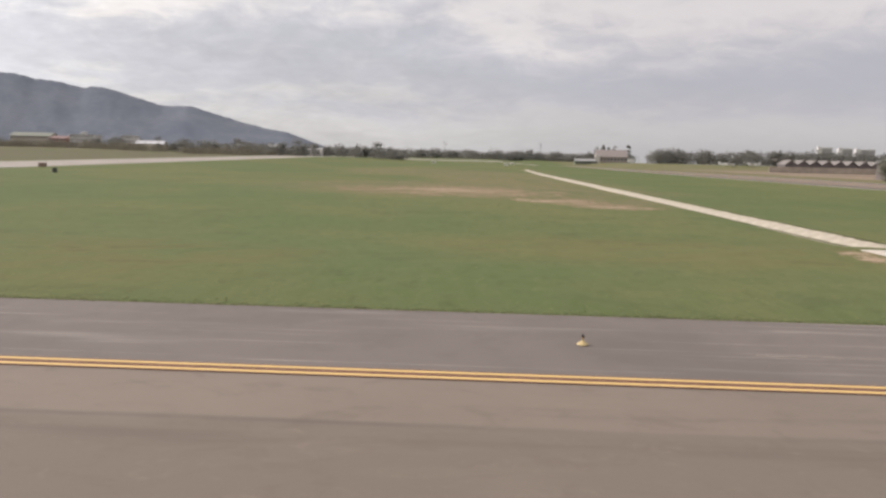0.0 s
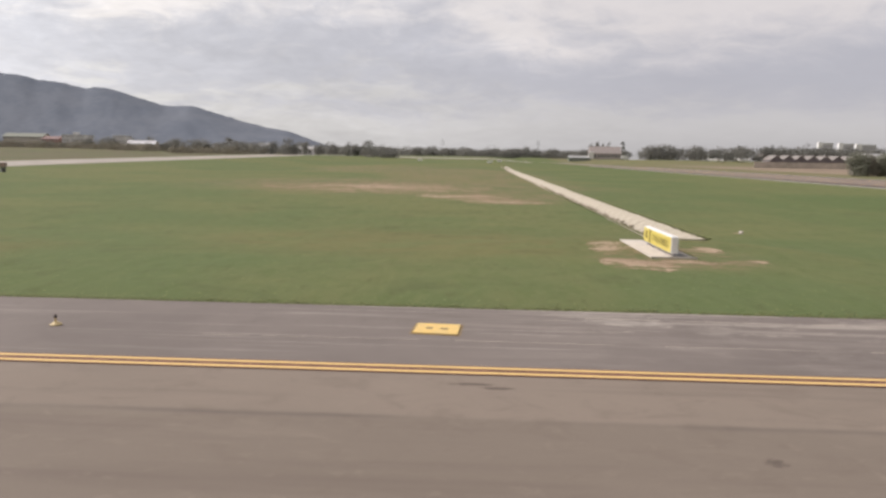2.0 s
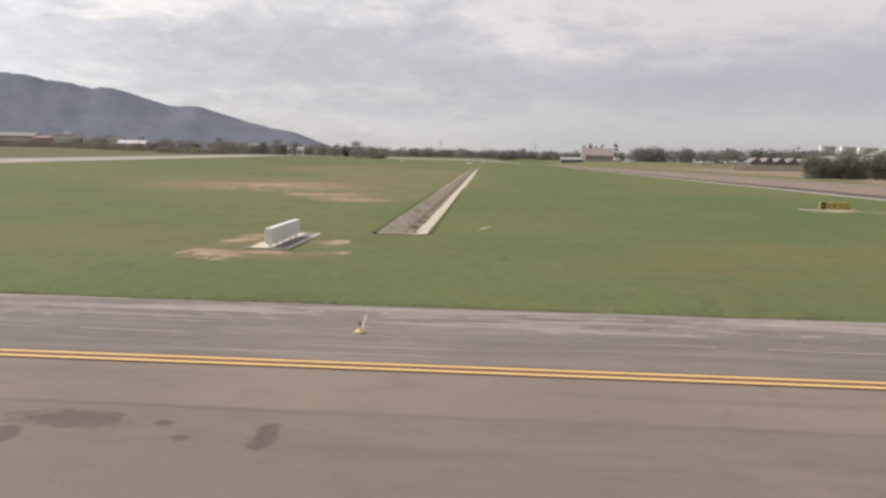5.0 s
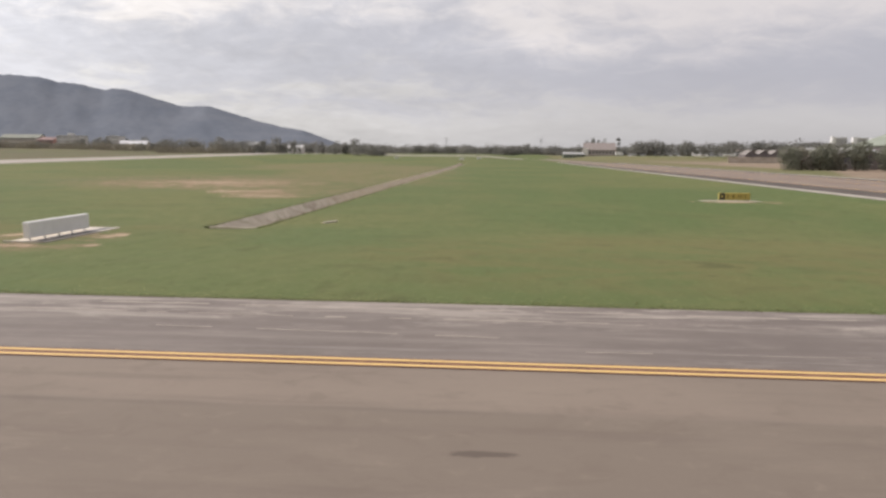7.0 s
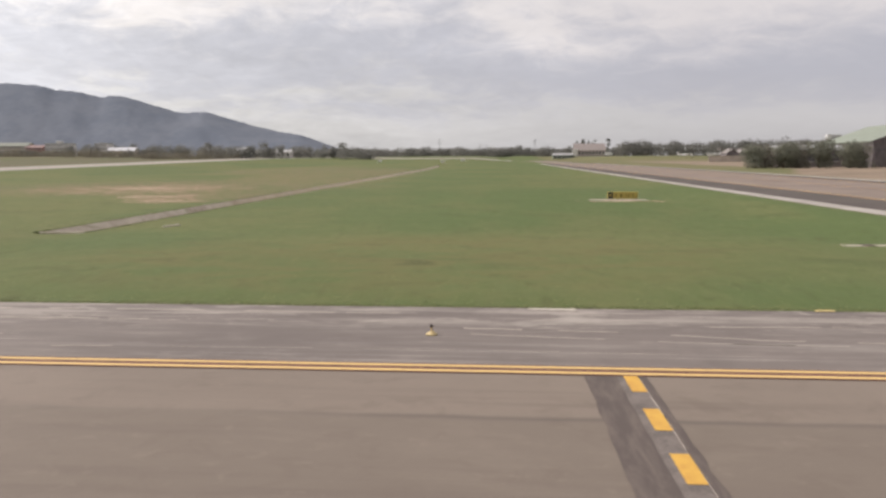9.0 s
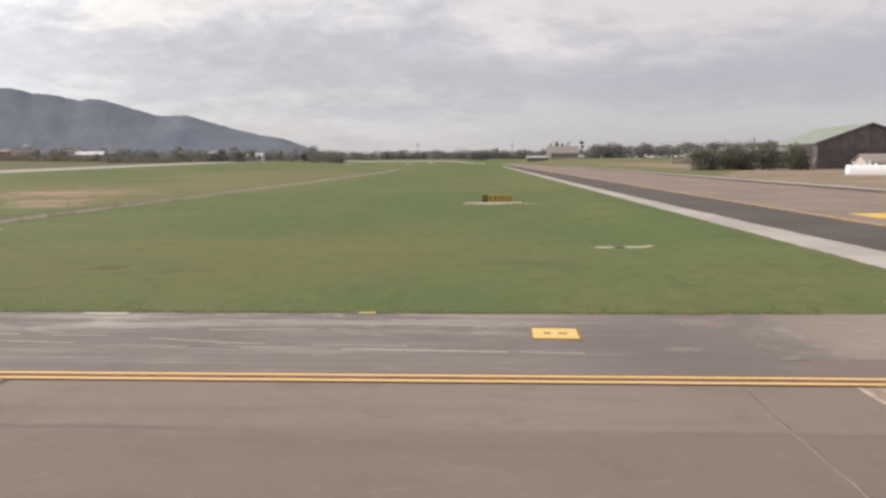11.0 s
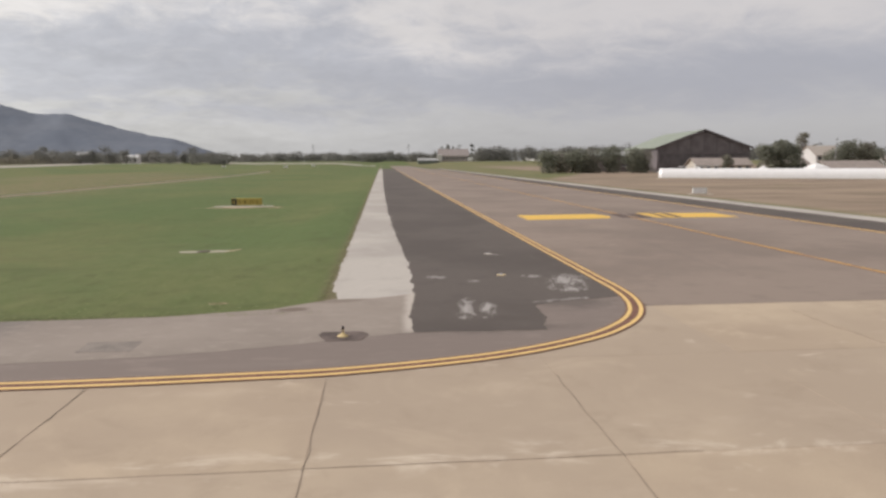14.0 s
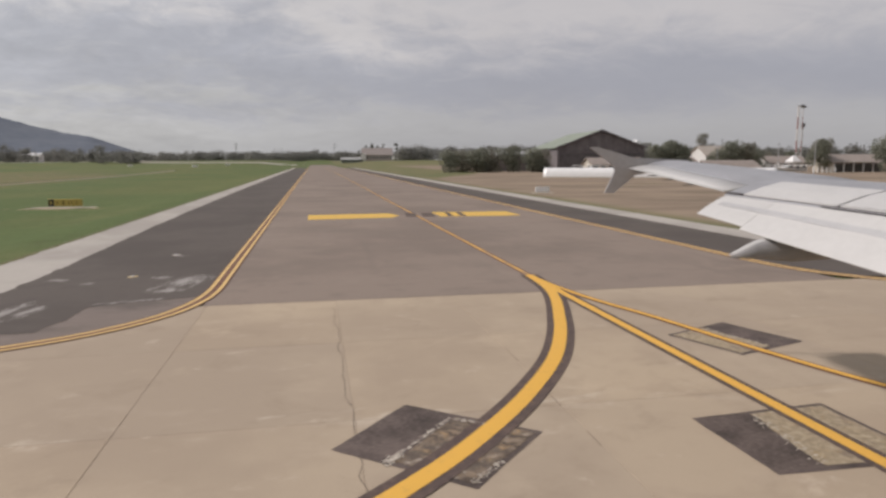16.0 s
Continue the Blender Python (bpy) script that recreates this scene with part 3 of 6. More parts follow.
plate("dark_shoulder", [(86.85, 17.2), (88.7, 17.15), (90.45, 17.1), (90.8, 18.5), (90.85, 20.2), (92.0, 20.8), (93.1, 20.95), (94.2, 21.3), (94.32, 24), (94.32, 455), (86.3, 455), (86.3, 120), (86.55, 60), (86.9, 40), (87.18, 29), (87.15, 23.5), (86.95, 20.5)], 0.014, dark_mat, "dark asphalt shoulder of the parallel taxiway", ragged=0.15)
plate("pale_strip", [(84.55, 21.75), (85.7, 21.75), (86.93, 22.4), (87.25, 22.9), (87.35, 29), (87.05, 46), (86.6, 70), (86.5, 120), (86.5, 455), (STRIP_X, 455), (STRIP_X, 120), (STRIP_X, 24)], 0.012, strip_mat, "pale concrete strip between grass and dark shoulder", ragged=0.17)
plate("parallel_taxiway", [(94.32, 19.72), (117.4, 19.72), (117.4, 806), (94.32, 806)], 0.002, taxi2_mat, "long straight brownish asphalt taxiway running into the distance")
plate("far_dark_shoulder", [(117.4, 24), (118.5, 20.2), (122.4, 19.5), (122.4, 455), (117.4, 455)], 0.004, dark_mat, "dark asphalt shoulder on the far side")
plate("far_pale_strip", [(122.4, 19.5), (124.9, 19.5), (124.9, 455), (122.4, 455)], 0.006, strip_mat, "pale concrete strip on the far side")
bm = bmesh.new()
rows_ = [[bm.verts.new((x, y, runway_z(y) + dz)) for x, dz in ((-169, 0.03), (-130, 0.03), (-130, -0.3), (-169, -0.3))] for y in [-900, 0, 180] + [180 + 38 * i for i in range(1, 11)] + [560 + 115 * i for i in range(1, 7)] + [1700]]
for a, b in zip(rows_, rows_[1:]):
    for i in range(4):
        bm.faces.new((a[i], a[(i + 1) % 4], b[(i + 1) % 4], b[i]))
bm.faces.new(rows_[0])
bm.faces.new(rows_[-1][::-1])
tagged(link("runway", bm, runway_mat), "pale distant runway", "runway", kind="structure")
bm = bmesh.new()
cols = [[bm.verts.new((x, y, height(x, y) + 0.06)) for y in (800, 830, 860, 890)] + [bm.verts.new((x, y, height(x, y) - 0.4)) for y in (890, 800)] for x in [-130 + 8 * i for i in range(29)]]
for a, b in zip(cols, cols[1:]):
    for i in range(6):
        bm.faces.new((a[i], a[(i + 1) % 6], b[(i + 1) % 6], b[i]))
tagged(link("cross_taxiway", bm, runway_mat), "pale crossing taxiway in the distance", "taxiway", kind="structure")

# paint splashes on the dark shoulder, as thin dried spills
SPLASH = [(88.62, 19.9, 0.42, 1.9, -8), (89.25, 19.7, 0.36, 1.5, -8), (92.95, 24.0, 1.0, 2.3, -18), (92.6, 22.6, 0.9, 0.6, 20), (88.1, 25.6, 0.6, 0.4, 0), (91.9, 25.4, 0.5, 0.5, 0), (91.6, 31.7, 0.5, 0.35, 0), (91.9, 20.85, 1.3, 0.28, 16), (89.4, 24.6, 0.4, 0.4, 0)]


def splash_on(mat):
    n = Nodes("", mat)
    w = n.world()
    m = None
    for q in SPLASH:
        b_ = n.blob(w, *q)
        m = b_ if m is None else n.math("MAXIMUM", m, b_)
    torn = n.math("ADD", n.math("MULTIPLY", m, 0.45), n.math("MULTIPLY", n.math("ADD", n.math("MULTIPLY", n.noise(2.8, 8, 0.76, n.scaled(w, (1, 3.4, 1), rot=-10), 0.6), 2.4), -0.75), n.ramp(m, 0.0, 0.15, 0.0, 1.0)))
    old = n.p.inputs["Base Color"].links[0].from_socket
    n.put(n.mix(n.ramp(torn, 0.52, 0.95, 0.0, 0.75), old, (0.38, 0.355, 0.33)), n.p.inputs["Base Color"])


splash_on(dark_mat)


def weathered_corner(mat):
    """Crumbled asphalt over its outer end, a dusty band by the dark shoulder, an earth smudge at the grass tip."""
    n = Nodes("", mat)
    w = n.world()
    xyz = n.t.nodes.new("ShaderNodeSeparateXYZ")
    n.put(w, xyz.inputs[0])
    c = n.p.inputs["Base Color"].links[0].from_socket
    frayed = n.math("ADD", xyz.outputs[0], n.math("MULTIPLY", n.math("SUBTRACT", n.noise(2.2, 8, 0.76, w, 0.5), 0.5), 1.9))
    c = n.mix(n.ramp(frayed, 75.3, 76.6, 0.95, 0.0), c, (0.163, 0.141, 0.123))
    chips = n.math("ADD", n.math("MULTIPLY", n.blob(w, 75.6, 17.6, 1.6, 2.6), 0.3), n.noise(7.0, 8, 0.8, n.scaled(w, (1.6, 1, 1)), 0.5))
    c = n.mix(n.ramp(chips, 0.68, 0.84, 0.0, 0.35), c, (0.37, 0.325, 0.28))
    c = n.mix(n.ramp(n.noise(2.4, 8, 0.76, n.scaled(w, (1.8, 1, 1), (2, 6, 0)), 0.5), 0.50, 0.68, 0.0, 0.5), c, (0.335, 0.285, 0.243))
    c = n.mix(n.ramp(n.noise(1.1, 7, 0.74, n.scaled(w, (1.6, 1, 1), (9, 1, 0)), 0.5), 0.54, 0.70, 0.0, 0.4), c, (0.205, 0.170, 0.145))
    off = n.math("ABSOLUTE", n.math("SUBTRACT", n.math("ADD", xyz.outputs[0], n.math("MULTIPLY", n.math("SUBTRACT", n.noise(1.6, 7, 0.72, w), 0.5), 0.35)), n.math("ADD", 85.92, n.math("MULTIPLY", xyz.outputs[1], 0.05))))
    c = n.mix(n.math("MULTIPLY", n.ramp(off, 0.34, 0.06, 0.0, 0.85), n.ramp(xyz.outputs[1], 17.0, 17.8, 0.3, 1.0)), c, (0.43, 0.385, 0.335))
    c = n.mix(n.ramp(n.math("ADD", n.blob(w, 83.3, 20.35, 0.75, 0.45, 8), n.math("MULTIPLY", n.noise(3.0, 6, 0.7, w), 0.5)), 0.45, 0.85, 0.0, 0.75), c, (0.115, 0.085, 0.062))
    c = n.mix(n.ramp(n.math("ADD", n.blob(w, 84.6, 21.5, 1.6, 0.5, 10), n.math("MULTIPLY", n.noise(1.8, 6, 0.7, w), 0.5)), 0.45, 0.95, 0.0, 0.6), c, (0.155, 0.125, 0.095))
    n.put(c, n.p.inputs["Base Color"])


weathered_corner(old_mat)

# ---- painted markings ----
yellow = Nodes("yellow_paint")
wear = yellow.noise(4.5, 8, 0.75, yellow.world())
yellow_mat = yellow.done(yellow.mix(yellow.ramp(wear, 0.50, 0.78, 0.0, 0.55), (0.70, 0.395, 0.070), (0.42, 0.26, 0.085)), 0.7)
faded = Nodes("faded_yellow_paint")
wear3 = faded.noise(4.5, 8, 0.75, faded.world())
edge_yellow = faded.done(faded.mix(faded.ramp(wear3, 0.48, 0.78, 0.0, 0.6), (0.66, 0.455, 0.175), (0.43, 0.30, 0.15)), 0.7)
pale = Nodes("bright_yellow_paint")
wear2 = pale.noise(5.0, 6, 0.7, pale.world())
bright_mat = pale.done(pale.mix(pale.ramp(wear2, 0.48, 0.70, 0.0, 0.7), (0.66, 0.42, 0.08), (0.42, 0.28, 0.10)), 0.7)
thinp = Nodes("thin_worn_yellow")
tw1, tw2 = thinp.noise(0.35, 6, 0.7, thinp.world(), 0.4), thinp.noise(6.0, 7, 0.76, thinp.world())
tcol = thinp.mix(thinp.ramp(tw2, 0.46, 0.70, 0.0, 0.7), (0.62, 0.36, 0.085), (0.40, 0.26, 0.12))
thin_yellow = thinp.done(thinp.mix(thinp.ramp(tw1, 0.46, 0.62, 0.0, 0.75), tcol, (0.30, 0.212, 0.135)), 0.75)
cov = Nodes("worn_cover_yellow")
cwear, cedge = cov.noise(3.2, 7, 0.72, cov.world(), 0.5), cov.noise(9.0, 6, 0.75, cov.world())
ccol = cov.mix(cov.ramp(cwear, 0.46, 0.66, 0.0, 0.75), (0.68, 0.475, 0.165), (0.56, 0.42, 0.20))
cover_mat = cov.done(cov.mix(cov.ramp(cedge, 0.60, 0.70, 0.0, 0.55), ccol, (0.34, 0.21, 0.09)), 0.75)
brd = Nodes("black_marking_border")
bw1, bw2 = brd.noise(3.5, 7, 0.75, brd.world(), 0.4), brd.noise(16.0, 5, 0.75, brd.world())
border_mat = brd.done(brd.mix(brd.ramp(bw2, 0.52, 0.72, 0.0, 0.55), brd.mix(brd.ramp(bw1, 0.40, 0.68, 0.0, 1.0), (0.082, 0.059, 0.052), (0.130, 0.092, 0.076)), (0.20, 0.150, 0.116)), 0.85)
pale_seam = plain("pale_seam", (0.34, 0.30, 0.255), 0.9, vary=0.2, scale=2.0)
rust_mat = plain("brown_marking_edge", (0.165, 0.085, 0.060), 0.85, vary=0.25, scale=2.0)


def marking(name, bm, mat, label):
    return tagged(link(name, bm, mat), label, "road marking", kind="structure")


def dense(pts, step=3.0):
    out = []
    for (x0, y0), (x1, y1) in zip(pts, pts[1:]):
        n = max(1, int(math.hypot(x1 - x0, y1 - y0) / step))
        out += [(x0 + (x1 - x0) * i / n, y0 + (y1 - y0) * i / n) for i in range(n)]
    out.append(pts[-1])
    return out


marking("edge_marking_border", ribbon(bmesh.new(), EDGE_LINE, 0.58, 0.020), rust_mat, "dark worn border under the double edge lines")
for o in (-0.165, 0.165):
    marking("edge_marking", ribbon(bmesh.new(), EDGE_LINE, 0.125, 0.024, off=o), edge_yellow, "continuous yellow edge line painted in a pair")
FAR_EDGE = [(117.1, 455), (117.1, 60), (117.1, 30)] + spline([(117.1, 27), (117.15, 23.5), (117.7, 21.2), (119.2, 19.1), (122.5, 17.2), (128, 15.8), (136, 15.2), (150, 15.0)], 5)
marking("edge_marking_border", ribbon(bmesh.new(), FAR_EDGE, 0.62, 0.020), rust_mat, "dark worn border under the double edge lines")
for o in (-0.165, 0.165):
    marking("edge_marking", ribbon(bmesh.new(), FAR_EDGE, 0.135, 0.024, off=o), edge_yellow, "continuous yellow edge line painted in a pair")

CENTRE = [(106.1, 455), (106.1, 120), (106.1, 50), (106.1, 30), (106.1, 20.5)]
marking("centre_line_border", ribbon(bmesh.new(), CENTRE, 0.34, 0.012), rust_mat, "faint dark border of the taxiway centre line")
marking("centre_line", ribbon(bmesh.new(), CENTRE, 0.17, 0.016), thin_yellow, "thin yellow taxiway centre line")
ARC = spline([(106.1, 23.0), (105.95, 20.6), (105.55, 18.6), (104.75, 16.1), (103.98, 14.0), (103.05, 12.0), (101.75, 9.95), (100.55, 8.4), (99.35, 7.1), (97.6, 5.6), (95.2, 4.2), (92, 3.0), (88, 2.3), (80, 2.1)], 6) + [(60, 2.1), (-240, 2.1)]
marking("turn_line_border", ribbon(bmesh.new(), ARC, 0.72, 0.016), border_mat, "black border under the curved yellow turn line")
marking("turn_line", ribbon(bmesh.new(), ARC, 0.34, 0.021), yellow_mat, "bold curved yellow turn line")
CROSS = spline([(106.1, 22.5), (106.1, 19), (106.1, 12), (106.1, 6), (106.1, -12)], 3)
marking("crossing_line_border", ribbon(bmesh.new(), CROSS, 0.50, 0.012), border_mat, "black border under the straight crossing line")
marking("crossing_line", ribbon(bmesh.new(), CROSS, 0.25, 0.0185), yellow_mat, "straight yellow crossing line")
BEND = spline([(106.12, 22.5), (106.35, 20), (106.75, 17.8), (107.4, 15.4), (108.25, 11.5), (109.1, 8.7), (110.6, 5.6), (113, 2.5), (117, 0.2), (124, -0.8), (150, -1)], 5)
marking("bend_line_border", ribbon(bmesh.new(), BEND, 0.34, 0.014), rust_mat, "thin dark border under the branching line")
marking("bend_line", ribbon(bmesh.new(), BEND, 0.17, 0.026), yellow_mat, "thin yellow branching line")

# intermediate stop bar: dashes on a dark band
def across(x0, x1, z, wob, seed):
    """A band over the lane with uneven long sides."""
    ys = [-12 + 0.3 * i for i in range(85)] + [13.44]
    side = [(x0 + wob * noise.noise((y * 1.7, seed, 0)), y) for y in ys]
    return slab_poly(bmesh.new(), side + [(x1 + wob * noise.noise((y * 1.9, seed + 4, 0)), y) for y in ys[::-1]], z, 0.004)


band = Nodes("stop_band_dark")
bv = band.noise(1.4, 7, 0.7, band.scaled(band.world(), (0.35, 1.8, 1)), 0.4)
band_mat = band.done(band.mix(band.ramp(bv, 0.40, 0.66, 0.0, 1.0), (0.098, 0.079, 0.070), (0.142, 0.115, 0.098)), 0.85)
marking("stop_band", across(56.66, 57.92, 0.008, 0.05, 1), band_mat, "dark worn band across the taxiway")
marking("worn_band", across(57.30, 57.72, 0.0105, 0.03, 2), plain("worn_band_grey", (0.160, 0.136, 0.120), 0.85, vary=0.3, scale=2.2), "greyer worn stripe along the dark band")
scored = bmesh.new()
rs = random.Random(12)
y = 13.3
while y > -11:
    l = rs.uniform(0.5, 1.6)
    ribbon(scored, [(57.735 + rs.uniform(-0.006, 0.006), y), (57.74 + rs.uniform(-0.006, 0.006), y - l)], rs.uniform(0.012, 0.03), 0.0145)
    y -= l + rs.uniform(0.0, 0.5)
marking("scored_line", scored, pale_seam, "thin pale scored line beside the stop line dashes")
dash_mat = Nodes("worn_dash_yellow")
dq = dash_mat.noise(3.0, 7, 0.72, dash_mat.world(), 0.4)
first_dash = link("dash", boxed((-0.145, -0.48, 0), (0.145, 0.48, 0.006)), dash_mat.done(dash_mat.mix(dash_mat.ramp(dq, 0.42, 0.66, 0.0, 0.8), (0.60, 0.355, 0.070), (0.50, 0.27, 0.060)), 0.7))
first_dash.location = (57.59, 13.0, 0.0112)
tagged(first_dash, "dull orange-yellow dash of the stop line", "road marking", kind="structure")
for i in range(1, 14):
    d = new("dash", first_dash.data)
    d.location = (57.59, 13.0 - 1.84 * i, 0.0112)
    tagged(d, "dull orange-yellow dash of the stop line", "road marking", kind="structure")

# painted ground signs on the parallel taxiway: yellow panels with worn dark letters, too far to read
sign_bm = slab_poly(bmesh.new(), [(97.3, 50.6), (104.0, 51.2), (104.7, 53.0), (104.1, 55.6), (97.3, 55.1)], 0.012, 0.004)
marking("ground_sign", sign_bm, bright_mat, "large yellow painted ground sign with a pointed end")
marking("ground_sign", slab_poly(bmesh.new(), [(107.9, 51.2), (114.6, 50.9), (114.6, 55.4), (107.9, 56.0)], 0.012, 0.004), bright_mat, "large yellow painted ground sign crossed by dark bars")
bars = bmesh.new()
for a, b in ((105.1, 106.0), (106.5, 107.5), (108.6, 109.0), (109.6, 110.1)):
    slab_poly(bars, [(a, 51.5), (b, 51.3), (b + 0.35, 55.2), (a + 0.35, 55.4)], 0.018, 0.004)
marking("ground_sign_bars", bars, border_mat, "dark bars of unreadable painted letters")

# repair patches in the concrete
patch_mat = plain("asphalt_patch", (0.100, 0.077, 0.067), 0.85, vary=0.5, scale=1.4, bump=0.3)
grit = Nodes("worn_gravel_patch")
gw_ = grit.world()
gv, gw, go = grit.noise(4.2, 8, 0.80, gw_, 0.5), grit.noise(1.6, 5, 0.65, gw_, 0.4), grit.noise(2.6, 7, 0.76, grit.scaled(gw_, (1, 1, 1), (4, 7, 0)), 0.6)
gcol = grit.mix(grit.ramp(gv, 0.40, 0.62, 0.0, 1.0), (0.085, 0.064, 0.050), (0.27, 0.205, 0.145))
gcol = grit.mix(grit.ramp(go, 0.54, 0.66, 0.0, 0.85), gcol, (0.40, 0.255, 0.115))
gcol = grit.mix(grit.ramp(gw, 0.46, 0.62, 0.0, 0.7), gcol, (0.125, 0.100, 0.082))
gcol = grit.mix(grit.ramp(grit.noise(3.0, 8, 0.8, grit.scaled(gw_, (1.5, 1, 1), (1, 2, 0)), 0.6), 0.56, 0.66, 0.0, 0.85), gcol, (0.52, 0.46, 0.385))
grit.bump(gv, 0.8, 0.025)
grit_mat = grit.done(gcol, 0.9)

dusty = Nodes("dusty_broken_fill")
dq_ = dusty.world()
dv, dw = dusty.noise(9.0, 8, 0.8, dq_, 0.5), dusty.noise(1.6, 6, 0.68, dq_, 0.4)
dcol = dusty.mix(dusty.ramp(dv, 0.40, 0.66, 0.0, 1.0), (0.255, 0.200, 0.130), (0.45, 0.375, 0.265))
dcol = dusty.mix(dusty.ramp(dusty.noise(4.0, 7, 0.76, dusty.scaled(dq_, (1, 1, 1), (3, 1, 0)), 0.6), 0.52, 0.66, 0.0, 0.75), dcol, (0.33, 0.235, 0.125))
dusty.bump(dv, 0.6, 0.015)
dusty_mat = dusty.done(dusty.mix(dusty.ramp(dw, 0.52, 0.70, 0.0, 0.65), dcol, (0.155, 0.122, 0.10)), 0.9)


def repair(pts, inner, label, fill=None):
    a = tagged(link("repair_patch", slab_poly(bmesh.new(), torn_edge(pts, 0.03, 0.12), 0.006, 0.004), patch_mat), label, "road patch", kind="structure")
    if inner:
        tagged(link("gravel_fill", slab_poly(bmesh.new(), torn_edge(inner, 0.07, 0.12), 0.011, 0.004), fill or grit_mat, a), "broken pale gravel fill")
    return a


repair([(98.0, 8.25), (99.42, 9.95), (101.5, 8.27), (99.96, 6.55)], [(98.9, 7.62), (100.2, 9.16), (101.36, 8.24), (99.96, 6.70)], "dark square asphalt patch with broken gravel, set askew in the concrete")
repair([(104.26, 8.3), (107.0, 8.5), (107.02, 6.05), (104.31, 6.12)], [(105.36, 8.26), (106.9, 8.38), (106.92, 6.18), (105.2, 6.24)], "dark square asphalt patch under the straight line", dusty_mat)
repair([(106.75, 13.57), (108.95, 14.52), (109.72, 12.32), (107.52, 11.55)], [(106.88, 13.52), (108.05, 14.02), (108.62, 12.08), (107.56, 11.70)], "half-dark repair patch under the branching line", dusty_mat)
repair([(84.36, 17.1), (84.42, 17.44), (85.5, 17.4), (85.68, 17.05), (85.5, 16.54), (84.58, 16.5)], None, "dark eight-sided patch round an edge light")
bpy.data.objects["repair_patch.003"].location.z = 0.010
tagged(link("grey_repair", slab_poly(bmesh.new(), [(78.62, 17.05), (79.96, 17.0), (79.98, 16.1), (78.68, 16.12)], 0.0155, 0.004), plain("grey_repair_asphalt", (0.198, 0.170, 0.146), 0.85, vary=0.25, scale=2)), "faint grey repair square", "road patch", kind="structure")

# cracks and seams
joint_mat = plain("joint_crumbs", (0.165, 0.130, 0.100), 0.9, vary=0.4, scale=3)


def crack(pts, width, mat, z, jitter, seed, label="thin meandering crack"):
    pts = dense(pts, 0.22)
    pts = [(x + jitter * noise.noise((i * 0.35, seed, 0)), y + jitter * noise.noise((i * 0.35, seed + 5, 0))) for i, (x, y) in enumerate(pts)]
    return marking("crack", ribbon(bmesh.new(), pts, width, z), mat, label)


crack([(75.42, 13.3), (75.46, 12.8), (75.44, 11.2), (75.43, 9.0), (75.45, 2), (75.45, -11)], 0.016, joint_mat, 0.006, 0.07, 1.5)
crack([(72.92, 13.4), (72.88, 11.2), (72.93, 9), (72.9, 4), (72.9, -12)], 0.035, plain("tarred_joint", (0.150, 0.121, 0.097), 0.9, vary=0.35, scale=2), 0.006, 0.08, 2.5, "dark filled cross joint")
crack([(72.84, 11.6), (72.88, 9), (72.84, 4), (72.84, -12)], 0.03, plain("dusty_joint", (0.255, 0.215, 0.175), 0.9, vary=0.3, scale=3), 0.0075, 0.08, 2.5, "pale worn joint edge")
crack([(80.08, 13.36), (80.1, 12.8), (80.14, 11.7)], 0.018, joint_mat, 0.006, 0.07, 41.5)
crack([(80.12, 11.8), (80.1, 9.7), (80.09, 4), (80.1, -10)], 0.013, joint_mat, 0.0045, 0.04, 42.5, "crumbled dark joint between concrete panels")
for k_, xj in enumerate((84.85, 89.7)):
    crack([(xj, 13.3), (xj + 0.01, 9.4), (xj - 0.01, 4), (xj, -10)], 0.013, joint_mat, 0.0045, 0.05, 20.5 + k_, "crumbled dark joint between concrete panels")
crack([(76, 9.38), (84, 9.37), (91, 9.4)], 0.006, joint_mat, 0.0045, 0.03, 30.5, "crumbled dark joint between concrete panels")
crack([(98.36, 18.6), (98.36, 14), (98.39, 10.8), (98.44, 9), (98.45, 2)], 0.014, joint_mat, 0.0045, 0.11, 4.5)
rim_mat = plain("crumbled_pale_rim", (0.50, 0.445, 0.375), 0.9, vary=0.35, scale=6)


def crumbs(pts, count, spread, seed, label):
    """Broken bits strewn along a line, in one mesh."""
    r_ = random.Random(seed)
    bm = bmesh.new()
    line = dense(pts, 0.05)
    for _ in range(count):
        x, y = r_.choice(line)
        x, y, q = x + r_.gauss(0, spread), y + r_.gauss(0, spread), r_.uniform(0.006, 0.022) * r_.choice((0.6, 1, 1, 1.7))
        turn = r_.uniform(0, 3)
        slab_poly(bm, [(x + q * r_.uniform(0.5, 1.2) * math.cos(turn + a), y + q * r_.uniform(0.5, 1.2) * math.sin(turn + a)) for a in (0, 1.2, 2.5, 3.7, 5.0)], 0.0135 + r_.uniform(0, 0.006), 0.008)
    return tagged(link("crumbs", bm, rim_mat), label, "rubble", kind="stuff")


crumbs([(98.82, 7.62), (99.0, 7.8)], 90, 0.05, 1, "white broken crumbs at the rim of a repair patch")
crumbs([(98.9, 7.7), (99.45, 8.36), (100.08, 9.12)], 120, 0.03, 2, "white broken crumbs at the rim of a repair patch")
crumbs([(100.2, 9.05), (100.65, 8.75)], 60, 0.03, 3, "white broken crumbs at the rim of a repair patch")
crumbs([(99.96, 6.74), (100.5, 7.3)], 70, 0.03, 4, "white broken crumbs at the rim of a repair patch")
crumbs([(105.38, 8.2), (105.22, 6.3)], 110, 0.06, 5, "pale broken crumbs at the rim of a repair patch")
crumbs([(108.05, 13.9), (108.6, 12.2)], 80, 0.06, 6, "pale broken crumbs at the rim of a repair patch")
crack([(102.22, 9.85), (102.2, 9.35)], 0.013, joint_mat, 0.0045, 0.05, 7.5)
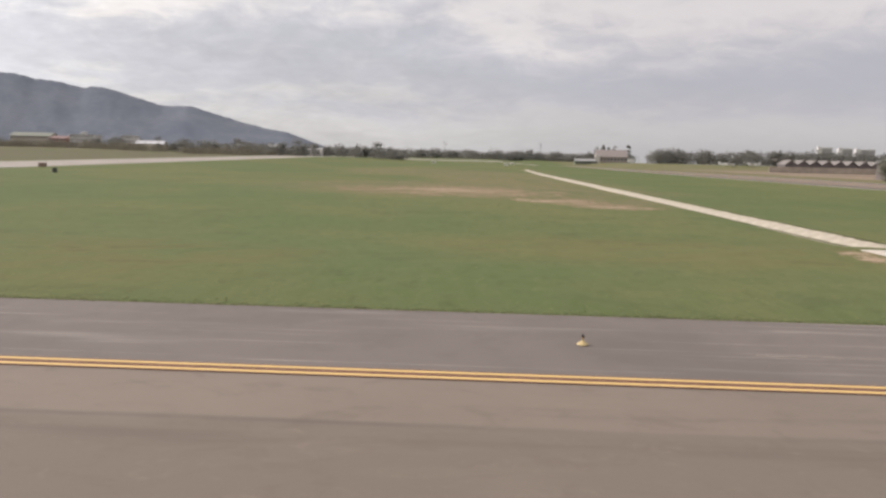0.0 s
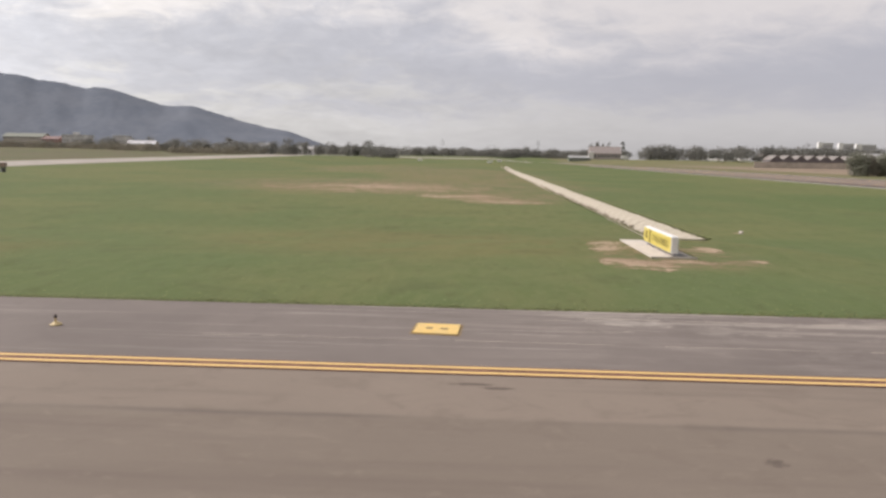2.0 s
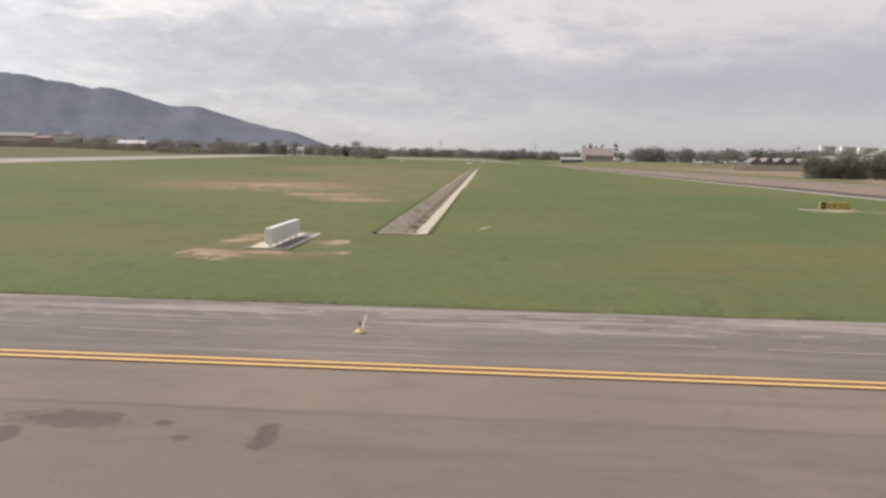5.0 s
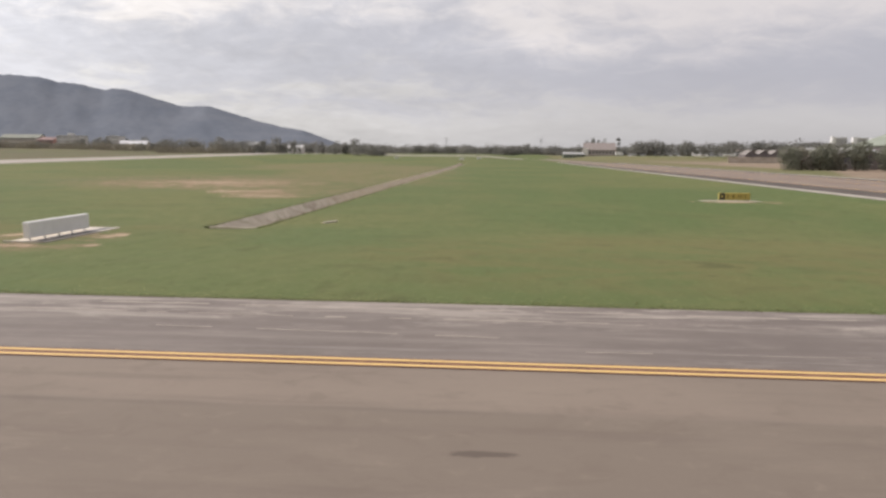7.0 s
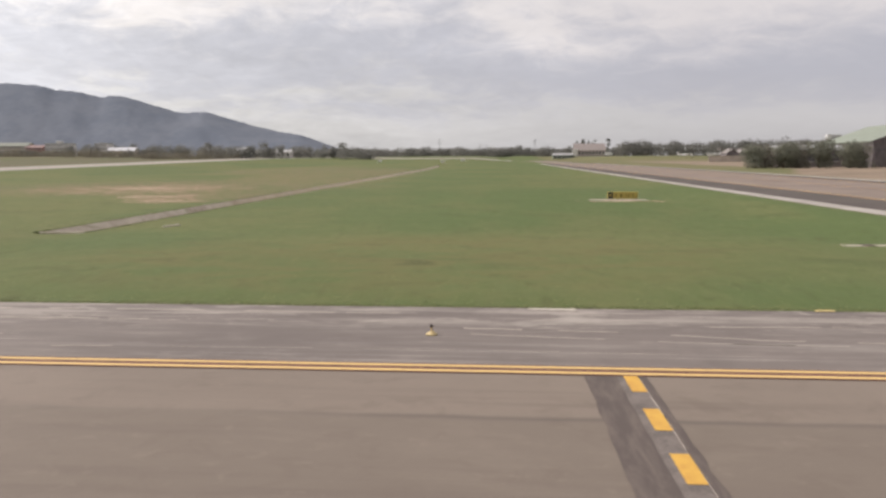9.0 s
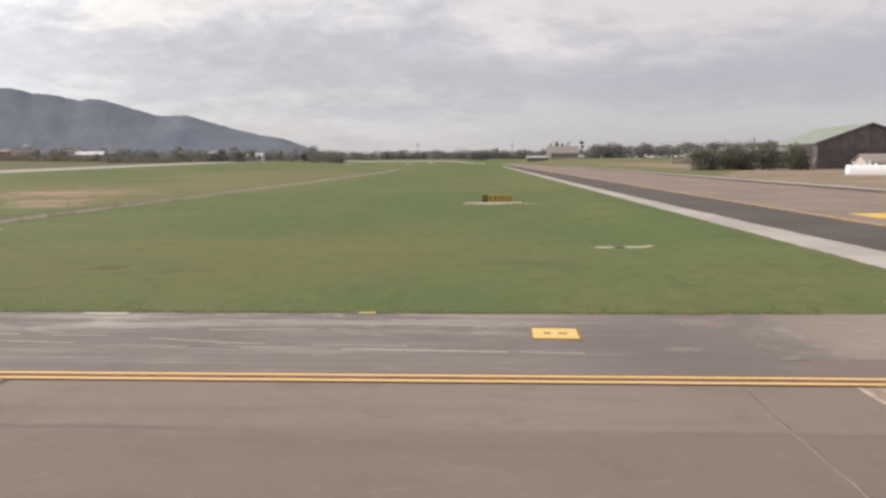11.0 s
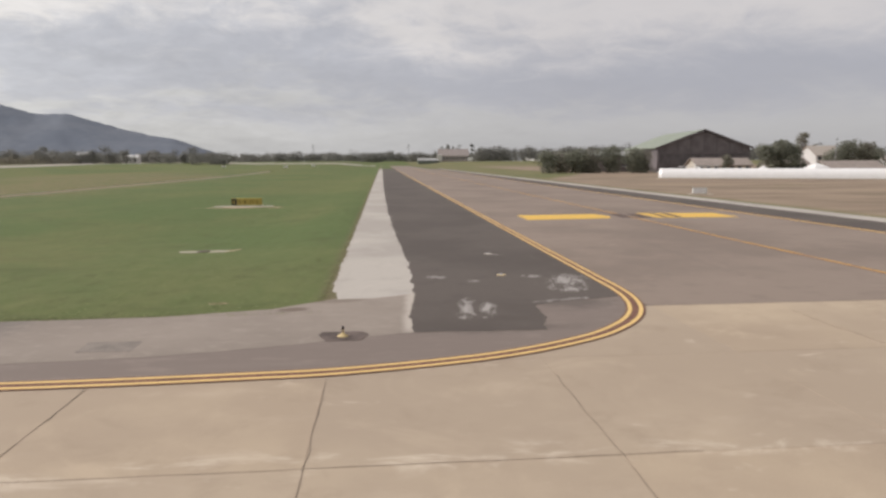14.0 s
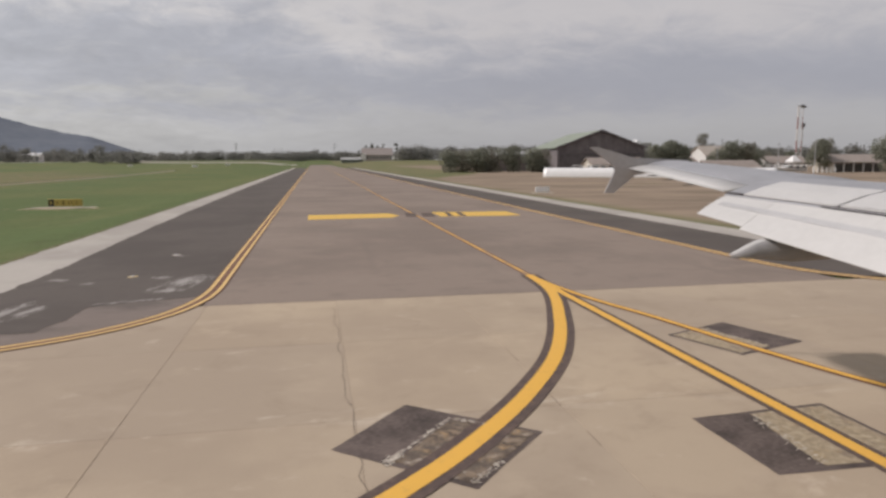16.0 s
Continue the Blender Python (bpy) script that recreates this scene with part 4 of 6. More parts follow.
crack([(102.25, 8.15), (102.24, 7.55)], 0.012, joint_mat, 0.0045, 0.05, 8.5)
crack([(102.3, 13.1), (102.28, 12.15)], 0.012, joint_mat, 0.0045, 0.05, 8.9)


def scrape(pts, width, seed, label):
    """A dragged scratch: short uneven strokes with gaps between them, in one mesh."""
    r_ = random.Random(seed)
    pts = dense(pts, 0.3)
    bm = bmesh.new()
    i = 0
    while i < len(pts) - 3:
        n = r_.randint(3, 14)
        piece = [(x + r_.uniform(-0.004, 0.004), y + r_.uniform(-0.02, 0.02)) for x, y in pts[i:i + n]]
        if len(piece) > 1:
            ribbon(bm, piece, width * r_.uniform(0.35, 1.2), 0.0045)
        i += n + r_.randint(0, 3)
    return marking("scrape", bm, pale_seam, label)


scrape([(2, 16.05), (12, 16.1), (24.5, 16.0)], 0.06, 1, "long thin pale scrape in the shoulder")
scrape([(25.28, 19.4), (25.42, 18.2), (25.55, 16.75)], 0.07, 2, "pale cable seam leading to an edge light")
scrape([(33, 16.35), (38.5, 16.2), (42, 16.0)], 0.06, 3, "long thin pale scrape in the shoulder")
scrape([(54, 17.2), (58, 17.0), (61.5, 16.4), (66, 16.2)], 0.10, 4, "pale drawn-out scrape in the shoulder")
scrape([(28, 17.9), (36, 17.7), (45, 17.8)], 0.09, 5, "pale drawn-out scrape in the shoulder")
scrape([(30, 18.9), (44, 18.95), (52, 18.8)], 0.12, 6, "pale drawn-out scrape near the grass")
scrape([(12, 18.8), (18, 18.7), (26, 18.75)], 0.12, 7, "pale drawn-out scrape near the grass")
scrape([(60.5, 16.05), (63.5, 15.93), (67.5, 15.78), (70.2, 15.66)], 0.10, 9, "bright thin scrape drawn along the shoulder")
scrape([(54.2, 16.62), (57.2, 16.31), (60.1, 16.07), (62, 15.98)], 0.11, 10, "bright thin scrape drawn along the shoulder")
scrape([(60.5, 17.65), (63.4, 17.8), (66.7, 18.0)], 0.10, 11, "pale drawn-out scrape near the grass")
scrape([(44, 15.0), (52, 15.2), (60, 15.1)], 0.04, 8, "long thin pale scrape in the shoulder")

# ---- small things on the airfield ----
metal_grey = plain("galvanised_steel", (0.42, 0.42, 0.42), 0.5, 0.6, 0.15, 6)
dark_glass = plain("dark_lens", (0.085, 0.062, 0.055), 0.25, 0.0, 0.1, 5, spec=0.5)
light_yellow = plain("yellow_enamel", (0.54, 0.42, 0.21), 0.55, 0.0, 0.15, 9)
white_paint = plain("white_paint", (0.74, 0.73, 0.71), 0.6, 0.0, 0.06, 2)
black_paint = plain("black_paint", (0.03, 0.03, 0.03), 0.6, 0.0, 0.2, 4)
sign_yellow = plain("sign_yellow", (0.60, 0.50, 0.12), 0.5, 0.0, 0.08, 3)
sign_dull = plain("dull_sign_yellow", (0.40, 0.325, 0.085), 0.55, 0.0, 0.15, 3)
base_concrete = plain("pad_concrete", (0.45, 0.405, 0.345), 0.9, 0.0, 0.16, 2.5, bump=0.3)


def edge_light(x, y, tilt=0.0):
    t = thing("taxiway_edge_light", pose(x, y, 0.014, 0, 0, tilt), "small dark-lensed taxiway edge light on a round yellow base", "runway light", "taxiway edge lights")
    part("base", lathe(bmesh.new(), [(0.15, 0), (0.14, 0.015), (0.09, 0.03), (0.06, 0.07), (0.04, 0.08)], 20), light_yellow, t, "worn yellow base disc", True)
    part("stem", lathe(bmesh.new(), [(0.026, 0.07), (0.022, 0.14), (0.036, 0.15), (0.036, 0.17)], 10), light_yellow, t)
    part("lens", lathe(bmesh.new(), [(0.028, 0.17), (0.036, 0.19), (0.036, 0.235), (0.026, 0.26), (0.008, 0.275)], 12), dark_glass, t, "dark brownish glass dome", True)
    return t


light0 = edge_light(-2.06, 16.52)
for x, y in ((25.56, 16.53), (53.2, 16.5), (85.0, 16.95)):
    copy_thing(light0, pose(x, y, 0.018 if y < 17 else 0.016))


def inset_light(x, y, label, ring):
    t = thing("inset_light", pose(x, y, 0.014), label, "runway light", "inset lights in the dark shoulder")
    part("ring", lathe(bmesh.new(), [(0.20, 0), (0.19, 0.010), (0.12, 0.022), (0.10, 0.022)], 20), ring, t, "", True)
    part("dome", lathe(bmesh.new(), [(0.10, 0.01), (0.085, 0.035), (0.04, 0.05), (0.015, 0.052)], 14), metal_grey, t, "low grey metal dome", True)
    return t


inset_light(90.75, 25.85, "flat inset light with a worn yellow ring in dark asphalt", light_yellow)
inset_light(91.2, 32.0, "flat inset light with a pale grey ring in dark asphalt", base_concrete)
cover_mark = plain("worn_cover_mark", (0.215, 0.155, 0.085), 0.8, 0.0, 0.3, 8)


def cover_plate(x, y, turn):
    t = thing("pit_cover", pose(x, y, 0.002, 0, 0, turn), "square yellow-painted cable pit cover with worn dark marks", "cover plate", "yellow pit covers")
    part("plate", boxed((-0.58, -0.5, 0), (0.58, 0.5, 0.03), 0.008), cover_mat, t)
    part("collar", slab_poly(bmesh.new(), torn_edge([(-0.66, -0.58), (0.66, -0.58), (0.66, 0.58), (-0.66, 0.58)], 0.04), 0.004, 0.006), cover_mark, t, "rusty worn rim round the cover")
    for a, b in ((-0.30, -0.12), (0.08, 0.30)):
        part("mark", boxed((a, -0.10, 0.028), (b, 0.06, 0.033)), cover_mark, t, "worn dark lettering bar")
    return t


cover_plate(7.87, 17.13, -4)
cover_plate(69.72, 17.38, -2)
chip = thing("edge_marker_plate", pose(64.42, 19.72, 0.01, 0, 0, 4), "small flat yellow plate at the grass edge", "marker")
part("plate", boxed((-0.26, -0.08, -0.01), (0.26, 0.08, 0.012), 0.005), plain("pale_worn_yellow", (0.55, 0.43, 0.18), 0.75, vary=0.3, scale=6), chip)
piece = thing("concrete_piece", pose(56.5, 19.5, 0.0, 0, 0, 1), "low broken pale concrete strip at the grass edge", "concrete")
part("strip", slab_poly(bmesh.new(), torn_edge([(-0.72, -0.10), (0.75, -0.13), (0.70, 0.12), (-0.66, 0.10)], 0.09, 0.1), 0.018, 0.03), base_concrete, piece)


letter_mat = plain("faded_sign_lettering", (0.13, 0.105, 0.03), 0.6, 0.0, 0.2, 6)


def guidance_sign(m, length, tall, face, back, dark_part, label):
    """A box sign on short legs over a concrete pad: local x is its length, the lettered face looks to -y."""
    t = thing("guidance_sign", m, label, "airfield sign")
    part("housing", boxed((-length / 2, -0.17, 0.16), (length / 2, 0.17, tall), 0.05), back, t, "pale sheet-metal sign housing")
    part("face", boxed((-length / 2 + 0.05, -0.182, 0.21), (length / 2 - 0.05, -0.168, tall - 0.05), 0.004), face, t, "yellow sign face")
    n = max(3, int(length / 0.9))
    for i in range(n):
        x = -length / 2 + 0.25 + (length - 0.5) * i / (n - 1)
        part("leg", tube(tube(bmesh.new(), (x, 0, 0), (x, 0, 0.18), 0.035), (x, 0, 0), (x, 0, 0.02), 0.09), metal_grey, t)
    if dark_part:
        part("dark_panel", boxed((-length / 2 + 0.04, -0.188, 0.20), (-length / 2 + 0.04 + dark_part, -0.172, tall - 0.04), 0.003), black_paint, t, "black end panel")
        part("panel_mark", boxed((-length / 2 + 0.2, -0.192, 0.42), (-length / 2 + 0.44, -0.184, tall - 0.28)), face, t, "small yellow mark on the black panel")
        x = -length / 2 + dark_part + 0.3
    else:
        part("letter_bar", boxed((-length / 2 + 0.45, -0.187, 0.40), (-length / 2 + 0.75, -0.179, tall - 0.22)), letter_mat, t)
        part("divider", boxed((-length / 2 + 1.15, -0.187, 0.22), (-length / 2 + 1.42, -0.179, tall - 0.06)), letter_mat, t, "dark upright divider on the sign face")
        x = -length / 2 + 1.8
    while x < length / 2 - 0.5:
        w = random.choice((0.10, 0.16, 0.22))
        part("letter_bar", boxed((x, -0.187, 0.40), (x + w, -0.179, tall - 0.24)), letter_mat, t)
        x += w + random.choice((0.14, 0.18, 0.42))
    return t


pad_pale = plain("pale_pad_concrete", (0.55, 0.50, 0.435), 0.9, 0.0, 0.18, 1.8, bump=0.3)


# panel colour deepens the shadow that the sign casts on its pad
pad_shadow_grey = plain("pad_shadow", (0.185, 0.178, 0.172), 0.9, 0.0, 0.3, 4, bump=0.4)


def sign_pad(m, lx, ly, label, dark_half=False, mat=None):
    t = thing("sign_pad", m, label, "concrete pad")
    part("slab", boxed((-lx, -ly, -0.35), (lx, ly, 0.0), 0.03), mat or pad_pale, t)
    part("rim", boxed((-lx - 0.06, -ly - 0.10, -0.35), (lx + 0.06, -ly - 0.004, 0.05), 0.02), base_concrete, t, "raised concrete rim")
    if dark_half:
        part("pad_shadow_panel", boxed((0.18, -ly + 0.22, -0.01), (lx - 0.20, ly - 0.2, 0.006), 0.002), pad_shadow_grey, t, "dark grey panel standing for the sign's shadow on the pad")
    return t


sign_pad(pose(18.25, 35.1, -0.03), 1.02, 3.5, "pale concrete pad under a sign, with bare soil round it", True)
guidance_sign(pose(18.3, 34.25, -0.03, 0, 0, -90), 5.1, 0.98, sign_yellow, white_paint, 0, "long low yellow airfield sign with dark lettering and pale back")
sign_pad(pose(69.7, 80.9, -0.62), 3.4, 1.0, "weathered concrete pad under a far yellow sign", mat=plain("weathered_pad_concrete", (0.40, 0.365, 0.30), 0.9, 0.0, 0.25, 1.8, bump=0.3))
guidance_sign(pose(70.1, 80.5, -0.62, 0, 0, 0), 3.55, 0.98, sign_dull, sign_dull, 0.62, "low yellow airfield sign with black end panel")
pit = thing("cable_pit", pose(75.85, 38.8, height(75.85, 38.8) - 0.13, 0, 0, 4), "pale concrete cable pit with a dark lid in the grass", "manhole")
part("frame", boxed((-1.35, -0.40, -0.1), (1.35, 0.40, 0.15), 0.03), plain("mossy_pit_concrete", (0.33, 0.305, 0.235), 0.9, 0.0, 0.25, 2.5, bump=0.3), pit)
part("lid", boxed((-0.32, -0.36, 0.145), (0.30, 0.36, 0.175), 0.01), plain("rusty_lid", (0.10, 0.08, 0.065), 0.8, 0.3, 0.3, 5), pit, "dark rusty steel lid")
for x, y, l, r in ((29.1, 51.4, 0.8, 68),):
    c_ = thing("concrete_piece", pose(x, y, height(x, y) - 0.03, 0, 0, r), "loose pale concrete piece lying in the grass", "concrete")
    part("block", boxed((-l, -0.13, -0.05), (l, 0.13, 0.12), 0.03), base_concrete, c_)
bx = thing("equipment_box", pose(-101, 152, height(-101, 152), 0, 0, 8) @ Matrix.Scale(0.75, 4), "small dark equipment box standing in the grass", "box")
part("cabinet", boxed((-0.55, -0.4, 0), (0.55, 0.4, 1.35), 0.05), plain("dark_green_metal", (0.06, 0.06, 0.055), 0.6), bx)
part("roof", boxed((-0.65, -0.5, 1.33), (0.65, 0.5, 1.42), 0.02), plain("dark_roof_metal", (0.04, 0.04, 0.04), 0.6), bx)
part("side_board", boxed((-0.95, -0.05, 0), (-0.6, 0.05, 1.0), 0.02), white_paint, bx, "pale board beside the cabinet")
bx2 = thing("runway_marker_box", pose(-128.6, 190, height(-128.6, 190), 0, 0, 0), "low red-brown marker box beside the runway", "box")
part("cabinet", boxed((-0.9, -0.6, 0), (0.9, 0.6, 1.1), 0.05), plain("red_brown_paint", (0.27, 0.19, 0.155), 0.7), bx2)
part("lid", boxed((-1.0, -0.7, 1.08), (1.0, 0.7, 1.2), 0.03), plain("red_brown_lid", (0.30, 0.22, 0.18), 0.7), bx2)
for x, y in ((30, 560), (-33, 520), (20, 470)):
    mk = thing("boundary_marker", pose(x, y, height(x, y)), "small white marker board in the far grass", "marker", "white markers")
    part("board", boxed((-1.7, -0.15, 0.2), (1.7, 0.15, 1.3), 0.05), white_paint, mk)
    part("foot", boxed((-1.3, -0.4, 0), (1.3, 0.4, 0.22), 0.04), base_concrete, mk)
ps = thing("small_sign", pose(129.4, 88, height(129.4, 88)), "small pale sign box beside the far strip", "airfield sign")
part("housing", boxed((-1.0, -0.12, 0.15), (1.0, 0.12, 0.85), 0.03), white_paint, ps)
for x in (-0.7, 0.7):
    part("leg", tube(bmesh.new(), (x, 0, 0), (x, 0, 0.2), 0.05), metal_grey, ps)
part("pad", boxed((-1.6, -0.7, -0.1), (1.6, 0.7, 0.03), 0.02), base_concrete, ps)

# ---- drain ditch lined with concrete panels ----
ditch = thing("drain_ditch", pose(0, 0, 0), "open stone-lined drain ditch running across the grass, its bed dark and weedy", "ditch", kind="structure")
lining = plain("ditch_lining", (0.405, 0.365, 0.29), 0.9, 0.0, 0.18, 1.2, bump=0.4)
# left bank's lining is coloured paler to offset the shade on its face
weathered = Nodes("ditch_lining_lifted")
wl = weathered.world()
wcol = weathered.mix(weathered.ramp(weathered.noise(0.9, 6, 0.65, wl), 0.35, 0.65, 0.0, 1.0), (0.40, 0.345, 0.275), (0.50, 0.445, 0.36))
wcol = weathered.mix(weathered.ramp(weathered.noise(0.32, 6, 0.7, wl, 0.6), 0.50, 0.66, 0.0, 0.8), wcol, (0.235, 0.190, 0.140))
wcol = weathered.mix(weathered.ramp(weathered.noise(0.5, 7, 0.7, weathered.scaled(wl, (1, 1.6, 1), (4, 9, 0)), 0.6), 0.56, 0.68, 0.0, 0.75), wcol, (0.150, 0.160, 0.075))
sl = weathered.t.nodes.new("ShaderNodeSeparateXYZ")
weathered.put(wl, sl.inputs[0])
# tan stretch, its colour lifted against the shade on that bank
tan_lift = weathered.math("MULTIPLY", weathered.ramp(sl.outputs[1], 70.0, 95.0, 0.0, 0.8), weathered.ramp(sl.outputs[1], 190.0, 240.0, 1.0, 0.45))
wcol = weathered.mix(weathered.math("MULTIPLY", tan_lift, weathered.ramp(weathered.noise(0.25, 6, 0.7, wl, 0.5), 0.32, 0.60, 0.55, 1.0)), wcol, (0.43, 0.355, 0.245))
weathered.bump(weathered.noise(5.0, 5, 0.7, wl), 0.6, 0.03)
lining_lifted = weathered.done(wcol, 0.92)
bed_mat = plain("ditch_bed_silt", (0.16, 0.132, 0.088), 0.9, 0.0, 0.4, 1.5, bump=0.5)


def ditch_panel(x_top, x_foot, length, z_foot, gap):
    bm = bmesh.new()
    dx = 0.09 if x_top > x_foot else -0.15
    pts = [(x_top + dx * 2, -0.03), (x_top, -0.01), (x_foot, z_foot), (x_foot, z_foot - 0.1), (x_top + dx * 2, -0.1)]
    a = [bm.verts.new((x, gap, z)) for x, z in pts]
    b = [bm.verts.new((x, length - gap, z)) for x, z in pts]
    bm.faces.new(a[::-1])
    bm.faces.new(b)
    for i in range(len(pts)):
        j = (i + 1) % len(pts)
        bm.faces.new((a[i], a[j], b[j], b[i]))
    me = bpy.data.meshes.new("lining_panel")
    bmesh.ops.recalc_face_normals(bm, faces=bm.faces)
    bm.to_mesh(me)
    bm.free()
    return me


PANEL = 2.6
right_me, left_me = ditch_panel(DITCH_R, DITCH_L + 1.8, PANEL, -0.86, 0.012), ditch_panel(DITCH_L, DITCH_L + 1.0, PANEL, -0.80, 0.002)
right_me.materials.append(lining)
left_me.materials.append(lining_lifted)
y = DITCH_Y0
while y < DITCH_Y1 - PANEL:
    zz = height(ditch_x(y) + 18, y + PANEL / 2)
    for me in (right_me, left_me):
        same_part("lining_panel", me, ditch, pose(ditch_x(y) + random.uniform(-0.015, 0.015), y, zz + random.uniform(-0.006, 0.006), 0, 0, -0.4))
    y += PANEL
bed = bmesh.new()
rows_ = []
for i in range(170):
    yy = DITCH_Y0 + 2 * i
    if yy > DITCH_Y1:
        break
    z0 = height(ditch_x(yy) + 18, yy) - 0.84
    rows_.append([bed.verts.new((ditch_x(yy) + DITCH_L + u, yy, z0 + 0.30 * noise.noise((u * 2, yy * 0.5, 0)))) for u in (0.75, 1.0, 1.3, 1.6, 1.95)])
for a, b in zip(rows_, rows_[1:]):
    for i in range(4):
        bed.faces.new((a[i], a[i + 1], b[i + 1], b[i]))
part("bed", bed, bed_mat, ditch, "dark silty ditch bed")
rs = random.Random(21)
for i in range(46):
    yy = DITCH_Y0 + 0.6 + 2.3 * i + rs.uniform(-0.7, 0.7)
    L_, up_ = rs.uniform(0.35, 0.95), rs.uniform(0.18, 0.55)
    z0 = height(ditch_x(yy) + 18, yy) - 0.86
    bm = bmesh.new()
    rim_ = [bm.verts.new((ditch_x(yy) + DITCH_L + 1.72 + max(0.0, math.sin(q)) * up_, yy + L_ * math.cos(q), z0 + 0.04 + max(0.0, math.sin(q)) * up_ * 0.46)) for q in [k * math.pi / 5 for k in range(10)]]
    top_ = bm.verts.new((ditch_x(yy) + DITCH_L + 1.74 + up_ * 0.3, yy, z0 + 0.16 + up_ * 0.25))
    for k in range(10):
        bm.faces.new((rim_[k], rim_[(k + 1) % 10], top_))
    part("silt_heap", bm, bed_mat, ditch)
weir = boxed((0, 0, 0), (1.15, 0.22, 0.26), 0.03)
weir_me = part("check_sill", weir, lining_lifted, ditch)
weir_me.matrix_basis = pose(DITCH_L + 0.75, DITCH_Y0 + 3, height(18, 50) - 0.95)
for i in range(1, 12):
    yy = DITCH_Y0 + 3 + 5.2 * i
    same_part("check_sill", weir_me.data, ditch, pose(DITCH_L + 0.75 + ditch_x(yy), yy, height(18, yy) - 0.95))
part("end_wall", boxed((DITCH_L - 0.45, DITCH_Y0 - 0.35, -1.9), (DITCH_R + 0.1, DITCH_Y0 - 0.05, -0.83), 0.03), lining_lifted, ditch)


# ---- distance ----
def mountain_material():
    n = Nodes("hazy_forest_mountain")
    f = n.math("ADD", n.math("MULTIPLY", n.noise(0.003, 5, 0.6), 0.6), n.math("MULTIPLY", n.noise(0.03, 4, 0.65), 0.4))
    # the blue-grey of the haze is put into the forest's base colour
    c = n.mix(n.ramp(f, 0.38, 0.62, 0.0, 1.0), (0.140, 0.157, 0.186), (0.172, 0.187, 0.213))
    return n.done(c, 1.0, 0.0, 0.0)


RIDGE = [(-6500, 500), (-5200, 520), (-4200, 508), (-3196, 494), (-3000, 486), (-2880, 476), (-2815, 462), (-2765, 444), (-2590, 430), (-2535, 412), (-2444, 394), (-2390, 404), (-2320, 398),
         (-2250, 384), (-2060, 326), (-1940, 292), (-1870, 291), (-1780, 296), (-1740, 288), (-1640, 258), (-1428, 198), (-1260, 162), (-1150, 146), (-980, 82), (-850, 45), (-700, 5)]


def ridge_at(x):
    for (x0, z0), (x1, z1) in zip(RIDGE, RIDGE[1:]):
        if x0 <= x <= x1:
            return z0 + (z1 - z0) * (x - x0) / (x1 - x0)
    return 0.0


mv, mf = [], []
MX = [-6500 + 25 * i for i in range(235)]
MY = [i / 26 for i in range(27)]
for t in MY:
    for x in MX:
        top = ridge_at(x)
        # spurs and gullies run down from the crest; the forest canopy makes it rough
        spur = noise.fractal((x * 0.0022 + t * 0.9, t * 0.7, 1.3), 1.0, 2.0, 3) * 0.06 * math.sin(math.pi * t)
        canopy_ = 4 * noise.noise((x * 0.03, t * 19, 0.5)) + 3 * noise.noise((x * 0.09, t * 40, 4.5)) + 5 * t
        z = top * (t ** 0.85 + spur) + canopy_ * min(1.0, top / 60) - 2
        mv.append((x * (0.80 + 0.20 * t), 3200 + 1000 * t, z))
for j in range(len(MY) - 1):
    for i in range(len(MX) - 1):
        a = j * len(MX) + i
        mf.append((a, a + 1, a + len(MX) + 1, a + len(MX)))
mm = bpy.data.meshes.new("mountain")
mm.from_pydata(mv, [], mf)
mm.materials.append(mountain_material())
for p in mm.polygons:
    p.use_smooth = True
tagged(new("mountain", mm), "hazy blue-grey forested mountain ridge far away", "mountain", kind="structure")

# ---- trees ----
bark = plain("tree_bark", (0.11, 0.085, 0.065), 0.95, 0.0, 0.3, 4, bump=0.5)


def leaf_material(name, dark, light):
    n = Nodes(name)
    isl = n.t.nodes.new("ShaderNodeNewGeometry").outputs["Random Per Island"]
    f = n.math("ADD", n.math("MULTIPLY", isl, 0.6), n.math("MULTIPLY", n.noise(0.5, 3), 0.4))
    colour = n.mix(n.ramp(f, 0.2, 0.8, 0.0, 1.0), dark, light)
    n.done(colour, 0.75, 0.0, 0.2)
    # thin leaves let part of the light through
    thin = n.t.nodes.new("ShaderNodeBsdfTranslucent")
    n.put(colour, thin.inputs["Color"])
    both = n.t.nodes.new("ShaderNodeMixShader")
    both.inputs[0].default_value = 0.5
    n.t.links.new(n.p.outputs[0], both.inputs[1])
    n.t.links.new(thin.outputs[0], both.inputs[2])
    n.t.links.new(both.outputs[0], n.t.nodes["Material Output"].inputs["Surface"])
    return n.m


# leaf colours lifted well above real foliage to stand in for haze
leaves_dark = leaf_material("hazed_dark_foliage", (0.188, 0.194, 0.152), (0.272, 0.276, 0.212))
leaves_dry = leaf_material("hazed_dull_foliage", (0.198, 0.190, 0.152), (0.28, 0.268, 0.21))
leaves_far = leaf_material("hazed_far_foliage", (0.185, 0.186, 0.168), (0.262, 0.256, 0.232))


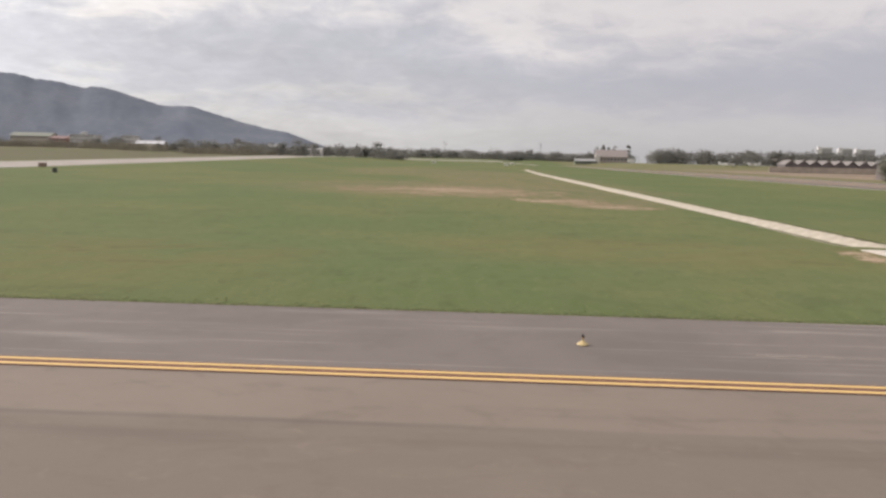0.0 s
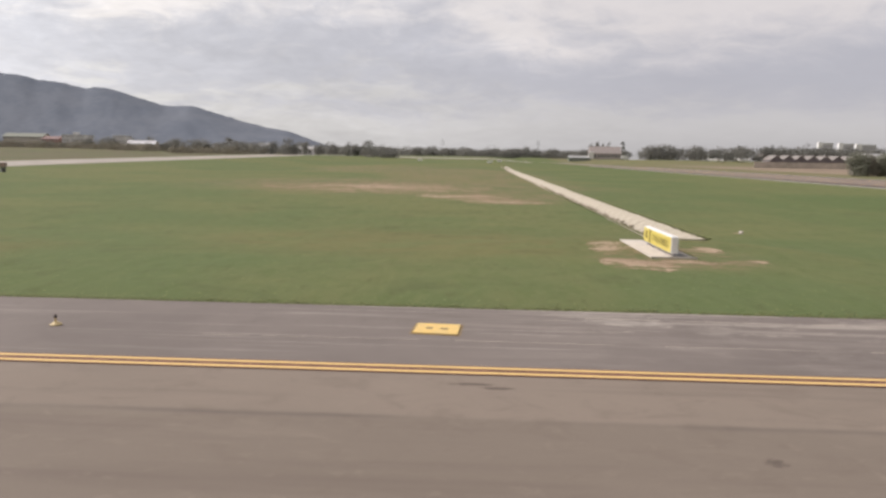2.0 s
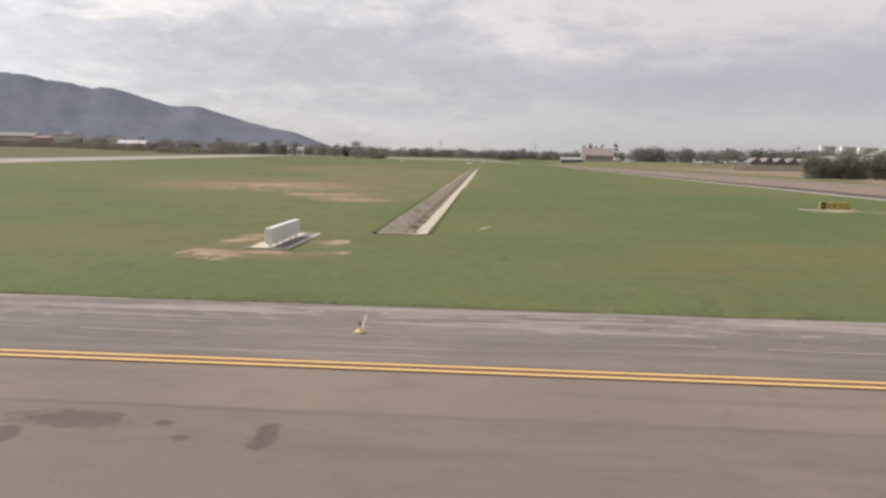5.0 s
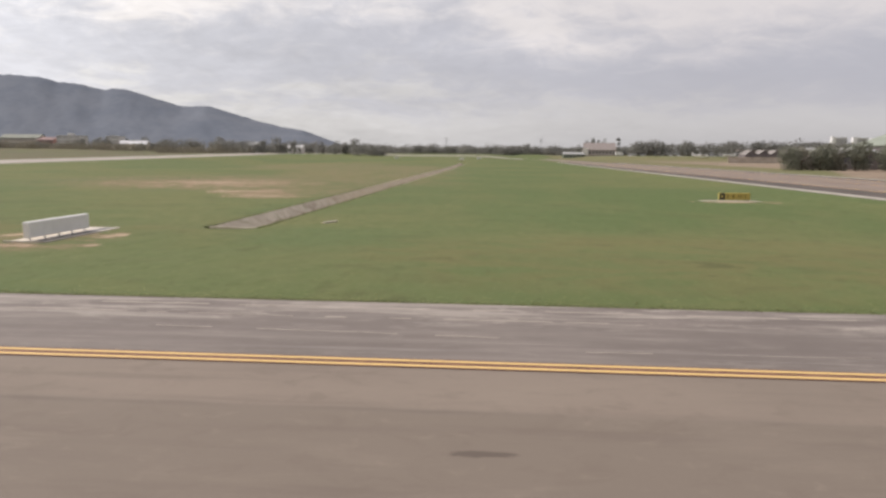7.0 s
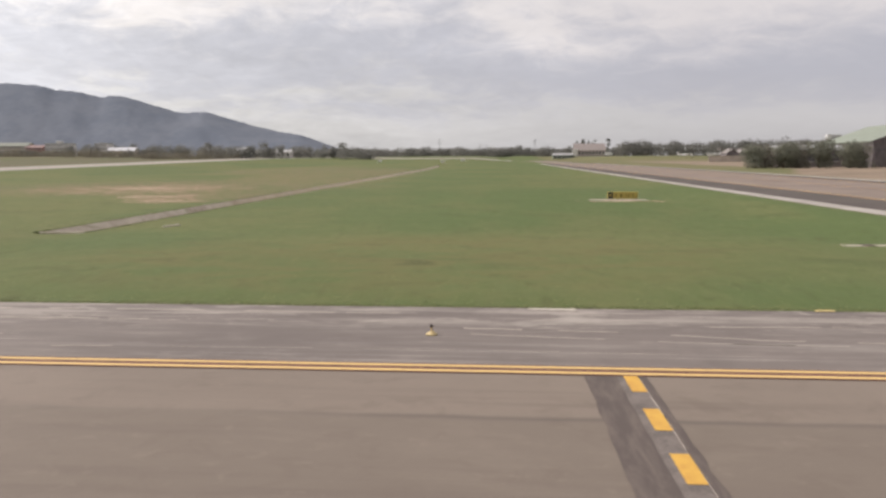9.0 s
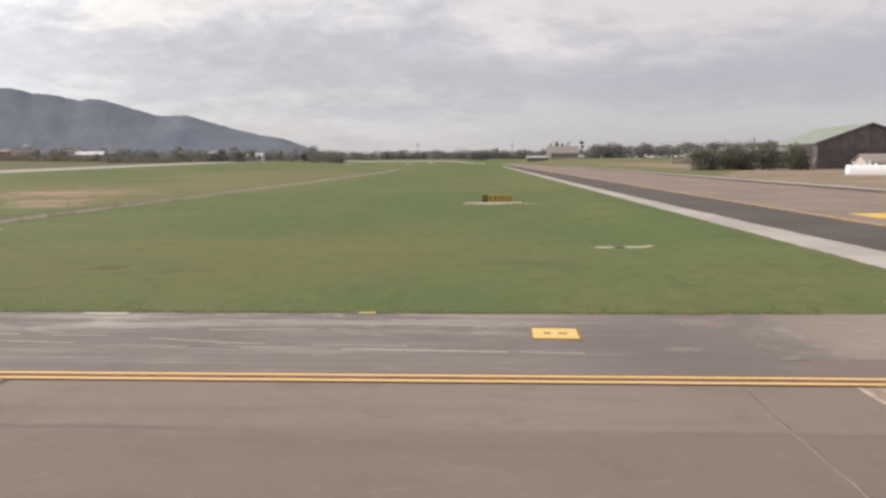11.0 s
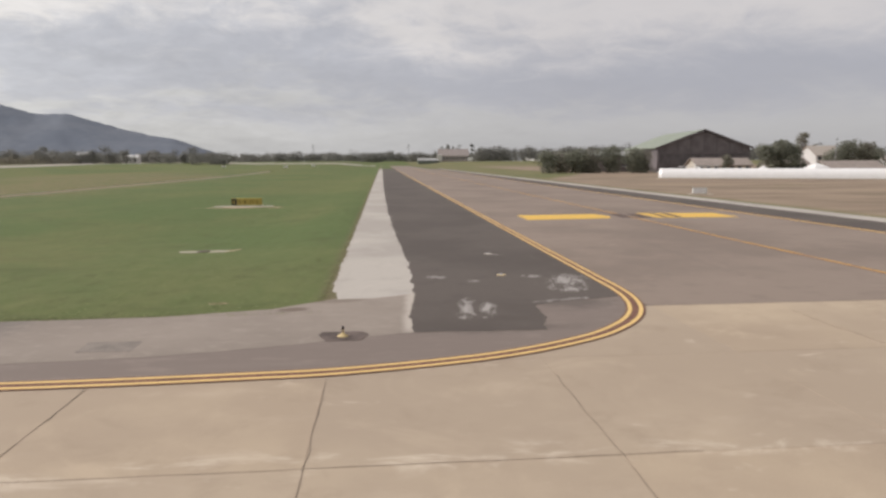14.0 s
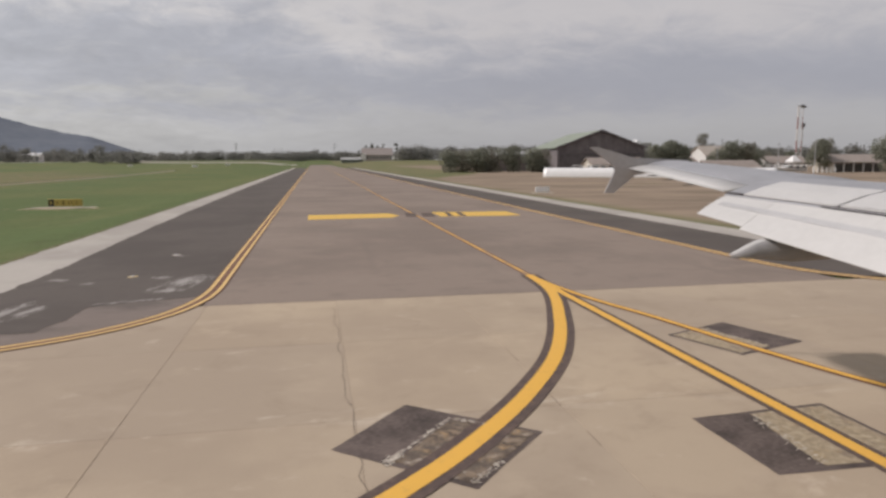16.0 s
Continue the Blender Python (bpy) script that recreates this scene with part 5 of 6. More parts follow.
def crown_quads(blobs, count, size, rnd, verts, faces):
    """Leaf sprays scattered through a few overlapping lumps, thicker towards their skins."""
    tot = sum(b[3] ** 2 for b in blobs)
    for cx, cy, cz, r, flat in blobs:
        for _ in range(int(count * r * r / tot)):
            d = Vector((rnd.gauss(0, 1), rnd.gauss(0, 1), rnd.gauss(0, 1))).normalized()
            k = r * (0.55 + 0.5 * rnd.random() ** 0.6)
            p = Vector((cx + d.x * k, cy + d.y * k, cz + d.z * k * flat))
            s = size * rnd.uniform(0.5, 1.3)
            u = Vector((rnd.gauss(0, 1), rnd.gauss(0, 1), rnd.gauss(0, 0.6))).normalized()
            v = u.cross(d + Vector((0.1, 0.2, 0.3))).normalized()
            b = len(verts)
            fold = d * s * 0.25
            verts += [p - u * s, p - v * s * 0.6 + fold, p + u * s, p + v * s * 0.6 + fold]
            faces += [(b, b + 1, b + 3), (b + 1, b + 2, b + 3)]


def tree_blobs(rnd, tall, wide, start=0.3, n=9):
    out = []
    for i in range(n):
        a, q = rnd.uniform(0, 6.28), rnd.random()
        z = tall * (start + 0.12 + (0.80 - start) * q)
        spread = wide * (0.95 - 0.65 * abs(q - 0.4)) * rnd.uniform(0.35, 0.75)
        out.append((math.cos(a) * spread, math.sin(a) * spread, z, wide * rnd.uniform(0.36, 0.58), rnd.uniform(0.7, 0.95)))
    out.append((0, 0, tall * 0.62, wide * 0.62, 0.85))
    out.append((0, 0, tall * 0.84, wide * 0.40, 0.8))
    return out


def tree_mesh(seed, tall, wide, start, count, size, mat):
    rnd = random.Random(seed)
    blobs = tree_blobs(rnd, tall, wide, start)
    v, f = [], []
    crown_quads(blobs, count, size, rnd, v, f)
    crown = bpy.data.meshes.new("crown")
    crown.from_pydata(v, [], f)
    crown.materials.append(mat)
    bm = bmesh.new()
    lean = (rnd.uniform(-0.3, 0.3), rnd.uniform(-0.3, 0.3))
    tube(bm, (0, 0, -0.3), (lean[0], lean[1], tall * 0.45), tall * 0.035, tall * 0.022, 9)
    for b in blobs[:7]:
        mid = Vector((b[0] * 0.4 + lean[0], b[1] * 0.4 + lean[1], tall * 0.5))
        tube(bm, (lean[0], lean[1], tall * rnd.uniform(0.25, 0.42)), mid, tall * 0.018, tall * 0.011, 6)
        tube(bm, mid, (b[0], b[1], b[2]), tall * 0.011, tall * 0.004, 6)
    trunk = bpy.data.meshes.new("trunk")
    bm.to_mesh(trunk)
    bm.free()
    trunk.materials.append(bark)
    return trunk, crown


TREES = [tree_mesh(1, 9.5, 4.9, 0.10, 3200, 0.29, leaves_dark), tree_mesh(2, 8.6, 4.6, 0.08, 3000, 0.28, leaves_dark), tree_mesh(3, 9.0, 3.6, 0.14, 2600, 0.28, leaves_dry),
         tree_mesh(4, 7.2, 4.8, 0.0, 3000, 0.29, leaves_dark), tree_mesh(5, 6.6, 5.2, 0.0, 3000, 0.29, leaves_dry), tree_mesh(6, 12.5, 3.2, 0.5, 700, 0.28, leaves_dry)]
TREE_WORDS = ["broad dark-green round-crowned tree", "full dark-green tree with a low crown", "upright dull-green tree", "dense dark bushy tree branching from the ground", "wide dull olive bush-like tree", "thin sparse-crowned tall tree"]


def tree(kind, x, y, scale=1.0, sz=1.0, group="trees by the apron"):
    t = thing("tree", pose(x, y, height(x, y), 0, 0, random.uniform(0, 360)), TREE_WORDS[kind] + " beside the apron", "tree", group)
    t.scale = (scale, scale, scale * sz)
    for name, me in zip(("trunk", "crown"), TREES[kind]):
        o = new(name, me)
        o.parent = t
    return t


# trees near the hangar and the low buildings
for k, x, y, s, z in ((3, 150.2, 253.2, 1.05, 1.0), (4, 155.8, 257.7, 1.15, 1.0), (3, 160.3, 253.2, 1.1, 1.05), (4, 167, 258.8, 1.2, 1.05), (3, 173.8, 255.5, 1.2, 1.08), (3, 182.5, 251, 1.1, 1.05), (4, 187.5, 253.2, 1.1, 1.1),
                      (0, 235.5, 240, 1.25, 1.02), (1, 229.5, 239, 1.1, 1.05), (1, 241, 241, 1.15, 1.02), (5, 349, 400, 1.75, 1.05), (1, 256, 231, 1.2, 1.06), (2, 262.5, 231, 1.1, 1.1), (3, 250.5, 231, 1.0, 1.08),
                      (2, 336, 278.7, 1.6, 0.98), (0, 277.5, 211, 0.92, 1.33), (2, 202, 216.8, 0.68, 1.05), (3, 268, 236, 1.0, 1.1), (3, 288, 192.5, 1.25, 1.25), (4, 293, 194, 1.3, 1.3)):
    tree(k, x, y, s, z)
# trees past the hangar's side and along the far apron
rt = random.Random(11)
for i in range(10):
    tree(rt.choice((0, 1, 3, 4)), 254 + 12 * i + rt.uniform(-4, 4), 312 + rt.uniform(-8, 45), rt.uniform(0.9, 1.25), rt.uniform(0.9, 1.1), "trees behind the hangar")


def woods(name, spots, mat, leaf, label, count=220):
    """Far trees that nobody could count, as one mesh of leaf sprays and stems."""
    rnd = random.Random(len(spots))
    v, f = [], []
    for x, y, tall, wide in spots:
        z0 = height(x, y)
        bl = [(x + bx_, y + by_, z0 + bz_, r_, fl) for bx_, by_, bz_, r_, fl in tree_blobs(rnd, tall, wide, 0.0, 6)]
        crown_quads(bl, count, leaf, rnd, v, f)
        b = len(v)
        w = tall * 0.03
        v += [Vector((x - w, y, z0 - 0.5)), Vector((x + w, y, z0 - 0.5)), Vector((x + w, y + w, z0 + tall * 0.5)), Vector((x - w, y + w, z0 + tall * 0.5)), Vector((x, y + 2 * w, z0 - 0.5))]
        f += [(b, b + 1, b + 2), (b, b + 2, b + 3), (b + 1, b + 4, b + 2), (b + 4, b, b + 3)]
    me = bpy.data.meshes.new(name)
    me.from_pydata(v, [], f)
    me.materials.append(mat)
    return tagged(new(name, me), label, "trees", kind="stuff")


rw = random.Random(5)
spots = []
for i in range(230):          # across the runway
    u = rw.uniform(0, 1)
    tx = -640 + 560 * u + rw.uniform(-8, 8)
    low = 0.5 if -520 < tx < -392 or -350 < tx < -316 else 1.0
    spots.append((tx, 640 + 60 * rw.random() + 140 * u * rw.random(), rw.uniform(7, 13) * low * (1.3 if rw.random() < 0.12 else 1), rw.uniform(6, 11) * (0.5 + 0.5 * low)))
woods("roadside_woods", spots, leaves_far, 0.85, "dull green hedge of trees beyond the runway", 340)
spots = [(rw.uniform(-620, -190), 545 + 85 * rw.random(), rw.uniform(1.6, 4.2), rw.uniform(6, 13)) for i in range(230)]
woods("verge_scrub", spots, leaf_material("dry_scrub", (0.150, 0.135, 0.105), (0.225, 0.205, 0.155)), 0.7, "low dull brownish scrub along the runway verge", 110)
spots = []
for i in range(330):          # the far treeline
    u = rw.uniform(0, 1)
    spots.append((-480 + 760 * u, 1180 + 260 * rw.random(), rw.uniform(8, 13) * (1.35 if rw.random() < 0.1 else 1), rw.uniform(12, 20)))
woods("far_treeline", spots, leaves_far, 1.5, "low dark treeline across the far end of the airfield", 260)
spots = []
for i in range(230):          # right of the far house, behind the apron
    u = rw.uniform(0, 1)
    spots.append((190 + 560 * u, 690 + 90 * rw.random(), rw.uniform(9, 15), rw.uniform(9, 14)))
spots += [(170, 940, 24, 5), (178, 938, 25, 5), (186, 939, 24, 5), (194, 937, 25, 5), (211, 930, 25, 4), (160, 945, 17, 8)]
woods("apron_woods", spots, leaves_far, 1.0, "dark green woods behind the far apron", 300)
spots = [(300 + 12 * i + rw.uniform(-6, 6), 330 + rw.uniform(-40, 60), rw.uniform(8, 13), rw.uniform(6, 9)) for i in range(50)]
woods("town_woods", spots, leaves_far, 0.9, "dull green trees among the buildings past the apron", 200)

# ---- buildings ----
plaster = plain("cream_plaster", (0.55, 0.50, 0.42), 0.85, 0.0, 0.1, 0.4)
plaster_white = plain("white_plaster", (0.68, 0.66, 0.63), 0.85, 0.0, 0.08, 0.4)
brown_roof = plain("faded_brown_roof", (0.30, 0.255, 0.225), 0.75, 0.0, 0.16, 0.8)
red_roof = plain("faded_red_roof", (0.25, 0.165, 0.15), 0.75, 0.0, 0.15, 0.8)
grey_roof = plain("grey_roof", (0.36, 0.36, 0.35), 0.7, 0.0, 0.12, 0.6)
green_roof = plain("pale_green_sheet_roof", (0.245, 0.275, 0.215), 0.5, 0.1, 0.12, 0.3)
# dark for the hangar's shaded front, then lifted to stand in for haze
dark_wall = plain("dark_hangar_cladding", (0.165, 0.146, 0.148), 0.7, 0.0, 0.25, 0.3)
window_mat = plain("dark_window", (0.10, 0.10, 0.105), 0.2, 0.0, 0.2, 1.0, spec=0.5)
shade_mat = plain("shaded_opening", (0.085, 0.077, 0.070), 0.9, 0.0, 0.2, 1.0)


def gable_roof(lx, ly, eave, ridge, over, thick=0.25, along="x"):
    """A pitched roof of two thick slopes; the ridge runs along x or y."""
    bm = bmesh.new()
    a, b = (lx, ly) if along == "x" else (ly, lx)
    drop = (ridge - eave) * over / b
    prof = [(-b - over, eave - drop), (0, ridge), (b + over, eave - drop), (b + over, eave - drop - thick), (0, ridge - thick), (-b - over, eave - drop - thick)]
    ends = []
    for s in (-a - over, a + over):
        ends.append([bm.verts.new((s, p, z) if along == "x" else (p, s, z)) for p, z in prof])
    for i in range(6):
        j = (i + 1) % 6
        bm.faces.new((ends[0][i], ends[0][j], ends[1][j], ends[1][i]))
    for e_ in ends:
        bm.faces.new((e_[0], e_[1], e_[4], e_[5]))
        bm.faces.new((e_[1], e_[2], e_[3], e_[4]))
    return bm


def walls_with_gable(lx, ly, eave, ridge, along="x"):
    bm = bmesh.new()
    if along == "x":
        out = [(-ly, 0), (ly, 0), (ly, eave), (0, ridge), (-ly, eave)]
        ring = [[bm.verts.new((s, p, z)) for p, z in out] for s in (-lx, lx)]
    else:
        out = [(-lx, 0), (lx, 0), (lx, eave), (0, ridge), (-lx, eave)]
        ring = [[bm.verts.new((p, s, z)) for p, z in out] for s in (-ly, ly)]
    for i in range(5):
        j = (i + 1) % 5
        bm.faces.new((ring[0][i], ring[0][j], ring[1][j], ring[1][i]))
    bm.faces.new(ring[0])
    bm.faces.new(ring[1])
    return bm


def add_windows(t, lx, front, floors, cols, h, z0=0.0, wide=0.5, tall=0.42, mat=None):
    cw, fh = 2 * lx / cols, h / floors
    for r in range(floors):
        for c in range(cols):
            x = -lx + cw * (c + 0.5)
            z = z0 + fh * (r + 0.32)
            w = part("window", boxed((x - cw * wide / 2, front - 0.12, z), (x + cw * wide / 2, front + 0.02, z + fh * tall)), mat or window_mat, t)
            part("sill", boxed((x - cw * wide / 2 - 0.1, front - 0.3, z - 0.12), (x + cw * wide / 2 + 0.1, front - 0.02, z)), plaster_white, w)


def house(x, y, turn, lx, ly, eave, ridge, wall, roof, label, floors=1, cols=4, along="x", name="house", win=True):
    t = thing(name, pose(x, y, height(x, y), 0, 0, turn), label, "building")
    part("wall", walls_with_gable(lx, ly, eave, ridge - 0.3, along), wall, t)
    part("roof", gable_roof(lx, ly, eave, ridge, 0.7, 0.25, along), roof, t)
    if win:
        add_windows(t, lx, -ly, floors, cols, eave)
    return t


def flat_block(x, y, turn, lx, ly, h, wall, roof, label, floors, cols, name="apartment_block", crown=True):
    t = thing(name, pose(x, y, height(x, y), 0, 0, turn), label, "building")
    part("wall", boxed((-lx, -ly, 0), (lx, ly, h)), wall, t)
    part("roof", boxed((-lx - 0.4, -ly - 0.4, h), (lx + 0.4, ly + 0.4, h + 0.5), 0.08), roof, t)
    add_windows(t, lx * 0.97, -ly, floors, cols, h)
    if crown:
        part("stair_house", boxed((-lx * 0.25, -ly * 0.4, h + 0.5), (lx * 0.1, ly * 0.4, h + 3.0), 0.1), wall, t)
    return t


# the big hangar: dark panels stand for its shaded open front, pale green roof
hg = thing("hangar", pose(220.3, 291.1, height(217, 264), 0, 0, -6.9), "large dark-fronted hangar with a pale green pitched roof", "hangar")
part("wall", walls_with_gable(18.7, 26.8, 10.0, 16.4, "y"), dark_wall, hg)
part("roof", gable_roof(18.7, 26.8, 10.3, 17.3, 0.9, 0.35, "y"), green_roof, hg)
for i in range(8):
    a = -18.0 + 4.5 * i
    part("front_panel", boxed((a + 0.05, -27.1, 0.1), (a + 4.4, -26.82, 7.4), 0.03), plain("front_shade_paint", (0.125, 0.113, 0.116), 0.65, 0.0, 0.3, 0.5) if i == 0 else bpy.data.materials["front_shade_paint"], hg)
part("front_rail", boxed((-18.6, -27.2, 7.4), (18.6, -26.82, 7.8), 0.04), dark_wall, hg)
for i in range(7):
    a = -15.6 + 5.2 * i
    top = 16.4 - abs(a) * 6.4 / 18.7
    part("gable_post", boxed((a - 0.12, -26.95, 7.8), (a + 0.12, -26.78, top)), plain("gable_post_steel", (0.125, 0.115, 0.115), 0.6) if i == 0 else bpy.data.materials["gable_post_steel"], hg)
for sgn in (-1, 1):
    bm = bmesh.new()
    r_ = [[bm.verts.new((sgn * (px + ox), y_, pz + oz)) for ox, oz in ((0, 0), (0, -0.75))] for y_ in (-27.78, -27.72) for px, pz in ((0, 17.38), (19.65, 10.02))]
    for q in ((0, 1), (2, 3)):
        bm.faces.new((r_[q[0]][0], r_[q[1]][0], r_[q[1]][1], r_[q[0]][1]))
    for q in ((0, 2), (1, 3)):
        bm.faces.new((r_[q[0]][0], r_[q[1]][0], r_[q[1]][1], r_[q[0]][1]))
    for e_ in (0, 1):
        bm.faces.new((r_[0][e_], r_[1][e_], r_[3][e_], r_[2][e_]))
    part("barge_board", bm, dark_wall, hg, "dark edge board of the gable")
# lean-to shed on its side
house(184, 291, -6.9, 12.5, 9, 7.0, 8.8, plain("shed_wall", (0.17, 0.15, 0.14), 0.8), grey_roof, "long dull grey lean-to shed beside the hangar", 1, 3, "x", "shed")

# long low half-round white shelter at the edge of the apron
SH_A, SH_B = Vector((159.6, 172.7)), Vector((210.6, 146.1))
sh_dir = (SH_B - SH_A).normalized()
sh_len = (SH_B - SH_A).length
sh = thing("long_shelter", pose(SH_A.x, SH_A.y, height(150, 150), 0, 0, math.degrees(math.atan2(sh_dir.y, sh_dir.x))), "long low half-round white sheet-metal shelter beside the apron", "shelter")
bm = bmesh.new()
N = 14
rings = []
for i in range(56):
    s = sh_len * i / 55
    rings.append([bm.verts.new((s, 1.85 * math.cos(math.pi * k / N), 0.10 + 2.45 * math.sin(math.pi * k / N) + (0.02 if i % 2 else 0))) for k in range(N + 1)])
for a, b in zip(rings, rings[1:]):
    for k in range(N):
        bm.faces.new((a[k], a[k + 1], b[k + 1], b[k]))
bm.faces.new(rings[0])
bm.faces.new(rings[-1][::-1])
shelter_white = plain("white_sheet_metal", (0.78, 0.77, 0.75), 0.35, 0.1, 0.05, 0.7)
part("roof_shell", bm, shelter_white, sh, "curved glossy white sheeting", True)
part("kerb", boxed((0, -2.0, -0.05), (sh_len, -1.87, 0.16), 0.02), base_concrete, sh)
part("kerb", boxed((0, 1.87, -0.05), (sh_len, 2.0, 0.16), 0.02), base_concrete, sh)

# low houses and canopies beyond it
house(268.5, 266, 6, 6.3, 5.5, 7.0, 10.6, plaster_white, plain("pale_brown_roof", (0.40, 0.35, 0.30), 0.75, 0.0, 0.12, 0.8), "cream house with a faded brown pitched roof", 2, 4)
house(235.9, 204, 3, 9.6, 3.9, 2.3, 4.4, plaster, brown_roof, "long low building with a faded brown roof", 1, 8, "x", "low_building")
house(283, 239, 2, 9.0, 4.4, 3.6, 6.0, plaster_white, brown_roof, "low pale building with a weathered roof", 1, 6, "x", "low_building")
house(213, 244, 0, 10.6, 4.4, 3.3, 5.6, plaster, brown_roof, "low brown-roofed building before the hangar", 1, 7, "x", "low_building")
house(243, 250, 0, 7, 4.4, 3.6, 5.8, plaster, brown_roof, "low brown-roofed building among trees", 1, 5, "x", "low_building")
ob_ = house(291, 213, -2, 10.2, 5.2, 3.9, 6.4, plaster, brown_roof, "open-fronted low building with a broad brown roof", 1, 4, "x", "low_building", False)
# dark panels on the closed wall stand for the shade inside open bays
for i in range(5):
    part("bay_shade", boxed((-9.8 + 3.95 * i, -5.26, 0.05), (-6.3 + 3.95 * i, -5.15, 3.1)), shade_mat, ob_, "dark panel standing for the shade in an open bay")
    part("post", boxed((-10.1 + 3.95 * i, -5.6, 0), (-9.8 + 3.95 * i, -5.35, 3.7)), white_paint, ob_)
for i in range(6):
    p_ = thing("bollard_post", pose(264.3 + 1.7 * i, 198, height(272, 199)), "short white post in a row before the building", "post", "white posts")
    part("post", lathe(bmesh.new(), [(0.16, 0), (0.16, 1.75), (0.1, 1.9)], 8), white_paint, p_)


def canopy(x, y, turn, w, h, label):
    t = thing("canopy_tent", pose(x, y, height(x, y), 0, 0, turn), label, "tent", "white canopies")
    apex, eave = h, h * 0.62
    bm = bmesh.new()
    v = [bm.verts.new((sx * w, sy * w, eave)) for sx, sy in ((-1, -1), (1, -1), (1, 1), (-1, 1))]
    lo = [bm.verts.new((sx * w, sy * w, eave - 0.35)) for sx, sy in ((-1, -1), (1, -1), (1, 1), (-1, 1))]
    a1, a2 = bm.verts.new((-w * 0.15, 0, apex)), bm.verts.new((w * 0.15, 0, apex))
    bm.faces.new((v[0], v[1], a2, a1))
    bm.faces.new((v[2], v[3], a1, a2))
    bm.faces.new((v[1], v[2], a2))
    bm.faces.new((v[3], v[0], a1))
    for i in range(4):
        bm.faces.new((v[i], lo[i], lo[(i + 1) % 4], v[(i + 1) % 4]))
    part("cover", bm, white_paint, t, "white fabric cover")
    for sx, sy in ((-1, -1), (1, -1), (1, 1), (-1, 1)):
        part("leg", tube(bmesh.new(), (sx * (w - 0.08), sy * (w - 0.08), 0), (sx * (w - 0.08), sy * (w - 0.08), eave), 0.06), metal_grey, t)
    return t


canopy(216.1, 190.6, 4, 2.5, 3.7, "small white pitched canopy tent")
canopy(208.5, 206.2, 2, 1.2, 2.9, "tiny white canopy by the shelter")
canopy(277, 224, 2, 2.0, 6.2, "white canopy roof near the mast")


def small_plane(x, y, turn, scale, label):
    """A parked high-wing light aircraft: nose to local -x."""
    t = thing("light_aircraft", pose(x, y, height(x, y), 0, 0, turn), label, "aircraft", "parked light aircraft")
    t.scale = (scale, scale, scale)
    bm = bmesh.new()
    prof = [(-3.4, 0.12, 1.45), (-3.1, 0.42, 1.45), (-2.2, 0.55, 1.5), (-0.8, 0.66, 1.62), (0.8, 0.60, 1.65), (2.5, 0.34, 1.62), (4.6, 0.14, 1.66)]
    rings = [[bm.verts.new((x_, r_ * 0.85 * math.cos(a * math.pi / 5), z_ + r_ * math.sin(a * math.pi / 5))) for a in range(10)] for x_, r_, z_ in prof]
    for a, b in zip(rings, rings[1:]):
        for i in range(10):
            bm.faces.new((a[i], a[(i + 1) % 10], b[(i + 1) % 10], b[i]))
    bm.faces.new(rings[0])
    bm.faces.new(rings[-1])
    part("fuselage", bm, white_paint, t, "white fuselage", True)
    part("wing", boxed((-1.5, -5.4, 2.25), (0.2, 5.4, 2.42), 0.06), white_paint, t)
    part("tailplane", boxed((3.7, -1.7, 1.75), (4.6, 1.7, 1.85), 0.03), white_paint, t)
    part("fin", slab_poly(bmesh.new(), [(3.6, 1.8), (4.3, 3.1), (4.9, 3.1), (4.7, 1.7)], 0.05, 0.1), white_paint, t).rotation_euler = (radians(90), 0, 0)
    part("window", boxed((-1.7, -0.585, 1.75), (0.3, 0.585, 2.15), 0.08), window_mat, t, "dark cabin windows")
    for wx, wy in ((-2.6, 0), (0.1, -1.15), (0.1, 1.15)):
        part("strut", tube(bmesh.new(), (wx, wy * 0.4, 1.15), (wx, wy, 0.25), 0.05), metal_grey, t)
        part("wheel", tube(bmesh.new(), (wx, wy - 0.08, 0.25), (wx, wy + 0.08, 0.25), 0.25, n=14), black_paint, t)
    part("propeller", boxed((-3.5, -0.07, 0.6), (-3.42, 0.07, 2.3), 0.02), black_paint, t)
    return t


small_plane(239.6, 179.3, 205, 1.2, "white light aircraft parked beside a floodlight mast")
small_plane(192.1, 217.5, 75, 1.15, "white light aircraft parked before the dark hangar")
small_plane(228, 618, 160, 1.7, "white light aircraft parked on the far apron")
small_plane(252, 622, 20, 1.7, "white light aircraft parked on the far apron")

# floodlight mast
mast_white = plain("mast_white_paint", (0.60, 0.58, 0.56), 0.6, 0.1, 0.1, 2)
mast_red = plain("mast_faded_red", (0.34, 0.22, 0.21), 0.7, 0.0, 0.15, 2)
mt = thing("floodlight_mast", pose(515, 520, height(515, 520)) @ Matrix.Diagonal((4.6, 4.6, 2.6, 1.0)), "tall slim lattice mast, faded red and white, with lamps", "mast")
for sx, sy in ((-0.45, -0.3), (0.45, -0.3), (0, 0.5)):
    for k in range(5):
        za, zb = 19.4 * k / 5, 19.4 * (k + 1) / 5
        part("chord", tube(bmesh.new(), (sx, sy, za), (sx, sy, zb), 0.085), mast_white if k in (0, 2, 4) else mast_red, mt)
for k in range(16):
    z = 1.2 * k
    a, b = ((-0.45, -0.3), (0.45, -0.3)) if k % 2 else ((0.45, -0.3), (0, 0.5))
    part("brace", tube(bmesh.new(), (*a, z), (*b, z + 1.2), 0.045), mast_white, mt)
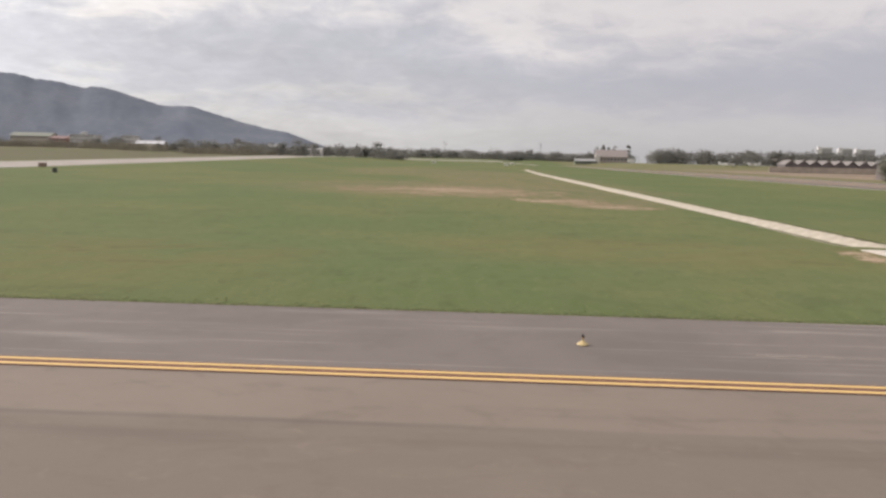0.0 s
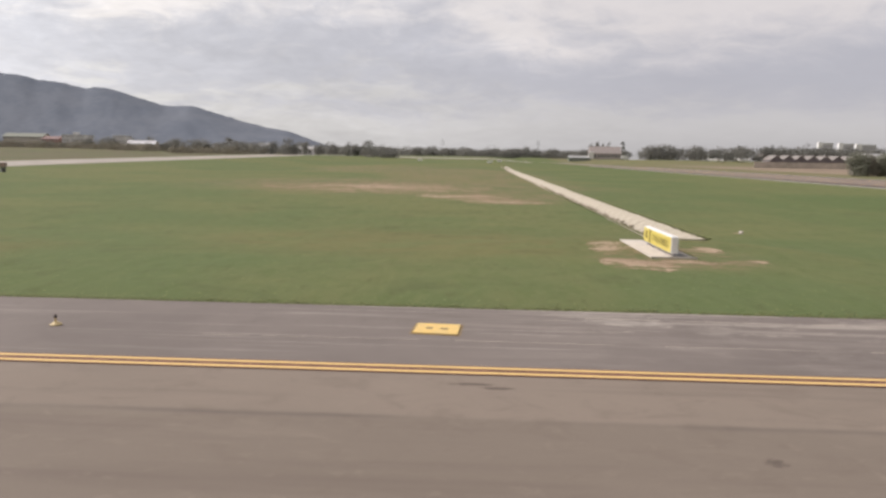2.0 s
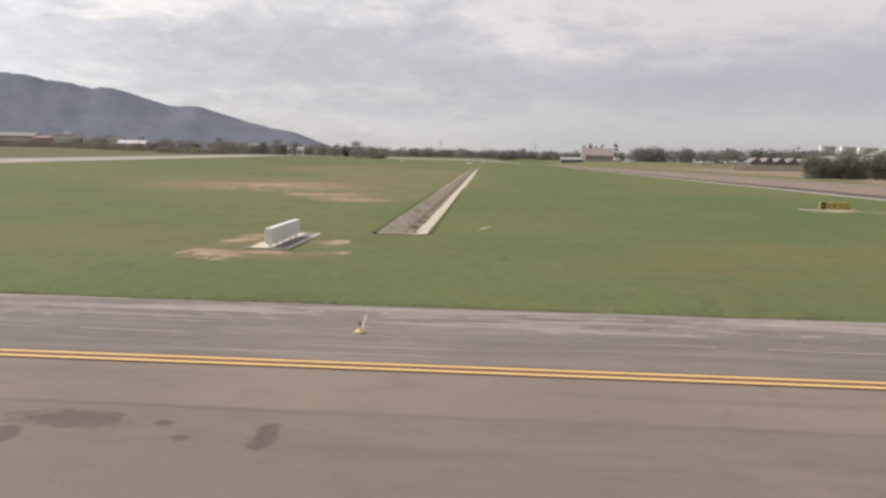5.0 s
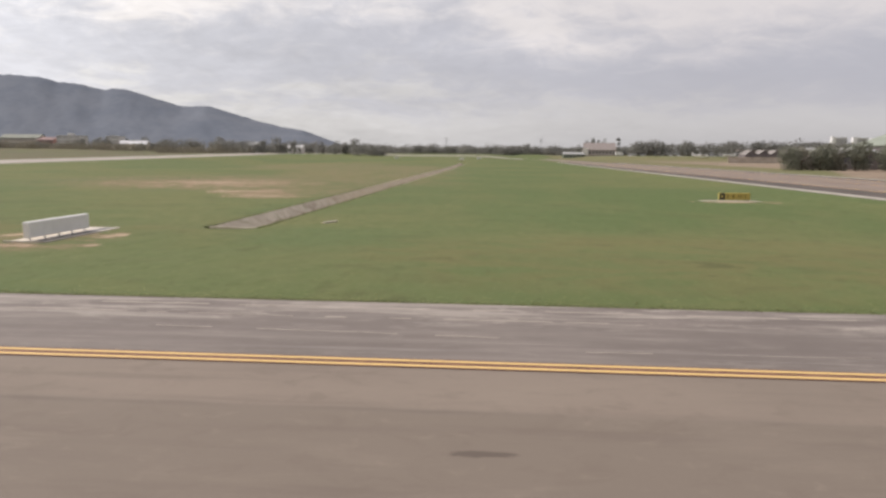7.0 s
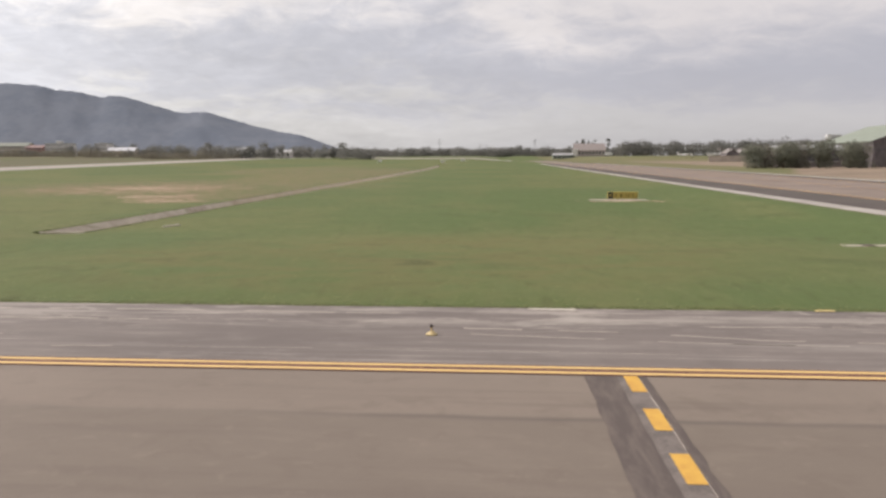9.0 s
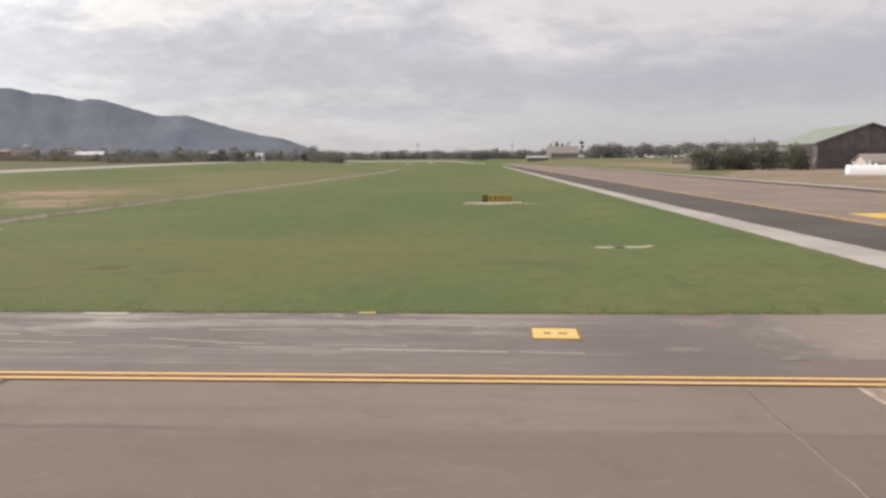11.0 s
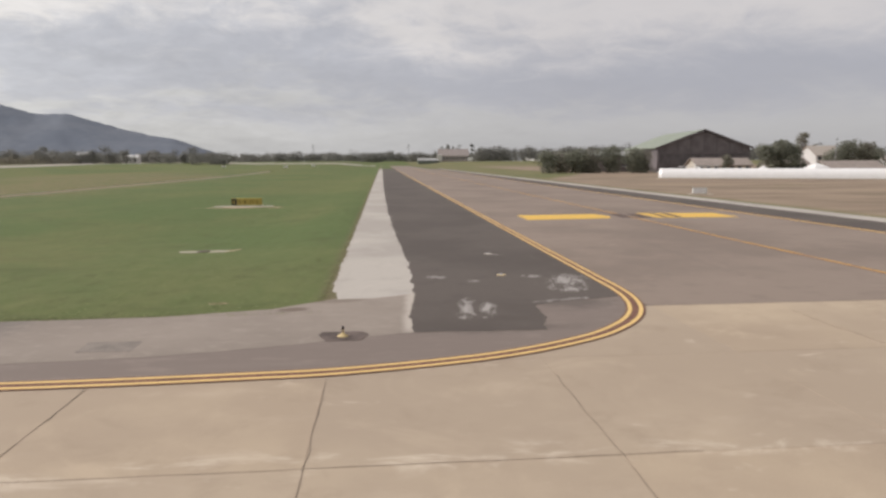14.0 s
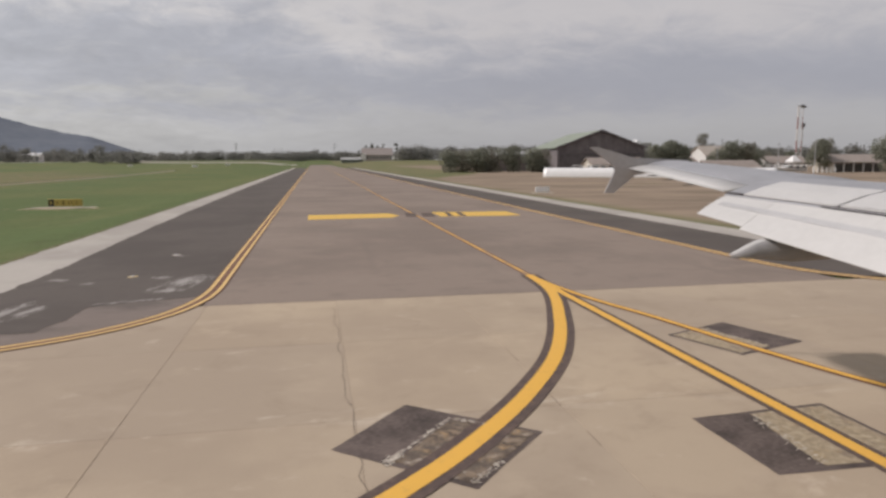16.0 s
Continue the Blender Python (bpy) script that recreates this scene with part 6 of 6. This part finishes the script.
for z, sx in ((18.6, 0.3), (18.9, -0.2)):
    lm = part("lamp", boxed((sx - 0.45, -0.9, z), (sx + 0.45, -0.3, z + 0.7), 0.1), metal_grey, mt, "box floodlight")
    part("glass", boxed((sx - 0.36, -0.94, z + 0.08), (sx + 0.36, -0.89, z + 0.62)), window_mat, lm)
for x, y, h in ((222, 147, 9.2), (262, 213, 10.6), (257.8, 240.9, 12.8), (237.6, 212.9, 10.0)):
    pl = thing("utility_pole", pose(x, y, height(x, y)), "thin bare utility pole among the low buildings", "pole", "utility poles")
    part("pole", lathe(bmesh.new(), [(0.14, 0), (0.09, h)], 8), metal_grey, pl)
    part("arm", boxed((-0.8, -0.05, h - 0.6), (0.8, 0.05, h - 0.48)), metal_grey, pl)

lp = thing("lamp_pole", pose(522.5, 524, height(522, 524)), "tall thin pole with a dark lamp head beside the mast", "lamp pole")
part("pole", lathe(bmesh.new(), [(0.42, 0), (0.25, 35)], 8), metal_grey, lp)
part("lamp_head", boxed((-1.3, -1.0, 32), (1.3, 1.0, 35.8), 0.4), dark_wall, lp, "dark boxy lamp head")

# far zigzag-roofed shed behind a long wall
zz_mat = plain("weathered_sheet_roof", (0.235, 0.212, 0.195), 0.6, 0.0, 0.1, 0.3)
zs = thing("zigzag_shed", pose(252, 486, height(252, 486), 0, 0, 0), "long shed with a row of pale pitched roofs and dark gables", "shed")
part("wall", boxed((-34, 0, 0), (34, 12, 5.6)), dark_wall, zs)
for i in range(8):
    a = -34 + 8.5 * i
    bm = bmesh.new()
    prof = [(a, 5.4), (a + 4.25, 8.4), (a + 8.5, 5.4), (a + 8.5, 5.9), (a + 4.25, 9.0), (a, 5.9)]
    e0, e1 = [bm.verts.new((p, -0.8, z)) for p, z in prof], [bm.verts.new((p, 12.6, z)) for p, z in prof]
    for k in range(6):
        j = (k + 1) % 6
        bm.faces.new((e0[k], e0[j], e1[j], e1[k]))
    for e_ in (e0, e1):
        bm.faces.new((e_[0], e_[1], e_[4], e_[5]))
        bm.faces.new((e_[1], e_[2], e_[3], e_[4]))
    part("roof_bay", bm, zz_mat, zs)
    part("gable", slab_poly(bmesh.new(), [(a + 0.3, 5.4), (a + 4.25, 8.2), (a + 8.2, 5.4)], 0.02, 0.1), dark_wall, zs).rotation_euler = (radians(90), 0, 0)
part("ridge_roof", boxed((-34, 12.2, 8.6), (34, 20, 9.3)), zz_mat, zs)
bw = thing("boundary_wall", pose(246, 478, height(246, 478)), "long weathered grey-beige perimeter wall", "wall")
wall_mat = plain("weathered_wall", (0.44, 0.385, 0.325), 0.9, 0.0, 0.2, 0.25)
for i in range(14):
    part("wall_panel", boxed((-42 + 6 * i + 0.06, -0.12, 0), (-36 + 6 * i - 0.06, 0.12, 4.0 + 0.1 * (i % 2)), 0.02), wall_mat, bw)
    part("pier", boxed((-42 + 6 * i - 0.2, -0.2, 0), (-42 + 6 * i + 0.2, 0.2, 4.3), 0.03), wall_mat, bw)

# town beyond the runway
house(-464, 694, 0, 21.5, 7, 12.0, 15.5, plaster, plain("faded_green_roof", (0.215, 0.225, 0.185), 0.75), "long cream building with a faded green roof", 3, 14, "x", "apartment_house")
house(-433, 690, 0, 9, 6, 10.0, 12.5, plain("pink_plaster", (0.42, 0.26, 0.23), 0.85), red_roof, "pink-walled house with a red roof", 3, 5, "x", "apartment_house")
flat_block(-408.5, 693, 0, 13, 7, 14, plaster_white, grey_roof, "white apartment block with rows of windows", 4, 10)
flat_block(-364, 700, 0, 7, 6, 14, plaster_white, grey_roof, "white block among dark trees", 4, 6, "apartment_block", False)
house(-334, 684, 0, 14.5, 4, 6.6, 9.4, plaster, plain("bright_sheet_roof", (0.56, 0.56, 0.57), 0.6), "low shed with a bright white roof", 1, 3, "x", "shed", False)
house(-245, 704, 0, 6, 5, 8, 11, plaster, grey_roof, "pale house half hidden by trees", 2, 3)
house(-215, 712, 0, 5, 5, 9, 12, plaster_white, grey_roof, "pale house half hidden by trees", 2, 3)
house(-175, 730, 0, 8, 5, 7, 9, plaster_white, shelter_white, "low white-roofed building by the trees", 1, 3)
# far house at the end of the parallel taxiway
fh = house(182, 905, 0, 20, 8, 8.5, 17, plain("pinkish_plaster", (0.42, 0.37, 0.345), 0.85, 0.0, 0.1, 0.4), plain("faded_pink_brown_roof", (0.34, 0.295, 0.275), 0.75, 0.0, 0.14, 0.8), "large pale house with a broad brown roof", 1, 9, "x", "terminal_house")
part("entrance_block", boxed((-22.5, -10, 0), (-16, -8.3, 9.5), 0.1), plaster_white, fh, "white entrance block")
house(148, 900, 0, 14, 6, 5, 7.5, plain("dull_green_wall", (0.18, 0.21, 0.17), 0.8), grey_roof, "low dull green shed", 1, 5, "x", "shed")
tk = thing("box_truck", pose(203, 880, height(203, 880)), "white box truck parked by the far house", "truck")
part("body", boxed((-4, -1.4, 1.0), (3.0, 1.4, 5.2), 0.15), white_paint, tk)
part("cab", boxed((3.1, -1.3, 0.8), (5.2, 1.3, 3.6), 0.3), white_paint, tk)
for wx in (-2.6, 3.9):
    for wy in (-1.25, 1.25):
        part("wheel", tube(bmesh.new(), (wx, wy - 0.18, 0.55), (wx, wy + 0.18, 0.55), 0.55, n=14), black_paint, tk)
# city towers
tower_wall = plain("grey_tower_wall", (0.45, 0.44, 0.445), 0.9, 0.0, 0.08, 0.02)
# window bands lightened in colour to stand in for distance haze
tower_glass = plain("hazed_tower_glass", (0.30, 0.30, 0.315), 0.5, 0.0, 0.08, 0.02)
tower_light = plain("pale_tower_wall", (0.74, 0.73, 0.72), 0.9, 0.0, 0.05, 0.02)
for x, w, h in ((1022, 19, 56), (1080, 19, 55), (1136, 25, 53)):
    tw = thing("tower_block", pose(x, 2000, height(x, 2000), 0, 0, -12), "tall grey city tower block with a white end wall", "building", "city towers")
    part("wall", boxed((-w * 0.45, -8, 0), (w, 8, h)), tower_wall, tw)
    part("end_wall", boxed((-w, -8.6, 0), (-w * 0.45, 8.6, h + 3)), tower_light, tw)
    part("roof", boxed((-w * 0.45, -8.4, h), (w + 0.4, 8.4, h + 1.5)), tower_light, tw)
    for r in range(9):
        part("window_band", boxed((-w * 0.42, -8.3, 4 + 5.4 * r), (w * 0.97, -7.9, 6.2 + 5.4 * r)), tower_glass, tw)
wt_ = thing("water_tower", pose(557, 905, height(557, 905)), "round pale water tower on legs", "water tower")
part("tank", lathe(bmesh.new(), [(0.5, 18), (4.5, 20), (5.8, 23.5), (4.5, 27), (0.6, 28.6)], 18), tower_light, wt_, "", True)
for a in range(5):
    c_, s_ = math.cos(a * 1.2566), math.sin(a * 1.2566)
    part("leg", tube(bmesh.new(), (4 * c_, 4 * s_, 0), (3.4 * c_, 3.4 * s_, 20), 0.35), tower_light, wt_)
for x, y in ((142, 1420), (-60, 1460)):
    py_ = thing("pylon", pose(x, y, height(x, y)), "faint lattice power pylon above the treeline", "pylon", "power pylons")
    for sx, sy in ((-2, -2), (2, -2), (2, 2), (-2, 2)):
        part("leg", tube(bmesh.new(), (sx, sy, 0), (sx * 0.15, sy * 0.15, 38), 0.3, 0.18, 5), metal_grey, py_)
    for z in (28, 33):
        part("arm", boxed((-5, -0.2, z), (5, 0.2, z + 0.5)), metal_grey, py_)

# ---- the airliner's wing, standing where the shot ends ----
wing = thing("aircraft_wing", pose(97.86, -1.886, 0, 0, 0, -10.5), "white and grey airliner wing with lowered flaps and a wingtip fence", "aircraft wing")
skin_grey = plain("grey_wing_skin", (0.36, 0.36, 0.375), 0.38, 0.35, 0.08, 0.8)
skin_white = plain("white_wing_paint", (0.49, 0.48, 0.465), 0.45, 0.0, 0.05, 1.2)
fence_grey = plain("grey_fence_paint", (0.40, 0.385, 0.39), 0.5, 0.0, 0.1, 1.0)
# fairing grey is darkened to carry the shade of its underside
fairing_shade = plain("fairing_shade_grey", (0.24, 0.232, 0.228), 0.5, 0.0, 0.1, 1.0)
gap_shade = plain("flap_gap_shade", (0.05, 0.045, 0.045), 0.8)
EYE = 4.5


def gap_at(l):
    return 4.79 + 0.295 * (11.15 - l), -0.56 - 0.0443 * (11.15 - l)


def flap_te(l):
    return 4.28 + 0.27 * (11.1 - l), -0.93 - 0.118 * (11.1 - l)


def tip_te(l):
    return 4.26 + 0.137 * (15.25 - l), -0.17 - 0.091 * (15.25 - l)


def lead(l):
    return 5.75 + 0.36 * (15.25 - l)


def loft(sections, closed=True):
    """A skin through sections of equal length, with ends filled."""
    bm = bmesh.new()
    R = [[bm.verts.new(p) for p in s] for s in sections]
    for a, b in zip(R, R[1:]):
        for i in range(len(a) if closed else len(a) - 1):
            j = (i + 1) % len(a)
            bm.faces.new((a[i], a[j], b[j], b[i]))
    bm.faces.new(R[0])
    bm.faces.new(R[-1][::-1])
    return bm


def wing_section(l):
    """Upper skin from the hinge line forward over the crest to the leading edge and back underneath."""
    if l <= 11.15:
        x0, z0 = gap_at(l)
    else:
        x0, z0 = tip_te(l)
        x0 += 0.45
        z0 += 0.06
    xl = lead(l)
    c = xl - x0
    th = 0.05 * c + 0.04
    zl = z0 + 0.02 * c
    up_ = [(x0, z0), (x0 + 0.2 * c, z0 + 0.075 * c), (x0 + 0.45 * c, z0 + 0.105 * c), (x0 + 0.7 * c, z0 + 0.10 * c), (x0 + 0.9 * c, z0 + 0.07 * c), (xl, zl)]
    lo_ = [(x0 + 0.9 * c, zl - th * 0.8), (x0 + 0.6 * c, z0 - th * 1.2), (x0 + 0.25 * c, z0 - th), (x0, z0 - 0.06)]
    return [(x, l, EYE + z) for x, z in up_ + lo_]


part("skin", loft([wing_section(l) for l in (0.9, 2.5, 4.5, 6.5, 8.5, 10.2, 11.15, 11.2, 12.5, 14, 15.25)]), skin_grey, wing, "grey metal wing skin", True)


def flap_section(l, cut=0.0):
    (x0, z0), (x1, z1) = gap_at(l), flap_te(l)
    x0, z0 = x0 + 0.03, z0 - 0.035
    dx, dz = x1 - x0, z1 - z0
    n_ = Vector((-dz, dx)).normalized() * -1
    if n_.y < 0:
        n_ = -n_
    pt = lambda t, k: (x0 + dx * t + n_.x * k, l, EYE + z0 + dz * t + n_.y * k)
    end = 1.0 - cut
    return [pt(0, 0.02), pt(0.2, 0.035), pt(0.6, 0.03), pt(end, 0.008), pt(end, -0.008), pt(0.6, -0.04), pt(0.2, -0.07)]


part("flap", loft([flap_section(l) for l in (0.9, 3, 5, 7, 9, 10.05)]), skin_white, wing, "lowered white flap")
part("outer_flap", loft([flap_section(l, 0.10) for l in (10.06, 10.6, 11.12)]), skin_white, wing, "shorter outer end of the flap")
def on_flap(l, t, lift):
    (x0, z0), (x1, z1) = gap_at(l), flap_te(l)
    return (x0 + 0.03 + (x1 - x0 - 0.03) * t, l, EYE + z0 - 0.035 + (z1 - z0 + 0.035) * t + 0.052 + 0.012 * (11 - l) / 10 + lift)


part("flap_band", loft([[on_flap(l, t, k) for t, k in ((0.37, 0.0), (0.49, -0.002), (0.49, -0.02), (0.37, -0.02))] for l in (0.9, 4, 8, 10.95)]), plain("flap_band_grey", (0.42, 0.415, 0.415), 0.45, 0.1, 0.08, 1.2), wing, "grey band along the flap")
# dark strip laid along the hinge line, standing for the shade in the slot
part("slot_shade_strip", loft([[on_flap(l, -0.02, 0.010), on_flap(l, 0.05, 0.0), on_flap(l, 0.05, -0.06), on_flap(l, -0.02, -0.06)] for l in (0.9, 6, 11.14)]), gap_shade, wing)


def panel_on_skin(l0, l1, a, b, lift):
    """A thin plate lying on the upper skin between two spans and two chord shares."""
    secs = []
    for l in (l0, (l0 + l1) / 2, l1):
        s = wing_section(l)
        def on(t):
            pos = [(0, s[0]), (0.2, s[1]), (0.45, s[2]), (0.7, s[3])]
            for (t0, p0), (t1, p1) in zip(pos, pos[1:]):
                if t <= t1:
                    k = (t - t0) / (t1 - t0)
                    return Vector(p0).lerp(Vector(p1), k)
            return Vector(s[3])
        p = [on(a), on((a + b) / 2), on(b)]
        secs.append([q + Vector((0, 0, lift)) for q in p] + [q + Vector((0, 0, lift - 0.03)) for q in p[::-1]])
    return loft(secs)


for l0, l1 in ((9.05, 10.75), (7.05, 9.0), (5.0, 7.0), (2.8, 4.95)):
    part("spoiler", panel_on_skin(l0, l1, 0.006, 0.26, 0.022), skin_white, wing, "white spoiler panel")
# aileron and outer trailing edge
ail = []
for l in (11.32, 12.6, 13.9, 15.1):
    x0, z0 = tip_te(l)
    c = 0.47
    ail.append([(x0, l, EYE + z0), (x0 + 0.5 * c, l, EYE + z0 + 0.055), (x0 + c + 0.35, l, EYE + z0 + 0.125), (x0 + c + 0.3, l, EYE + z0 + 0.03), (x0 + 0.1, l, EYE + z0 - 0.025)])
part("aileron", loft(ail), skin_white, wing, "white aileron", True)
for l in (12.3, 13.1, 13.8, 14.5):
    x0, z0 = tip_te(l)
    part("static_wick", tube(bmesh.new(), (x0 + 0.05, l, EYE + z0 - 0.01), (x0 - 0.16, l, EYE + z0 - 0.02), 0.012, 0.006, 6), black_paint, wing)
# wingtip fence
fz = [(5.7, 0.0), (4.45, 0.05), (3.62, 0.30), (3.44, 0.29), (3.95, -0.10), (4.02, -0.24), (3.80, -0.74), (4.0, -0.75), (4.5, -0.34), (5.55, -0.16)]
part("fence", loft([[(x, l, EYE + z) for x, z in fz] for l in (15.26, 15.32)]), fence_grey, wing, "grey arrow-shaped wingtip fence")
# flap track fairings
for l0, tipx, tipz in ((9.55, 4.24, -1.40), (5.2, 5.2, -1.95)):
    gx_, gz_ = gap_at(l0)
    fx = [(tipx, tipz, 0.015), (tipx + 0.35, tipz + 0.09, 0.12), (tipx + 0.85, tipz + 0.13, 0.21), (gx_ + 0.5, gz_ - 0.55, 0.25), (gx_ + 1.6, gz_ - 0.40, 0.16), (gx_ + 2.3, gz_ - 0.28, 0.05)]
    secs = [[(x, l0 + r * 0.7 * math.cos(a * math.pi / 5), EYE + z + r * math.sin(a * math.pi / 5)) for a in range(10)] for x, z, r in fx]
    part("track_fairing", loft(secs), fairing_shade, wing, "grey canoe-shaped flap track fairing", True)
    part("fairing_cap", loft([[(x - 0.03, l0 + 0.01 + r * 0.45 * math.cos(a * math.pi / 4), EYE + z + 0.02 + r * 1.0 * math.sin(a * math.pi / 4)) for a in range(5)] for x, z, r in fx[:3]]), skin_white, wing, "white upper tail of the fairing", True)
# main leg that carries it
gear = part("landing_gear", tube(bmesh.new(), (8.4, 2.1, 0.55), (8.4, 2.1, EYE - 1.1), 0.14, 0.17, 14), metal_grey, wing, "main landing gear leg")
for dy in (-0.45, 0.45):
    part("wheel", tube(bmesh.new(), (8.4, 2.1 + dy - 0.2, 0.57), (8.4, 2.1 + dy + 0.2, 0.57), 0.57, n=24), black_paint, gear, "black tyre")
part("axle", tube(bmesh.new(), (8.4, 1.5, 0.57), (8.4, 2.7, 0.57), 0.09, n=12), metal_grey, gear)

# ---- concrete paving panels ----
apron = tagged(link("concrete_apron", slab_poly(bmesh.new(), [(CONC_X + 0.001, -21), (161.8, -21), (161.8, 19.70), (CONC_X + 0.001, 19.70)], -0.006, 0.03), plain("joint_filler", (0.27, 0.216, 0.165), 0.9, vary=0.3, scale=2)),
               "pale beige concrete apron of large jointed panels", "concrete paving", kind="structure")
conc = concrete_mat
rnd_out = conc.node_tree.nodes.new("ShaderNodeObjectInfo").outputs["Random"]
cn = Nodes("", conc)
old_c = cn.p.inputs["Base Color"].links[0].from_socket
cw = cn.world()
tone = cn.mix(cn.math("MULTIPLY", rnd_out, 0.35), old_c, (0.32, 0.265, 0.21))
tone = cn.mix(cn.ramp(cn.noise(0.55, 7, 0.68, cw, 0.5), 0.52, 0.72, 0.0, 0.55), tone, (0.285, 0.225, 0.165))
tone = cn.mix(cn.ramp(cn.noise(1.3, 7, 0.7, cn.scaled(cw, (1.8, 1, 1)), 0.4), 0.60, 0.74, 0.0, 0.6), tone, (0.52, 0.43, 0.335))
tone = cn.mix(cn.ramp(cn.noise(2.1, 6, 0.7, cn.scaled(cw, (3.0, 1, 1)), 0.3), 0.62, 0.78, 0.0, 0.45), tone, (0.26, 0.205, 0.155))
cs = cn.t.nodes.new("ShaderNodeSeparateXYZ")
cn.put(cw, cs.inputs[0])
near_joint = cn.ramp(cn.math("ABSOLUTE", cn.math("SUBTRACT", cs.outputs[1], 9.55)), 0.75, 0.1, 0.0, 1.0)
tone = cn.mix(cn.math("MULTIPLY", near_joint, cn.ramp(cn.noise(1.1, 7, 0.72, cn.scaled(cw, (2.4, 1, 1)), 0.4), 0.50, 0.68, 0.0, 0.75)), tone, (0.55, 0.47, 0.375))
stain_x = cn.math("ADD", cs.outputs[0], cn.math("MULTIPLY", cn.math("SUBTRACT", cn.noise(0.9, 6, 0.7, cw), 0.5), 0.5))
tone = cn.mix(cn.math("MULTIPLY", cn.ramp(cn.math("ABSOLUTE", cn.math("SUBTRACT", stain_x, 75.33)), 0.26, 0.03, 0.0, 0.9), cn.ramp(cn.noise(1.2, 5, 0.65, cn.scaled(cw, (1, 2.5, 1))), 0.36, 0.56, 0.35, 1.0)), tone, (0.195, 0.152, 0.112))
tone = cn.mix(cn.ramp(stain_x, 75.28, 75.14, 0.0, 0.7), tone, (0.53, 0.44, 0.345))
cn.put(tone, cn.p.inputs["Base Color"])
PX = [75.1, 80.1, 84.85, 89.7, 94.45, 98.45, 102.25, 106.1, 109.95, 113.8, 117.65, 121.5, 125.35, 129.2, 133.1, 137, 140.9, 144.8, 148.7, 152.6, 157.2, 161.8]
PY = [19.7, 14.55, 9.38, 4.35, -0.7, -5.8, -10.9, -16, -21]
panel_meshes = {}
for i in range(len(PX) - 1):
    for j in range(len(PY) - 1):
        w, d = round(PX[i + 1] - PX[i], 2), round(PY[j] - PY[j + 1], 2)
        if (w, d) not in panel_meshes:
            bm = bmesh.new()
            g, ch = 0.003, 0.004
            lo = [bm.verts.new(p) for p in ((g, g, -0.03), (w - g, g, -0.03), (w - g, d - g, -0.03), (g, d - g, -0.03))]
            mi = [bm.verts.new((v.co.x, v.co.y, -0.008)) for v in lo]
            hi = [bm.verts.new(p) for p in ((g + ch, g + ch, 0), (w - g - ch, g + ch, 0), (w - g - ch, d - g - ch, 0), (g + ch, d - g - ch, 0))]
            bm.faces.new(lo[::-1])
            bm.faces.new(hi)
            for a, b in ((lo, mi), (mi, hi)):
                for k in range(4):
                    bm.faces.new((a[k], a[(k + 1) % 4], b[(k + 1) % 4], b[k]))
            me = bpy.data.meshes.new("panel")
            bm.to_mesh(me)
            bm.free()
            me.materials.append(conc)
            panel_meshes[(w, d)] = me
        same_part("panel", panel_meshes[(w, d)], apron, pose(PX[i], PY[j + 1], random.uniform(-0.001, 0.0015)))

# ---- grass: tufts over the near field and a ragged fringe at the paving ----
rg = random.Random(3)
gv_, gf_ = [], []


def tuft(x, y, h, spread):
    z = height(x, y)
    for _ in range(3):
        a = rg.uniform(0, 6.28)
        dx, dy = math.cos(a) * spread, math.sin(a) * spread
        b = len(gv_)
        gv_.extend([(x - dx * 0.5, y - dy * 0.5, z - 0.005), (x + dx * 0.5, y + dy * 0.5, z - 0.005), (x + dy * 1.3, y - dx * 1.3, z + h * rg.uniform(0.4, 0.9))])
        gf_.append((b, b + 1, b + 2))


for _ in range(7000):
    x = rg.uniform(-32, 84.2)
    tuft(x, 19.62 + abs(rg.gauss(0, 0.22)) + 0.06 * noise.noise((x, 0, 0)), rg.uniform(0.012, 0.04), rg.uniform(0.03, 0.07))
for _ in range(4000):
    x, y = rg.uniform(-30, 84), 19.8 + 12 * rg.random() ** 1.7
    tuft(x, y, rg.uniform(0.006, 0.016), rg.uniform(0.03, 0.07))
for _ in range(1100):
    y = 21 + 70 * rg.random() ** 1.5
    tuft(84.15 - abs(rg.gauss(0, 0.15)), y, rg.uniform(0.006, 0.018), rg.uniform(0.03, 0.07))
for _ in range(4200):
    y = DITCH_Y0 - 0.6 + 75 * rg.random() ** 1.6
    edge_ = DITCH_L - 0.22 + abs(rg.gauss(0, 0.16)) if rg.random() < 0.5 else DITCH_R + 0.2 - abs(rg.gauss(0, 0.16))
    tuft(ditch_x(y) + edge_, y, rg.uniform(0.03, 0.09), rg.uniform(0.06, 0.16))
gm = bpy.data.meshes.new("grass_tufts")
gm.from_pydata(gv_, [], gf_)
gm.materials.append(leaf_material("grass_blade", (0.170, 0.195, 0.085), (0.250, 0.262, 0.120)))
tagged(new("grass_tufts", gm), "short ragged grass tufts along the paving and over the field", "grass", kind="stuff")
